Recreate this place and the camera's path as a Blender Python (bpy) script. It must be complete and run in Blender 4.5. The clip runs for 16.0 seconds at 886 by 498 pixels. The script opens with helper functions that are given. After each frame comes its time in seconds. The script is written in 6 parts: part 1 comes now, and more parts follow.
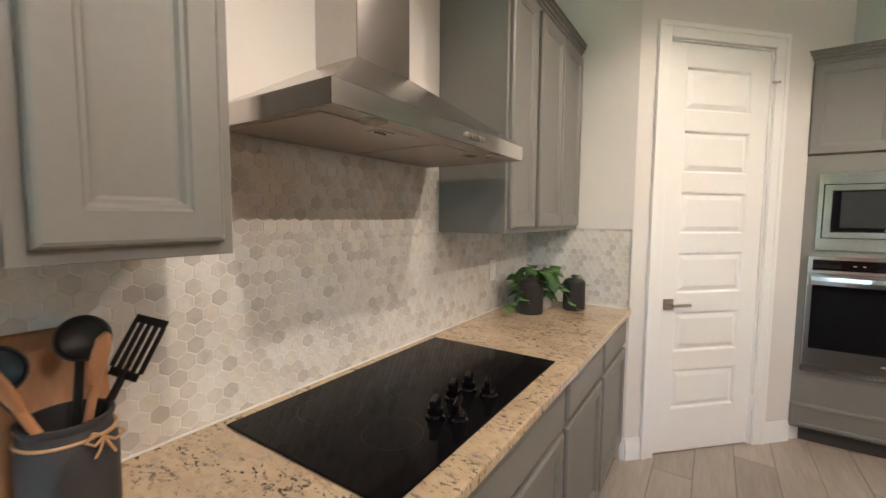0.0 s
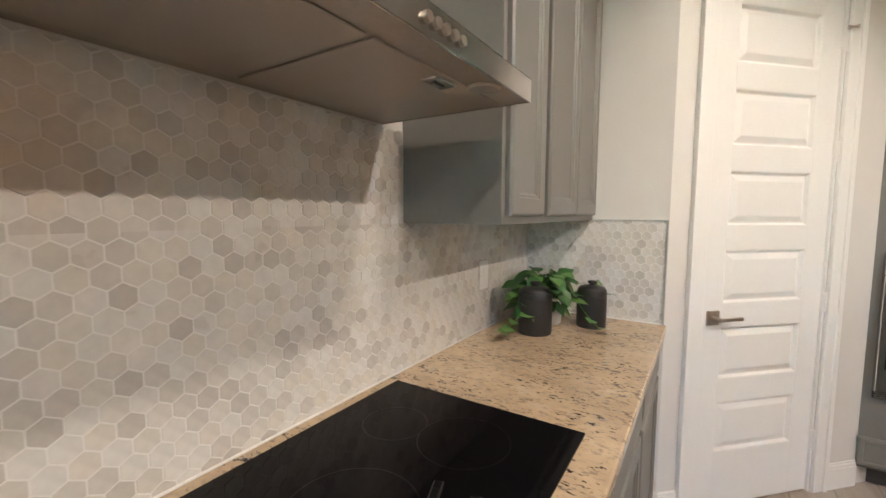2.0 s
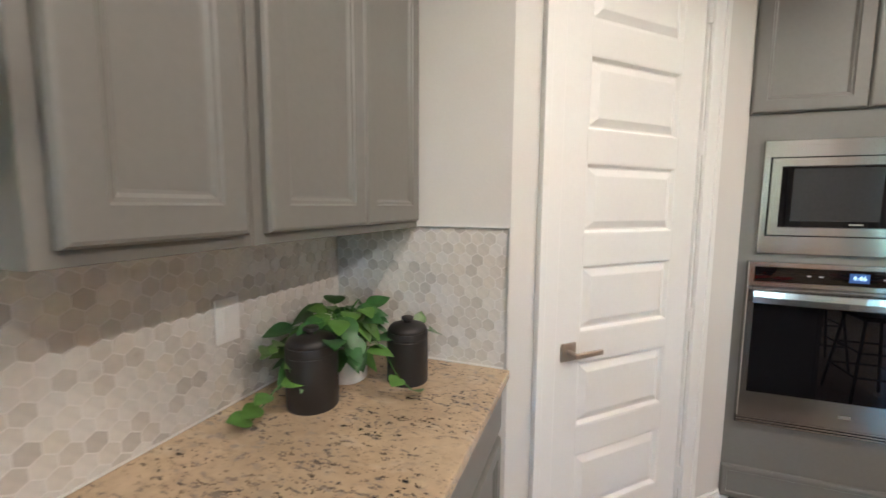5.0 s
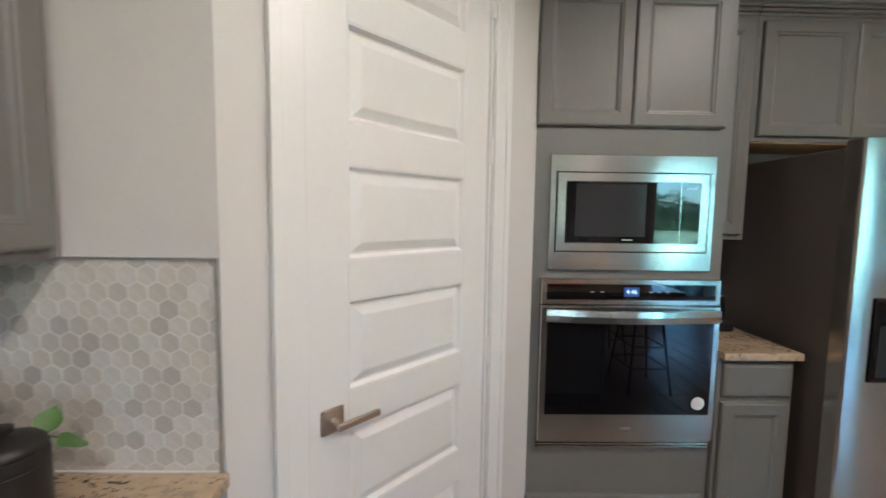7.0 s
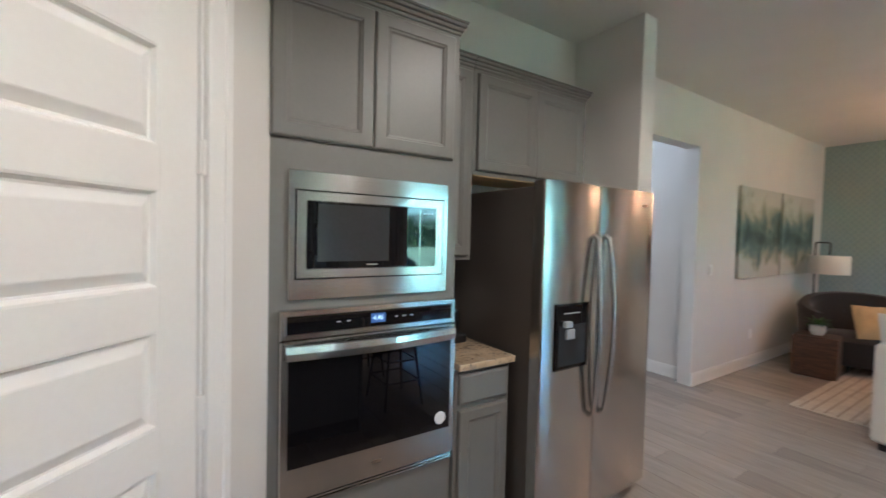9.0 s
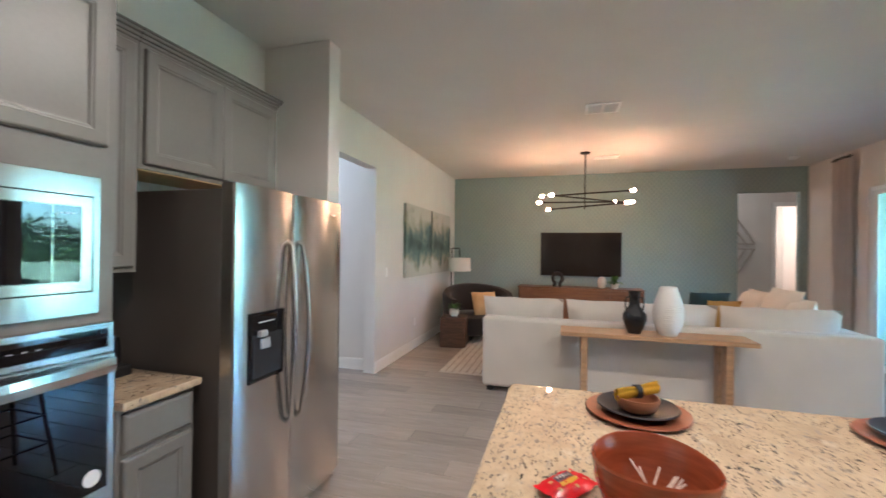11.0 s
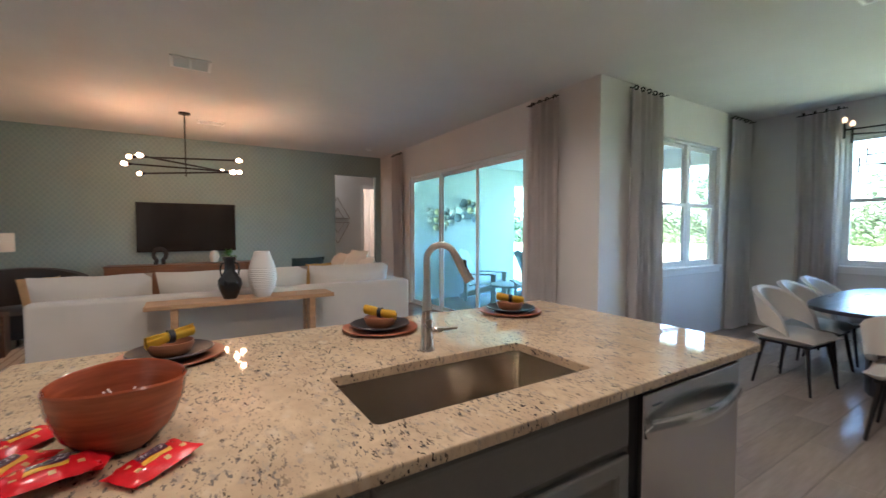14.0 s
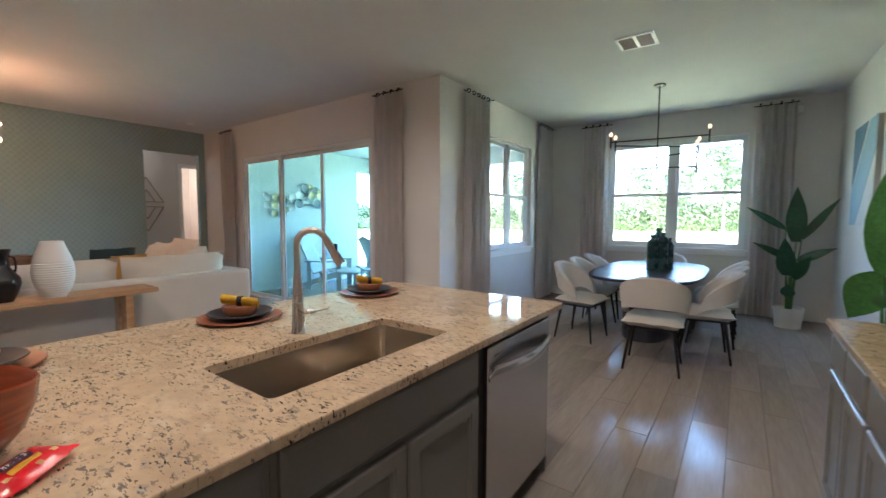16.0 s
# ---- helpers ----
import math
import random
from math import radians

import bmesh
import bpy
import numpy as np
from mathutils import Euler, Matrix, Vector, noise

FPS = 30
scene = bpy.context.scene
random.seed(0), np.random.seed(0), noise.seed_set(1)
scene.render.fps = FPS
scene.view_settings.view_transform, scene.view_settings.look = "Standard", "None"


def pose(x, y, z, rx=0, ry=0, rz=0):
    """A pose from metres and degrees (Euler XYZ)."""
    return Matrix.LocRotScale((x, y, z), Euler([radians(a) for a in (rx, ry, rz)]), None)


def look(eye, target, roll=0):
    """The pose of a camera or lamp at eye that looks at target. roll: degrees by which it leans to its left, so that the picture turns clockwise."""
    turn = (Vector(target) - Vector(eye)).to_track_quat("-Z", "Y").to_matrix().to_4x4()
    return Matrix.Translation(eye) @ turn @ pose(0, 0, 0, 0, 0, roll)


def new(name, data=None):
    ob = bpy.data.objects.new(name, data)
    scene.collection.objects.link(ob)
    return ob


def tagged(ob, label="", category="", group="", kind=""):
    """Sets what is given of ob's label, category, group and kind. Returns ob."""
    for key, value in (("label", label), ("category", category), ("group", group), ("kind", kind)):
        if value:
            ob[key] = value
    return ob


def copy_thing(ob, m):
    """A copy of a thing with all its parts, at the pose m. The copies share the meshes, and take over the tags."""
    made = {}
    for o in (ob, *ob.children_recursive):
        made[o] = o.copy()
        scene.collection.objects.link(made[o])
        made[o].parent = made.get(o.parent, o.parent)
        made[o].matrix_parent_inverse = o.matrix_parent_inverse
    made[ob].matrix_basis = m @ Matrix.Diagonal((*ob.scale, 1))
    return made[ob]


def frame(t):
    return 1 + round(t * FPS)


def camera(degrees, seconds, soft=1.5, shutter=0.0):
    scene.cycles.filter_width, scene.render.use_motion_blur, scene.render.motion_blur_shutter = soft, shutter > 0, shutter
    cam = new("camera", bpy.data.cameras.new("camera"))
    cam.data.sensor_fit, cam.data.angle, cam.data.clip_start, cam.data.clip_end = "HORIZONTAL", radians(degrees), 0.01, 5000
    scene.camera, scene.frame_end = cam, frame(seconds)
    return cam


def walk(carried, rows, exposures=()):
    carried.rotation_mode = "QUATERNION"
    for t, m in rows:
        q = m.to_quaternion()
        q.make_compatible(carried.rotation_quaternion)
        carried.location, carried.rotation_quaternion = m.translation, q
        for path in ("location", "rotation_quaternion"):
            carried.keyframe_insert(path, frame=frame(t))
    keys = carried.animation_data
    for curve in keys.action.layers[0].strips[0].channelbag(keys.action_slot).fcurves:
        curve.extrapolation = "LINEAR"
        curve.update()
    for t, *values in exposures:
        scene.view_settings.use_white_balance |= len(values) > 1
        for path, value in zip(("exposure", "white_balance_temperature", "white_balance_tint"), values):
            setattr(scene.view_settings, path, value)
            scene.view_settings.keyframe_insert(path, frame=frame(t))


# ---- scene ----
cam = camera(94.4, 16.0, shutter=0.4)
PATH = [
    (0, (-0.039, -0.025, 1.438), (-1.14, 1.638, 1.284), 0.4),
    (0.5, (-0.103, 0.115, 1.429), (-1.2, 1.78, 1.269), 0.4),
    (1, (-0.178, 0.249, 1.425), (-1.275, 1.913, 1.263), 0.3),
    (1.5, (-0.252, 0.391, 1.417), (-1.341, 2.061, 1.253), 0.2),
    (2, (-0.301, 0.514, 1.402), (-1.372, 2.195, 1.228), 0.2),
    (2.5, (-0.322, 0.616, 1.392), (-1.365, 2.311, 1.199), 0.3),
    (3, (-0.331, 0.733, 1.39), (-1.334, 2.451, 1.189), 0.3),
    (3.5, (-0.309, 0.863, 1.405), (-1.262, 2.609, 1.199), 0.2),
    (6, (-0.092, 1.486, 1.463), (-0.459, 3.442, 1.269), 0.6),
    (6.5, (-0.044, 1.596, 1.469), (-0.21, 3.582, 1.291), 0.6),
    (7, (0.013, 1.686, 1.471), (0.051, 3.679, 1.305), 0.8),
    (7.5, (0.076, 1.778, 1.482), (0.356, 3.754, 1.342), 1.0),
    (8, (0.148, 1.835, 1.498), (0.662, 3.764, 1.379), 1.1),
    (10.5, (0.145, 1.832, 1.496), (1.948, 2.698, 1.499), 1.0),
    (11, (0.112, 1.807, 1.483), (2.033, 2.363, 1.491), 0.7),
    (11.5, (0.082, 1.783, 1.47), (2.07, 2.0, 1.48), 0.5),
    (12, (0.034, 1.744, 1.451), (2.032, 1.659, 1.453), 0.3),
    (12.5, (0.023, 1.635, 1.427), (1.989, 1.265, 1.411), 0.1),
    (13, (0.004, 1.565, 1.395), (1.908, 0.953, 1.361), -0.0),
    (13.5, (-0.022, 1.515, 1.369), (1.785, 0.658, 1.312), -0.1),
    (14, (-0.045, 1.484, 1.366), (1.652, 0.429, 1.281), -0.1),
    (14.5, (-0.053, 1.488, 1.366), (1.524, 0.262, 1.259), -0.0),
    (15, (-0.062, 1.524, 1.37), (1.385, 0.15, 1.245), 0.0),
    (15.5, (-0.069, 1.59, 1.37), (1.246, 0.09, 1.231), 0.1),
    (16, (-0.087, 1.67, 1.362), (1.083, 0.055, 1.213), 0.1),
]
EXPOSURES = [(0, 5.3, 6100, 9), (3.5, 5.35, 5800, 8), (6, 5.05, 5650, 8), (8, 4.8, 5450, 8), (10.5, 5.38, 5450, 9), (11.5, 5.2, 5500, 9.5), (13, 4.96, 5600, 11), (14, 4.78, 5650, 12), (16, 4.78, 5800, 12)]
walk(cam, [(t, look(eye, target, roll)) for t, eye, target, roll in PATH], EXPOSURES)

# ---- world and light ----
world = bpy.data.worlds.new("sky")
scene.world = world
world.use_nodes = True
wn = world.node_tree
sky = wn.nodes.new("ShaderNodeTexSky")
sky.sky_type, sky.sun_disc = "NISHITA", False
sky.sun_elevation, sky.sun_rotation = radians(62), radians(25)
wn.links.new(sky.outputs[0], wn.nodes["Background"].inputs[0])
wn.nodes["Background"].inputs[1].default_value = 0.15

sun = new("sun", bpy.data.lights.new("sun", "SUN"))
sun.data.energy, sun.data.angle, sun.data.color = 5.0, radians(0.5), (1.0, 0.95, 0.86)
sun.matrix_world = look((4.5, 9.6, 20), (0, 0, 0))


def spot(name, x, y, z, watts, deg, color):
    ob = new(name, bpy.data.lights.new(name, "SPOT"))
    ob.data.energy, ob.data.spot_size, ob.data.spot_blend = watts, radians(deg), 0.4
    ob.data.color, ob.data.shadow_soft_size = color, 0.035
    ob.location = (x, y, z)
    return ob


WARM = (1.0, 0.80, 0.635)

# ---- materials ----
MATS = {}


def mat(name, color, rough=0.5, metal=0.0, **kw):
    """A node material: base colour varied by two noises, fine relief, roughness wear."""
    if name in MATS:
        return MATS[name]
    m = bpy.data.materials.new(name)
    m.use_nodes = True
    nt = m.node_tree
    b = nt.nodes["Principled BSDF"]
    b.inputs["Roughness"].default_value = rough
    b.inputs["Metallic"].default_value = metal
    tc = nt.nodes.new("ShaderNodeTexCoord")
    mp = nt.nodes.new("ShaderNodeMapping")
    nt.links.new(tc.outputs["Object"], mp.inputs[0])
    mp.inputs["Scale"].default_value = kw.get("stretch", (1, 1, 1))
    mp.inputs["Rotation"].default_value = kw.get("turn", (0, 0, 0))
    big = nt.nodes.new("ShaderNodeTexNoise")
    big.inputs["Scale"].default_value = kw.get("big", 2.5)
    big.inputs["Detail"].default_value = 3
    fine = nt.nodes.new("ShaderNodeTexNoise")
    fine.inputs["Scale"].default_value = kw.get("fine", 90)
    fine.inputs["Detail"].default_value = 4
    nt.links.new(mp.outputs[0], big.inputs[0])
    nt.links.new(mp.outputs[0], fine.inputs[0])
    add = nt.nodes.new("ShaderNodeMath")
    add.operation = "MULTIPLY_ADD"
    nt.links.new(big.outputs[0], add.inputs[0])
    add.inputs[1].default_value = kw.get("mixbig", 0.6)
    mul = nt.nodes.new("ShaderNodeMath")
    mul.operation = "MULTIPLY"
    nt.links.new(fine.outputs[0], mul.inputs[0])
    mul.inputs[1].default_value = 1 - kw.get("mixbig", 0.6)
    nt.links.new(mul.outputs[0], add.inputs[2])
    ramp = nt.nodes.new("ShaderNodeValToRGB")
    v = kw.get("vary", 0.08)
    second = kw.get("second")
    lo = [c * (1 - v) for c in color]
    hi = list(second) if second else [min(1, c * (1 + v)) for c in color]
    ramp.color_ramp.elements[0].color = (*lo, 1)
    ramp.color_ramp.elements[1].color = (*hi, 1)
    ramp.color_ramp.elements[0].position, ramp.color_ramp.elements[1].position = kw.get("span", (0.35, 0.65))
    nt.links.new(add.outputs[0], ramp.inputs[0])
    out = ramp.outputs[0]
    if kw.get("random"):
        info = nt.nodes.new("ShaderNodeObjectInfo")
        geo = nt.nodes.new("ShaderNodeNewGeometry")
        s = nt.nodes.new("ShaderNodeMath")
        s.operation = "ADD"
        nt.links.new(info.outputs["Random"], s.inputs[0])
        nt.links.new(geo.outputs["Random Per Island"], s.inputs[1])
        fr = nt.nodes.new("ShaderNodeMath")
        fr.operation = "FRACT"
        nt.links.new(s.outputs[0], fr.inputs[0])
        rr = nt.nodes.new("ShaderNodeValToRGB")
        rr.color_ramp.interpolation = kw.get("step", "LINEAR")
        cols = kw["random"]
        while len(rr.color_ramp.elements) < len(cols):
            rr.color_ramp.elements.new(0.5)
        for n, c in enumerate(cols):
            rr.color_ramp.elements[n].position = n / len(cols) if kw.get("step") else n / (len(cols) - 1)
            rr.color_ramp.elements[n].color = (*c, 1)
        nt.links.new(fr.outputs[0], rr.inputs[0])
        mx = nt.nodes.new("ShaderNodeMix")
        mx.data_type, mx.blend_type = "RGBA", "MULTIPLY"
        mx.inputs[0].default_value = 1.0
        nt.links.new(out, mx.inputs[6])
        nt.links.new(rr.outputs[0], mx.inputs[7])
        out = mx.outputs[2]
    nt.links.new(out, b.inputs["Base Color"])
    if kw.get("bump", 0.05):
        bp = nt.nodes.new("ShaderNodeBump")
        bp.inputs["Strength"].default_value = kw.get("bump", 0.05)
        bp.inputs["Distance"].default_value = kw.get("depth", 0.002)
        nt.links.new(fine.outputs[0], bp.inputs["Height"])
        nt.links.new(bp.outputs[0], b.inputs["Normal"])
    if kw.get("wear", 0.08):
        mr = nt.nodes.new("ShaderNodeMapRange")
        mr.inputs["To Min"].default_value = max(0.02, rough - kw.get("wear", 0.08))
        mr.inputs["To Max"].default_value = min(1, rough + kw.get("wear", 0.08))
        nt.links.new(big.outputs[0], mr.inputs[0])
        nt.links.new(mr.outputs[0], b.inputs["Roughness"])
    for key in ("Coat Weight", "Sheen Weight", "Anisotropic", "Transmission Weight", "Subsurface Weight", "IOR"):
        if key in kw.get("extra", {}):
            b.inputs[key].default_value = kw["extra"][key]
    MATS[name] = m
    return m


def glow(name, color, strength):
    m = bpy.data.materials.new(name)
    m.use_nodes = True
    b = m.node_tree.nodes["Principled BSDF"]
    b.inputs["Base Color"].default_value = (*color, 1)
    b.inputs["Emission Color"].default_value = (*color, 1)
    b.inputs["Emission Strength"].default_value = strength
    return m


def glass(name, color, rough=0.0):
    m = bpy.data.materials.new(name)
    m.use_nodes = True
    b = m.node_tree.nodes["Principled BSDF"]
    b.inputs["Base Color"].default_value = (*color, 1)
    b.inputs["Transmission Weight"].default_value = 1.0
    b.inputs["Roughness"].default_value = rough
    b.inputs["IOR"].default_value = 1.12
    return m


M_WALL = mat("wall_paint", (0.66, 0.635, 0.605), 0.75, vary=0.03, fine=160, bump=0.15)
M_CEIL = mat("ceiling_paint", (0.68, 0.66, 0.63), 0.85, vary=0.03, fine=70, bump=0.35)
M_WHITE = mat("white_gloss_paint", (0.80, 0.79, 0.77), 0.32, vary=0.02, fine=60, bump=0.03)
M_CAB = mat("grey_cabinet_paint", (0.168, 0.166, 0.154), 0.38, vary=0.05, fine=70, bump=0.04)
M_STEEL = mat("brushed_steel", (0.55, 0.53, 0.51), 0.21, 1.0, vary=0.03, stretch=(40, 40, 0.4), fine=30, bump=0, wear=0)
M_STEELH = mat("brushed_steel_level", (0.57, 0.55, 0.53), 0.17, 1.0, vary=0.03, stretch=(0.4, 0.4, 40), fine=30, bump=0, wear=0)
M_NICKEL = mat("brushed_nickel", (0.52, 0.46, 0.40), 0.28, 1.0, vary=0.06, fine=120, bump=0.02)
M_BLACKGLASS = mat("black_glass", (0.004, 0.004, 0.005), 0.008, vary=0.05, bump=0, wear=0)
M_BLACK = mat("black_metal", (0.012, 0.012, 0.013), 0.42, 0.3, vary=0.1, bump=0.03)
M_FRSIDE = mat("fridge_side_paint", (0.085, 0.074, 0.066), 0.4, vary=0.05, fine=200, bump=0.05)
M_COOKTOP = mat("cooktop_glass", (0.004, 0.004, 0.005), 0.05, vary=0.05, bump=0, wear=0.01, extra={"IOR": 1.22})


def brushed(m, amount):
    """Stretches a metal's highlights upright, as level brushing does."""
    nt = m.node_tree
    tn = nt.nodes.new("ShaderNodeTangent")
    tn.direction_type, tn.axis = "RADIAL", "Z"
    b = nt.nodes["Principled BSDF"]
    nt.links.new(tn.outputs[0], b.inputs["Tangent"])
    b.inputs["Anisotropic"].default_value, b.inputs["Anisotropic Rotation"].default_value = amount, 0.25


brushed(M_STEEL, 0.7)
brushed(M_STEELH, 0.7)
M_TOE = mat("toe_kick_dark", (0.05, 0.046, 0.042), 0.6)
M_GROUT = mat("pale_grout", (0.76, 0.74, 0.71), 0.85, vary=0.05, fine=200)
M_HEX = mat("marble_hex", (0.65, 0.63, 0.60), 0.30, vary=0.08, big=14, fine=60, bump=0.04,
            random=[(1, 1, 1), (0.86, 0.84, 0.82), (0.95, 0.93, 0.90), (1.0, 0.99, 0.97), (0.76, 0.74, 0.72), (0.97, 0.94, 0.89), (0.88, 0.86, 0.83), (1, 1, 1)], step="CONSTANT")
M_PLANK = mat("wood_look_tile", (0.350, 0.305, 0.270), 0.19, vary=0.10, stretch=(9, 1.0, 1), big=1.8, fine=7, bump=0.02,
              random=[(0.9, 0.9, 0.9), (1.12, 1.1, 1.08), (1.0, 1.0, 1.0), (0.82, 0.82, 0.83)])
M_FGROUT = mat("floor_grout", (0.20, 0.18, 0.16), 0.8)


def granite():
    m = mat("granite", (0.485, 0.372, 0.248), 0.04, vary=0.14, big=5, fine=40, bump=0.01, wear=0.015)
    nt = m.node_tree
    b = nt.nodes["Principled BSDF"]
    base = b.inputs["Base Color"].links[0].from_socket
    tc = nt.nodes.new("ShaderNodeTexCoord")

    def layer(base, scale, turn, stretch, lo, hi, color, detail=3.0, rough=0.6, cluster=0.0):
        mp = nt.nodes.new("ShaderNodeMapping")
        mp.inputs["Scale"].default_value = stretch
        mp.inputs["Rotation"].default_value = (0, 0, turn)
        nt.links.new(tc.outputs["Object"], mp.inputs[0])
        n = nt.nodes.new("ShaderNodeTexNoise")
        n.inputs["Scale"].default_value, n.inputs["Detail"].default_value = scale, detail
        n.inputs["Roughness"].default_value = rough
        nt.links.new(mp.outputs[0], n.inputs[0])
        r = nt.nodes.new("ShaderNodeValToRGB")
        r.color_ramp.elements[0].position, r.color_ramp.elements[1].position = lo, hi
        nt.links.new(n.outputs[0], r.inputs[0])
        amount = nt.nodes.new("ShaderNodeMath")
        amount.operation = "MULTIPLY"
        nt.links.new(r.outputs[0], amount.inputs[0])
        amount.inputs[1].default_value = 1.0
        if cluster:
            cn = nt.nodes.new("ShaderNodeTexNoise")
            cn.inputs["Scale"].default_value, cn.inputs["Detail"].default_value = cluster, 3.0
            nt.links.new(mp.outputs[0], cn.inputs[0])
            cr = nt.nodes.new("ShaderNodeMapRange")
            cr.inputs["From Min"].default_value, cr.inputs["From Max"].default_value = 0.36, 0.58
            nt.links.new(cn.outputs[0], cr.inputs[0])
            nt.links.new(cr.outputs[0], amount.inputs[1])
        mx = nt.nodes.new("ShaderNodeMix")
        mx.data_type = "RGBA"
        nt.links.new(amount.outputs[0], mx.inputs[0])
        nt.links.new(base, mx.inputs[6])
        mx.inputs[7].default_value = (*color, 1)
        return mx.outputs[2]

    c = layer(base, 5, 0.5, (1, 1.5, 1), 0.48, 0.72, (0.40, 0.295, 0.195))
    c = layer(c, 9, 0.9, (1, 2.0, 1), 0.58, 0.72, (0.53, 0.43, 0.31))
    c = layer(c, 22, 0.6, (1, 1.8, 1), 0.56, 0.66, (0.34, 0.285, 0.225), 3.0, 0.6, 6.0)
    c = layer(c, 40, 0.6, (1, 2.4, 1), 0.575, 0.63, (0.17, 0.145, 0.125), 3.0, 0.6, 5.0)
    c = layer(c, 50, 0.75, (1, 2.4, 1.3), 0.612, 0.645, (0.018, 0.016, 0.018), 2.0, 0.6, 4.5)
    c = layer(c, 26, 0.9, (1, 2.0, 1), 0.645, 0.672, (0.03, 0.027, 0.028), 4.0, 0.7, 3.5)
    nt.links.new(c, b.inputs["Base Color"])
    return m


M_GRAN = granite()


# ---- mesh helpers ----
def part(name, bm, material, parent=None, label="", smooth=False):
    """Links a bmesh as one mesh object."""
    bmesh.ops.recalc_face_normals(bm, faces=bm.faces)
    me = bpy.data.meshes.new(name)
    bm.to_mesh(me)
    bm.free()
    me.materials.append(material)
    if smooth:
        me.shade_smooth()
        me.set_sharp_from_angle(angle=radians(38))
    ob = new(name, me)
    if parent:
        ob.parent = parent
    if label:
        ob["label"] = label
    return ob


def thing(name, label, category, x=0, y=0, z=0, rz=0, group="", kind=""):
    ob = new(name)
    ob.matrix_world = pose(x, y, z, 0, 0, rz)
    ob.empty_display_size = 0.1
    return tagged(ob, label, category, group, kind)


def add_box(bm, x0, x1, y0, y1, z0, z1, bevel=0.0, seg=2):
    b = bmesh.new()
    r = bmesh.ops.create_cube(b, size=1.0)
    bmesh.ops.scale(b, vec=(abs(x1 - x0), abs(y1 - y0), abs(z1 - z0)), verts=r["verts"])
    bmesh.ops.translate(b, vec=((x0 + x1) / 2, (y0 + y1) / 2, (z0 + z1) / 2), verts=r["verts"])
    if bevel:
        bmesh.ops.bevel(b, geom=b.edges[:], offset=bevel, segments=seg, affect="EDGES", profile=0.5)
    me = bpy.data.meshes.new("t")
    b.to_mesh(me)
    b.free()
    bm.from_mesh(me)
    bpy.data.meshes.remove(me)
    return bm


def box(x0, x1, y0, y1, z0, z1, bevel=0.0, seg=2):
    return add_box(bmesh.new(), x0, x1, y0, y1, z0, z1, bevel, seg)


def moved(bm, m):
    bmesh.ops.transform(bm, matrix=m, verts=bm.verts)
    return bm


def join(*bms):
    out = bmesh.new()
    for b in bms:
        me = bpy.data.meshes.new("t")
        b.to_mesh(me)
        b.free()
        out.from_mesh(me)
        bpy.data.meshes.remove(me)
    return out


def lathe(profile, seg=32, closed=True):
    """Turns (radius, height) pairs round z."""
    bm = bmesh.new()
    rings = []
    for r, z in profile:
        if r < 1e-5:
            rings.append([bm.verts.new((0, 0, z))])
        else:
            rings.append([bm.verts.new((r * math.cos(2 * math.pi * n / seg), r * math.sin(2 * math.pi * n / seg), z)) for n in range(seg)])
    for a, b in zip(rings, rings[1:]):
        for n in range(seg):
            k = (n + 1) % seg
            if len(a) == 1 and len(b) > 1:
                bm.faces.new((a[0], b[n], b[k]))
            elif len(b) == 1 and len(a) > 1:
                bm.faces.new((a[n], a[k], b[0]))
            elif len(a) > 1:
                bm.faces.new((a[n], a[k], b[k], b[n]))
    if closed:
        for r in (rings[0], rings[-1]):
            if len(r) > 1:
                bm.faces.new(r)
    return bm


def tube(points, radius, seg=12, cap=True):
    """A round bar along points; radius is a number or one for each point."""
    bm = bmesh.new()
    pts = [Vector(p) for p in points]
    rad = radius if isinstance(radius, (list, tuple)) else [radius] * len(pts)
    rings, side = [], None
    for n, p in enumerate(pts):
        d = (pts[min(n + 1, len(pts) - 1)] - pts[max(n - 1, 0)]).normalized()
        if side is None:
            side = d.orthogonal().normalized()
        side = (side - d * side.dot(d)).normalized()
        up = d.cross(side)
        rings.append([bm.verts.new(p + rad[n] * (math.cos(2 * math.pi * k / seg) * side + math.sin(2 * math.pi * k / seg) * up)) for k in range(seg)])
    for a, b in zip(rings, rings[1:]):
        for k in range(seg):
            bm.faces.new((a[k], a[(k + 1) % seg], b[(k + 1) % seg], b[k]))
    if cap:
        bm.faces.new(rings[0])
        bm.faces.new(rings[-1])
    return bm


def nested(w, h, rings):
    """A panel in the xz plane facing -y, its lower left corner at the origin: rectangles of (inset, depth towards -y), joined, the last one filled."""
    bm = bmesh.new()
    loops = []
    for i, d in rings:
        loops.append([bm.verts.new(p) for p in ((i, -d, i), (w - i, -d, i), (w - i, -d, h - i), (i, -d, h - i))])
    for a, b in zip(loops, loops[1:]):
        for k in range(4):
            bm.faces.new((a[k], a[(k + 1) % 4], b[(k + 1) % 4], b[k]))
    bm.faces.new(loops[-1])
    bm.faces.new(loops[0])
    return bm


CAB_DOOR = [(0, 0), (0, 0.013), (0.004, 0.019), (0.009, 0.021), (0.050, 0.021), (0.054, 0.017), (0.060, 0.016), (0.066, 0.010), (0.071, 0.009)]
CAB_DRAWER = [(0, 0), (0, 0.012), (0.006, 0.018), (0.014, 0.021)]


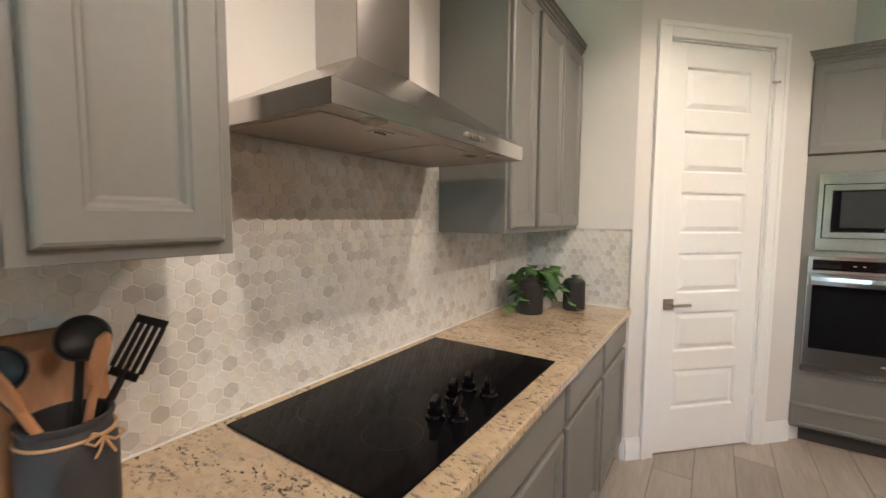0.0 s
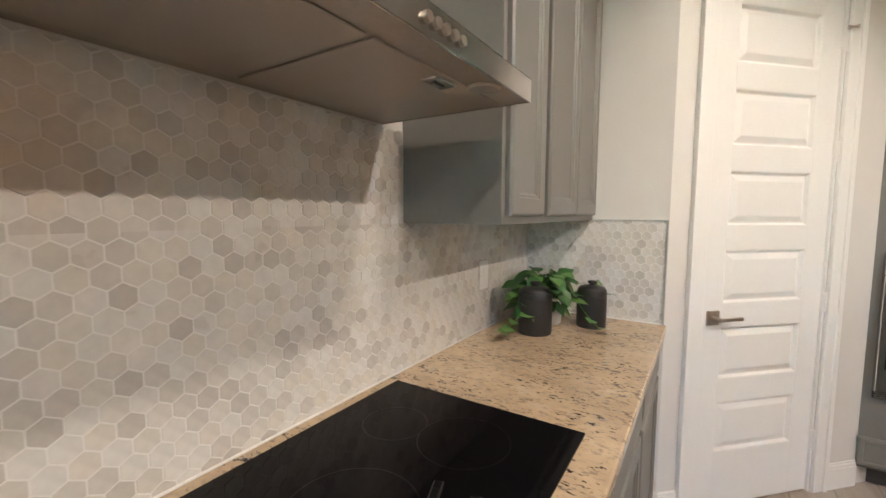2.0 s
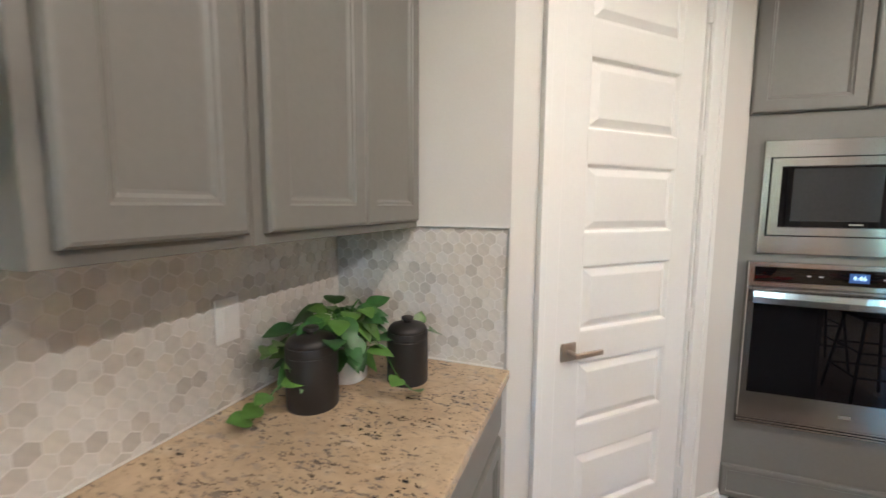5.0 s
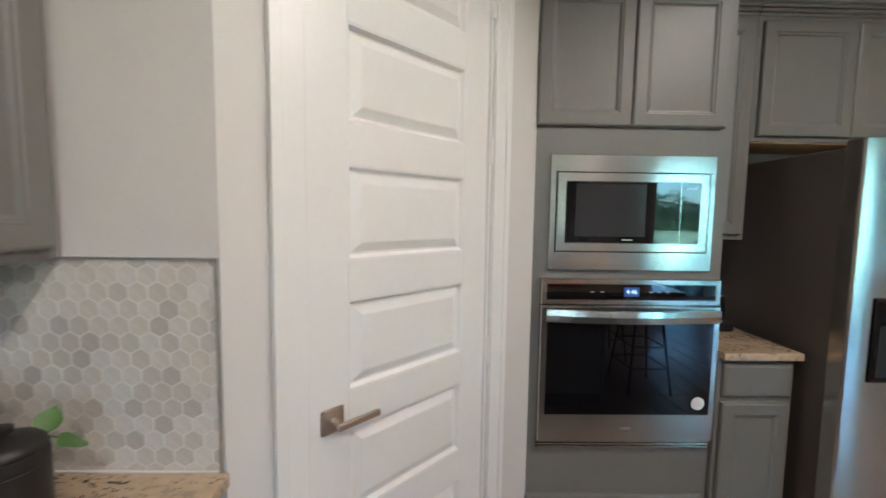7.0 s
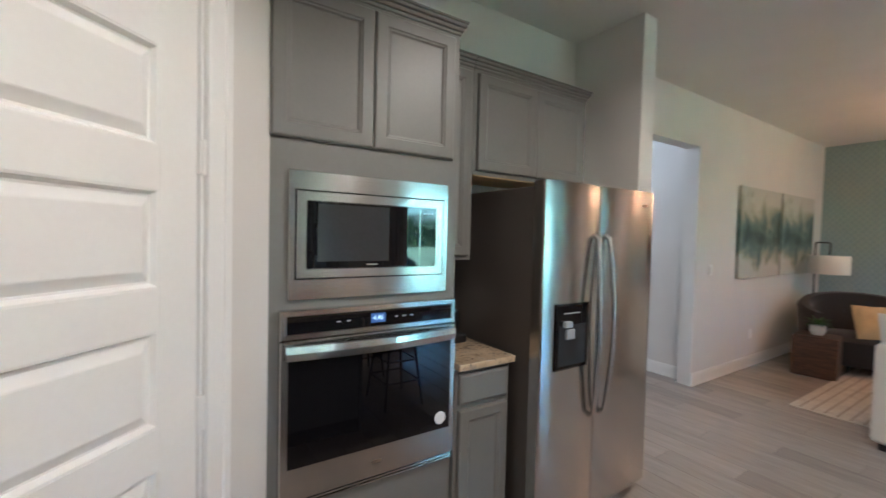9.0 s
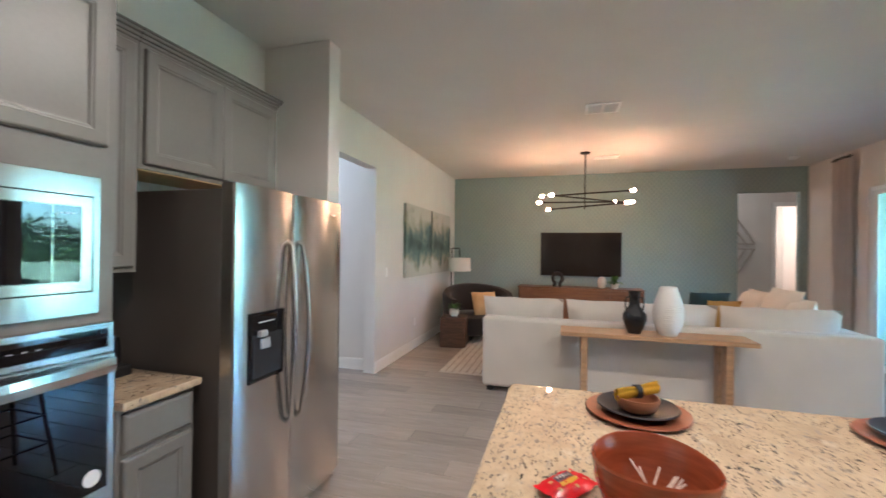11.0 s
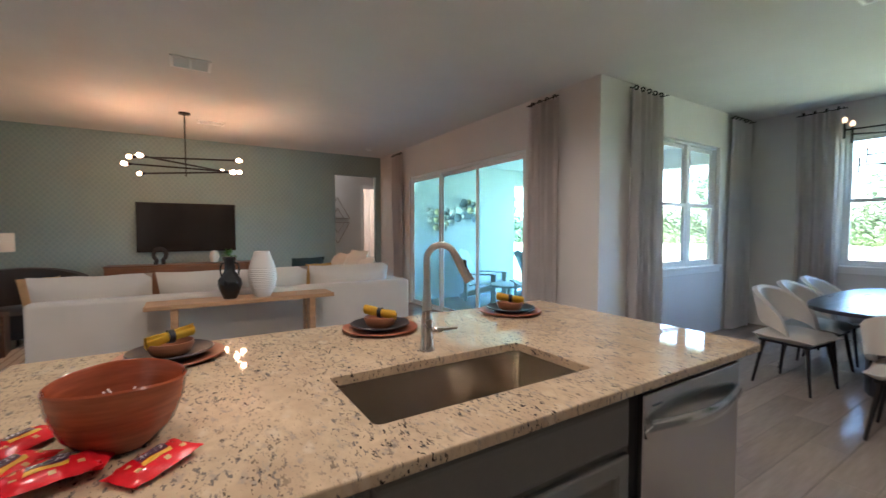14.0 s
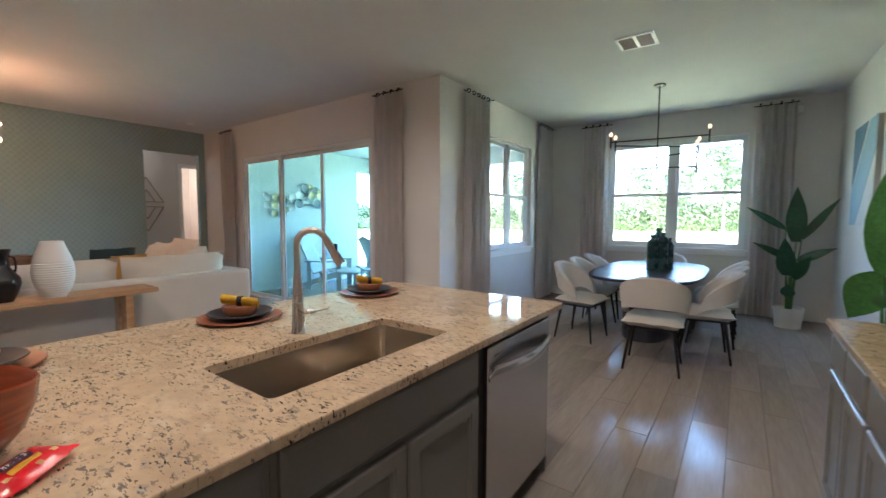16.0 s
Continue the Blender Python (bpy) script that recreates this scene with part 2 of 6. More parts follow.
def wall_with_holes(axis, at, thick, a0, a1, z0, z1, holes):
    """A wall in the plane axis = at, from at to at + thick; holes (a0, a1, z0, z1) go through."""
    bm = bmesh.new()
    cuts = sorted({a0, a1, *(h[0] for h in holes), *(h[1] for h in holes)})
    for u, v in zip(cuts, cuts[1:]):
        spans, low = [], z0
        for h in sorted((h for h in holes if h[0] <= u and h[1] >= v), key=lambda h: h[2]):
            if h[2] > low:
                spans.append((low, h[2]))
            low = h[3]
        if low < z1:
            spans.append((low, z1))
        for lo, hi in spans:
            lo2, hi2 = min(at, at + thick), max(at, at + thick)
            if axis == "x":
                add_box(bm, lo2, hi2, u, v, lo, hi)
            else:
                add_box(bm, u, v, lo2, hi2, lo, hi)
    bmesh.ops.remove_doubles(bm, verts=bm.verts, dist=1e-5)
    return bm


def setting(ob, label, category):
    return tagged(ob, label, category, kind="structure")


# ---- structure ----
H = 2.97
XW, YN, YS, XE, YD, XD = -1.075, 3.95, -2.132, 8.36, -5.55, 2.713
C = 0.914
DIAG0, DIAG1 = Vector((-0.43, 2.535, 0)), Vector((0.413, 3.378, 0))

setting(part("wall_west", wall_with_holes("x", XW, -0.14, YD - 0.14, YN + 0.14, 0, H, []), M_WALL), "smooth pale greige painted wall", "wall")
setting(part("wall_north", wall_with_holes("y", YN, 0.14, XW, XE + 3.2, 0, H, [(2.818, 4.61, 0, 2.465)]), M_WALL), "smooth pale greige painted wall with a hall opening", "wall")
setting(part("wall_south", wall_with_holes("y", YS, -0.15, XD, XE + 0.12, 0, H, [(3.80, 6.965, 0, 2.40)]), M_WALL), "pale greige wall round the sliding glass doors", "wall")
setting(part("wall_dining_east", wall_with_holes("x", XD, 0.15, YD, YS - 0.15, 0, H, [(-4.63, -3.246, 0.915, 2.485)]), M_WALL), "pale greige wall with a twin window", "wall")
setting(part("wall_dining_south", wall_with_holes("y", YD, -0.15, XW, XD + 0.15, 0, H, [(-0.135, 1.72, 0.925, 2.56)]), M_WALL), "pale greige wall with a wide window", "wall")
setting(part("wall_return", box(XW, -0.43, 2.535, 2.65, 0, H), M_WALL), "short pale greige wall beside the pantry", "wall")
setting(part("wall_fridge_side", box(2.672, 2.818, 3.40, YN, 0, H, 0.006), M_WALL), "short pale greige wall end beside the fridge", "wall")
setting(part("ceiling", box(XW - 0.14, XE + 3.2, YD - 0.15, YN + 2.2, H, H + 0.15), M_CEIL), "textured off-white ceiling", "ceiling")
# pantry door wall, set at 45 degrees
diag = thing("wall_pantry", "angled pale greige wall holding the pantry door", "wall", DIAG0.x, DIAG0.y, 0, 45, kind="structure")
DL = (DIAG1 - DIAG0).length
D0, D1, DT = 0.197, 0.895, 2.44
part("wall_face", wall_with_holes("y", 0.0, 0.115, 0.0, DL + 0.3, 0, H, [(D0 - 0.012, D1 + 0.012, 0, DT + 0.012)]), M_WALL, diag)


def casing(a0, a1, top, parent, w=0.085, d=0.018, front=0.0):
    """Stepped door trim round an opening in the xz plane, facing -y."""
    for x0, x1, z0, z1 in ((a0 - w, a0, 0, top + w), (a1, a1 + w, 0, top + w), (a0, a1, top, top + w)):
        bm = box(x0, x1, front - d, front - 0.0005, z0, z1, 0.004)
        if z0 == 0:
            xi = x0 if x0 < a0 else x1 - 0.028
            add_box(bm, xi, xi + 0.028, front - d - 0.007, front - d + 0.002, z0, z1, 0.003)
        else:
            add_box(bm, x0 - w + 0.004, x1 + w - 0.004, front - d - 0.007, front - d + 0.002, z1 - 0.028, z1, 0.003)
        part("door_trim", bm, M_WHITE, parent)


casing(D0 - 0.012, D1 + 0.012, DT + 0.012, diag)
jamb = box(D0 - 0.011, D0 - 0.002, 0.001, 0.11, 0, DT + 0.011)
add_box(jamb, D1 + 0.002, D1 + 0.011, 0.001, 0.11, 0, DT + 0.011)
add_box(jamb, D0 - 0.002, D1 + 0.002, 0.001, 0.11, DT + 0.003, DT + 0.011)
part("door_jamb", jamb, M_WHITE, diag)


def pantry_door():
    d = thing("door_1", "closed white six-panel pantry door with lever handle", "door", *(DIAG0 + Vector((math.cos(radians(45)), math.sin(radians(45)), 0)) * D0), 45, kind="structure")
    w, st, y0, y1 = D1 - D0, 0.118, 0.012, 0.048
    n, rail, bottom, top = 6, 0.107, 0.274, 0.127
    ph = (DT - bottom - top - rail * (n - 1)) / n
    bm = box(0, st, y0, y1, 0.008, DT, 0.002)
    add_box(bm, w - st, w, y0, y1, 0.008, DT, 0.002)
    z = 0.008
    for k in range(n + 1):
        hgt = bottom - 0.008 if k == 0 else (top if k == n else rail)
        add_box(bm, st, w - st, y0, y1, z, z + hgt)
        if k < n:
            p = nested(w - 2 * st, ph, [(0, 0), (0, 0.023), (0.006, 0.022), (0.014, 0.008), (0.020, 0.008), (0.044, 0.021), (0.048, 0.022)])
            bm = join(bm, moved(p, pose(st, y0 + 0.024, z + hgt)))
        z += hgt + ph
    part("door_leaf", bm, M_WHITE, d)
    h = thing("door_handle", "", "")
    h.parent = d
    h.matrix_local = pose(0.064, y0, 0.93)
    del_keys = [k for k in h.keys()]
    for k in del_keys:
        del h[k]
    part("rose", box(-0.033, 0.033, -0.010, 0, -0.033, 0.033, 0.003), M_NICKEL, h, "square nickel rose")
    lever = tube([(0, -0.008, 0), (0, -0.045, 0)], 0.010, 12)
    add_box(lever, -0.012, 0.118, -0.058, -0.044, -0.009, 0.009, 0.004)
    part("lever", lever, M_NICKEL, h, "brushed nickel lever")
    part("latch_plate", box(-0.004, 0.001, y0 - 0.001, y0 + 0.02, 0.90, 0.96), M_NICKEL, d)
    for hz in (0.28, 0.98, 1.70, 2.20):
        hb = box(w - 0.004, w + 0.016, -0.004, 0.012, hz - 0.045, hz + 0.045, 0.002)
        hb = join(hb, moved(lathe([(0.006, -0.048), (0.006, 0.048)], 10), pose(w + 0.004, -0.006, hz)))
        part("hinge", hb, M_WHITE, d)
    stop = tube([(w + 0.004, -0.006, 2.25), (w + 0.004, -0.05, 2.25)], 0.005, 8)
    stop = join(stop, tube([(w - 0.03, -0.03, 2.25), (w + 0.03, -0.03, 2.25)], 0.005, 8))
    part("hinge_stop", stop, M_NICKEL, d)


pantry_door()


def baseboard(x0, y0, x1, y1, d=0.015, h=0.135):
    """A run of white baseboard along a wall face; the room lies to the left of the way from start to end."""
    a, b = Vector((x0, y0, 0)), Vector((x1, y1, 0))
    L, ang = (b - a).length, math.degrees(math.atan2(y1 - y0, x1 - x0))
    bm = box(0, L, 0.001, d, 0, h - 0.03)
    add_box(bm, 0, L, 0.001, d - 0.003, h - 0.03, h - 0.012)
    add_box(bm, 0, L, 0.001, d - 0.008, h - 0.012, h)
    ob = part("baseboard", moved(bm, pose(x0, y0, 0, 0, 0, ang)), M_WHITE)
    return setting(ob, "white stepped baseboard along the wall", "baseboard")


baseboard(XE, YN, 4.61, YN)
baseboard(XE, -1.02, XE, YN)
baseboard(3.70, YS, XD, YS)
baseboard(XE, YS, 7.05, YS)
baseboard(XD, YS, XD, YD)
baseboard(XD, YD, XW, YD)
baseboard(XW, YD, XW, -0.84)
baseboard(2.818, 3.40, 2.672, 3.40)
baseboard(2.818, YN, 2.818, 3.40)
e = Vector((math.cos(radians(45)), math.sin(radians(45)), 0))
p, q = DIAG0 + e * (D0 - 0.098), DIAG0 + e * (D1 + 0.098)
baseboard(p.x, p.y, DIAG0.x, DIAG0.y)
baseboard(DIAG1.x, DIAG1.y, q.x, q.y)
baseboard(DIAG0.x, DIAG0.y, -0.452, 2.535)
# hall beyond the opening in the north wall
setting(part("wall_hall_east", box(4.72, 4.84, YN + 0.14, YN + 2.2, 0, H), M_WALL), "pale grey hall wall", "wall")
setting(part("wall_hall_west", box(2.60, 2.72, YN + 0.14, YN + 2.2, 0, H), M_WALL), "pale grey hall wall", "wall")
setting(part("wall_hall_end", box(2.60, 4.84, YN + 2.2, YN + 2.32, 0, H), M_WALL), "pale grey hall end wall", "wall")
baseboard(4.72, YN + 0.14, 4.72, YN + 2.2)

# ---- kitchen ----
GR_UP = "upper cabinets on the cooktop wall"


def cabinet_door(name, w, h, x, z, parent, front, rings=CAB_DOOR):
    ob = part(name, nested(w, h, rings), M_CAB, parent)
    ob.matrix_local = pose(x, front, z)
    return ob


def crown(x0, x1, y0, y1, z, parent, sides=""):
    """Crown moulding along the front edge y0, stepped outwards upwards."""
    bm = bmesh.new()
    for k, (o, a, b) in enumerate(((0.006, 0, 0.016), (0.014, 0.016, 0.034), (0.024, 0.034, 0.050), (0.030, 0.050, 0.062))):
        add_box(bm, x0 - (o if "l" in sides else 0), x1 + (o if "r" in sides else 0), y0 - o, y1, z + a, z + b, 0.003, 1)
    return part("crown_moulding", bm, M_CAB, parent)


def upper_cabinet(w, depth, z0, z1, doors, label, place, sides="", gap=0.003, margin=0.022):
    """Local: x along the wall, the back at y = 0, the front towards -y."""
    t = thing("upper_cabinet", label, "cabinet", *place)
    part("body", box(0, w, -depth, -0.001, z0, z1, 0.0015), M_CAB, t)
    n = len(doors)
    inner = w - 2 * margin - gap * (n - 1)
    x = margin
    for d in doors:
        dw = inner * d
        cabinet_door("door", dw, z1 - z0 - 0.045, x, z0 + 0.022, t, -depth)
        x += dw + gap
    if z1 > 2.3:
        crown(0, w, -depth, -0.001, z1, t, sides)
    return t


def base_cabinet(w, depth, drawers, doors, label, place, margin=0.018, well=False):
    t = thing("base_cabinet", label, "cabinet", *place)
    if well:
        body = box(0, w, -depth, -depth + 0.02, 0.10, C - 0.034, 0.001)
        add_box(body, 0, w, -depth + 0.02, -0.001, 0.10, 0.60)
        part("body", body, M_CAB, t)
    else:
        part("body", box(0, w, -depth, -0.001, 0.10, C - 0.034, 0.001), M_CAB, t)
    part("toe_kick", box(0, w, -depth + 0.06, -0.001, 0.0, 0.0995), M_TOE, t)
    for k in range(drawers):
        dw = (w - 2 * margin - 0.004 * (drawers - 1)) / drawers
        cabinet_door("drawer_front", dw, 0.145, margin + k * (dw + 0.004), C - 0.034 - 0.165, t, -depth, CAB_DRAWER)
    for k in range(doors):
        dw = (w - 2 * margin - 0.004 * (doors - 1)) / doors
        cabinet_door("door", dw, C - 0.034 - 0.19 - 0.125, margin + k * (dw + 0.004), 0.125, t, -depth)
    return t


# west run: local x runs along world +y, front faces +x
def west(y):
    return (XW, y, 0, 90)


for y0, y1, dr, do in ((-0.83, -0.17, 2, 2), (-0.17, 0.46, 1, 1), (0.46, 1.375, 1, 2), (1.375, 1.945, 1, 1), (1.945, 2.533, 1, 1)):
    base_cabinet(y1 - y0 - 0.001, 0.615, dr, do, "taupe-grey painted base cabinet under the granite counter", west(y0))
ZU0, ZU1 = 1.372, 2.40
upper_cabinet(0.283, 0.325, ZU0, ZU1, [1], "taupe-grey painted narrow upper cabinet beside the hood", west(0.092), "r")
upper_cabinet(0.92, 0.325, ZU0, ZU1, [0.5, 0.5], "taupe-grey painted double upper cabinet over the counter", west(-0.83), "l")
upper_cabinet(0.31, 0.325, ZU0, ZU1, [1], "taupe-grey painted narrow upper cabinet beside the hood", west(1.500), "l")
upper_cabinet(0.715, 0.325, ZU0, ZU1, [0.5, 0.5], "taupe-grey painted double upper cabinet in the corner", west(1.812), "r")

counter = part("countertop", box(XW + 0.002, -0.421, -0.85, 2.533, C - 0.032, C, 0.005), M_GRAN)
tagged(counter, "speckled cream granite countertop on the grey base cabinets", "countertop")

ck = thing("cooktop", "black glass electric cooktop set in granite", "cooktop", -1.03, 0.50, C + 0.0006)
part("glass_plate", box(0, 0.53, 0, 0.915, 0, 0.006, 0.002), M_COOKTOP, ck)
M_RING = mat("burner_ring_print", (0.012, 0.012, 0.013), 0.12, bump=0)
for bx, by, br in ((0.15, 0.20, 0.085), (0.37, 0.20, 0.075), (0.27, 0.46, 0.115), (0.15, 0.72, 0.075), (0.32, 0.74, 0.10)):
    part("burner_ring", moved(lathe([(br, 0.0061), (br, 0.0064), (br - 0.002, 0.0064), (br - 0.002, 0.0061)], 40, False), pose(bx, by, 0)), M_RING, ck)
for kx, ky in ((0.408, 0.325), (0.388, 0.445), (0.396, 0.518), (0.464, 0.518), (0.466, 0.345)):
    kb = lathe([(0.0, 0.0062), (0.026, 0.0062), (0.026, 0.011), (0.021, 0.016), (0.020, 0.032), (0.0, 0.032)], 20)
    add_box(kb, -0.010, 0.010, -0.026, 0.026, 0.030, 0.058, 0.004)
    part("knob", moved(kb, pose(kx, ky, 0, 0, 0, 20)), M_BLACKGLASS, ck, "glossy black knob")


def range_hood():
    t = thing("range_hood", "stainless steel chimney range hood over the cooktop", "range hood", XW, 0.958, 1.635, 90)
    w, d = 0.90, 0.435
    rim = box(-w / 2, w / 2, -d, -d + 0.004, 0.012, 0.062, 0.0015)
    add_box(rim, -w / 2, -w / 2 + 0.004, -d + 0.004, -0.001, 0.012, 0.062)
    add_box(rim, w / 2 - 0.004, w / 2, -d + 0.004, -0.001, 0.012, 0.062)
    part("rim", rim, M_STEELH, t)
    bm = bmesh.new()
    lo = [(-w / 2, -d, 0.062), (w / 2, -d, 0.062), (w / 2, -0.001, 0.062), (-w / 2, -0.001, 0.062)]
    hi = [(-0.13, -0.18, 0.250), (0.11, -0.18, 0.250), (0.11, -0.001, 0.250), (-0.13, -0.001, 0.250)]
    a, b = [bm.verts.new(p) for p in lo], [bm.verts.new(p) for p in hi]
    for k in range(4):
        bm.faces.new((a[k], a[(k + 1) % 4], b[(k + 1) % 4], b[k]))
    bm.faces.new(b)
    part("canopy", bm, M_STEELH, t)
    part("chimney", box(-0.128, 0.108, -0.178, -0.001, 0.250, H - 1.635, 0.002), M_STEEL, t)
    part("underside", box(-w / 2 + 0.004, w / 2 - 0.004, -d + 0.004, -0.001, 0.014, 0.02), mat("hood_underside", (0.42, 0.38, 0.34), 0.5, 0.7, vary=0.1), t)
    for s in (-1, 1):
        f = thing("filter", "", "")
        for k in list(f.keys()):
            del f[k]
        f.parent = t
        f.matrix_local = pose(s * 0.215, -0.205, 0.013)
        part("filter_panel", box(-0.208, 0.208, -0.165, 0.165, -0.003, 0.001, 0.002), mat("filter_mesh", (0.45, 0.41, 0.37), 0.45, 0.8, fine=400, bump=0.5), f)
        part("filter_latch", box(-0.035, 0.035, -0.155, -0.120, -0.006, -0.002, 0.002), M_STEELH, f)
        part("latch_slot", box(-0.018, 0.018, -0.140, -0.133, -0.0075, -0.0055), M_BLACK, f)
    for s in (-1, 1):
        part("lamp_lens", moved(lathe([(0.0, -0.003), (0.030, -0.003), (0.034, 0.0), (0.034, 0.012)], 24), pose(s * 0.30, -0.395, 0.012)), mat("lamp_lens", (0.5, 0.48, 0.44), 0.2, 0.4), t)
    for k in range(5):
        part("button", moved(lathe([(0.0, 0.008), (0.0075, 0.008), (0.0085, 0.006), (0.0085, -0.002)], 16), pose(-0.048 + k * 0.024 + 0.09, -d, 0.037, 90)), M_NICKEL, t)


range_hood()

# wall oven tower: local x along +x, front towards -y
tower = thing("oven_cabinet", "tall grey painted cabinet housing oven and microwave", "cabinet", 0.345, YN, 0)
TW, TD = 0.875, YN - 3.385
part("body", box(0, TW, -TD, -0.001, 0.10, ZU1, 0.0015), M_CAB, tower)
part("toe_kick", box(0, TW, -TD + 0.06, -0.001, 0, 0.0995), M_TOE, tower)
for k in range(2):
    cabinet_door("door", 0.383, ZU1 - 1.838 - 0.02, 0.074 + k * 0.386, 1.838, tower, -TD)
cabinet_door("drawer_front", 0.772, 0.15, 0.074, 0.115, tower, -TD, CAB_DOOR[:4] + [(0.022, 0.021), (0.026, 0.016)])
crown(0, TW, -TD, -0.001, ZU1, tower, "lr")


def microwave():
    t = thing("microwave", "built-in stainless microwave with dark glass door", "microwave", 0.482, 3.384, 1.250)
    w, h = 0.682, 0.474
    part("trim_kit", nested(w, h, [(0, 0), (0, 0.014), (0.002, 0.016), (0.022, 0.016), (0.022, 0.006)]), M_STEELH, t)
    part("cavity", box(0.023, w - 0.023, -0.0075, -0.0062, 0.023, h - 0.023), M_BLACK, t)
    dw, dh = w - 0.056, h - 0.152
    door = nested(dw, dh, [(0, 0), (0, 0.012), (0.002, 0.014), (0.034, 0.014), (0.036, 0.012)])
    ob = part("door", door, M_STEELH, t)
    ob.matrix_local = pose(0.028, -0.008, 0.079)
    part("trim_top", box(0.0222, w - 0.0222, -0.016, -0.0077, h - 0.069, h - 0.0222), M_STEELH, t)
    part("trim_bottom", box(0.0222, w - 0.0222, -0.016, -0.0077, 0.0222, 0.075), M_STEELH, t)
    part("window", box(0.037, dw - 0.037, -0.0145, -0.0115, 0.037, dh - 0.037), M_BLACKGLASS, ob)
    part("screen", box(0.075, 0.365, -0.0152, -0.0144, 0.062, dh - 0.045), mat("oven_screen", (0.035, 0.036, 0.038), 0.12, bump=0), ob)
    part("panel_line", box(dw - 0.118, dw - 0.116, -0.0152, -0.0144, 0.038, dh - 0.038), M_STEELH, ob)
    part("maker_mark", box(0.27, 0.315, -0.0156, -0.0144, 0.046, 0.052), M_NICKEL, ob)
    for k in range(3):
        part("touch_mark", box(dw - 0.098 + k * 0.018, dw - 0.090 + k * 0.018, -0.0152, -0.0144, dh - 0.062, dh - 0.058), mat("pale_print", (0.4, 0.42, 0.45), 0.4), ob)


microwave()
M_DISPLAY = glow("display_digits", (0.55, 0.78, 1.0), 0.05)


def lettering(name, text, size, material, parent, m, depth=0.0004):
    cu = bpy.data.curves.new(name, "FONT")
    cu.body, cu.size, cu.align_x, cu.align_y, cu.extrude = text, size, "CENTER", "CENTER", depth
    tmp = bpy.data.objects.new(name, cu)
    scene.collection.objects.link(tmp)
    me = bpy.data.meshes.new_from_object(tmp.evaluated_get(bpy.context.evaluated_depsgraph_get()))
    bpy.data.objects.remove(tmp)
    bpy.data.curves.remove(cu)
    me.name = name
    me.materials.clear()
    me.materials.append(material)
    ob = new(name, me)
    ob.parent = parent
    ob.matrix_local = m
    return ob


def wall_oven():
    t = thing("wall_oven", "built-in stainless single wall oven with black glass", "oven", 0.453, 3.384, 0.482)
    w, h = 0.752, 0.734
    part("body", box(0, w, -0.010, -0.0005, 0, h, 0.001), M_STEELH, t)
    c = part("control_panel", nested(w, 0.108, [(0, 0), (0, 0.020), (0.003, 0.024), (0.020, 0.024), (0.021, 0.022)]), M_STEELH, t)
    c.matrix_local = pose(0, -0.010, h - 0.108)
    part("control_glass", box(0.024, w - 0.024, -0.0235, -0.0215, 0.022, 0.086), M_BLACKGLASS, c)
    part("display", box(w / 2 - 0.032, w / 2 + 0.032, -0.0240, -0.0234, 0.036, 0.074), glow("display_blue", (0.02, 0.06, 0.18), 0.02), c)
    lettering("clock_digits", "4:46", 0.026, M_DISPLAY, c, pose(w / 2, -0.0242, 0.055, 90))
    for k in (-0.17, -0.13, 0.075, 0.11, 0.145):
        part("touch_mark", box(w / 2 + k, w / 2 + k + 0.014, -0.0240, -0.0234, 0.052, 0.056), mat("pale_print", (0.4, 0.42, 0.45), 0.4), c)
    d = part("door", nested(w, 0.582, [(0, 0), (0, 0.026), (0.003, 0.030), (0.020, 0.030), (0.021, 0.030)]), M_STEELH, t)
    d.matrix_local = pose(0, -0.010, 0.040)
    part("door_glass", box(0.028, w - 0.026, -0.0325, -0.0295, 0.118, 0.560), M_BLACKGLASS, d)
    hb = bmesh.new()
    n = 14
    for k in range(n):
        a, b = k / n, (k + 1) / n
        ya, yb = -0.045 - 0.03 * math.sin(math.pi * a), -0.045 - 0.03 * math.sin(math.pi * b)
        xa, xb = 0.015 + a * (w - 0.03), 0.015 + b * (w - 0.03)
        vs = []
        for x, y in ((xa, ya), (xb, yb)):
            vs.append([hb.verts.new(p) for p in ((x, y - 0.010, 0.520), (x, y - 0.013, 0.546), (x, y - 0.010, 0.570), (x, y + 0.008, 0.570), (x, y + 0.008, 0.520))])
        for j in range(5):
            hb.faces.new((vs[0][j], vs[0][(j + 1) % 5], vs[1][(j + 1) % 5], vs[1][j]))
    bmesh.ops.remove_doubles(hb, verts=hb.verts, dist=1e-5)
    add_box(hb, 0.015, 0.045, -0.045, -0.030, 0.524, 0.566)
    add_box(hb, w - 0.045, w - 0.015, -0.045, -0.030, 0.524, 0.566)
    part("door_handle", hb, M_STEELH, d)
    part("maker_mark", box(w / 2 - 0.02, w / 2 + 0.02, -0.0315, -0.0298, 0.05, 0.062), M_NICKEL, d)
    part("sticker", moved(lathe([(0.0, 0.0012), (0.028, 0.0012), (0.028, 0)], 28), pose(w - 0.075, -0.0325, 0.168, 90)), mat("sticker_paper", (0.72, 0.76, 0.80), 0.5), d, "round white sticker")
    v = part("vent_grille", box(0, w, -0.018, -0.010, 0.0, 0.038), M_BLACK, t)
    for k in range(3):
        part("vent_slat", box(0.004, w - 0.004, -0.026 - 0.0, -0.016, 0.004 + k * 0.012, 0.011 + k * 0.012, 0.001), M_STEELH, v)


wall_oven()

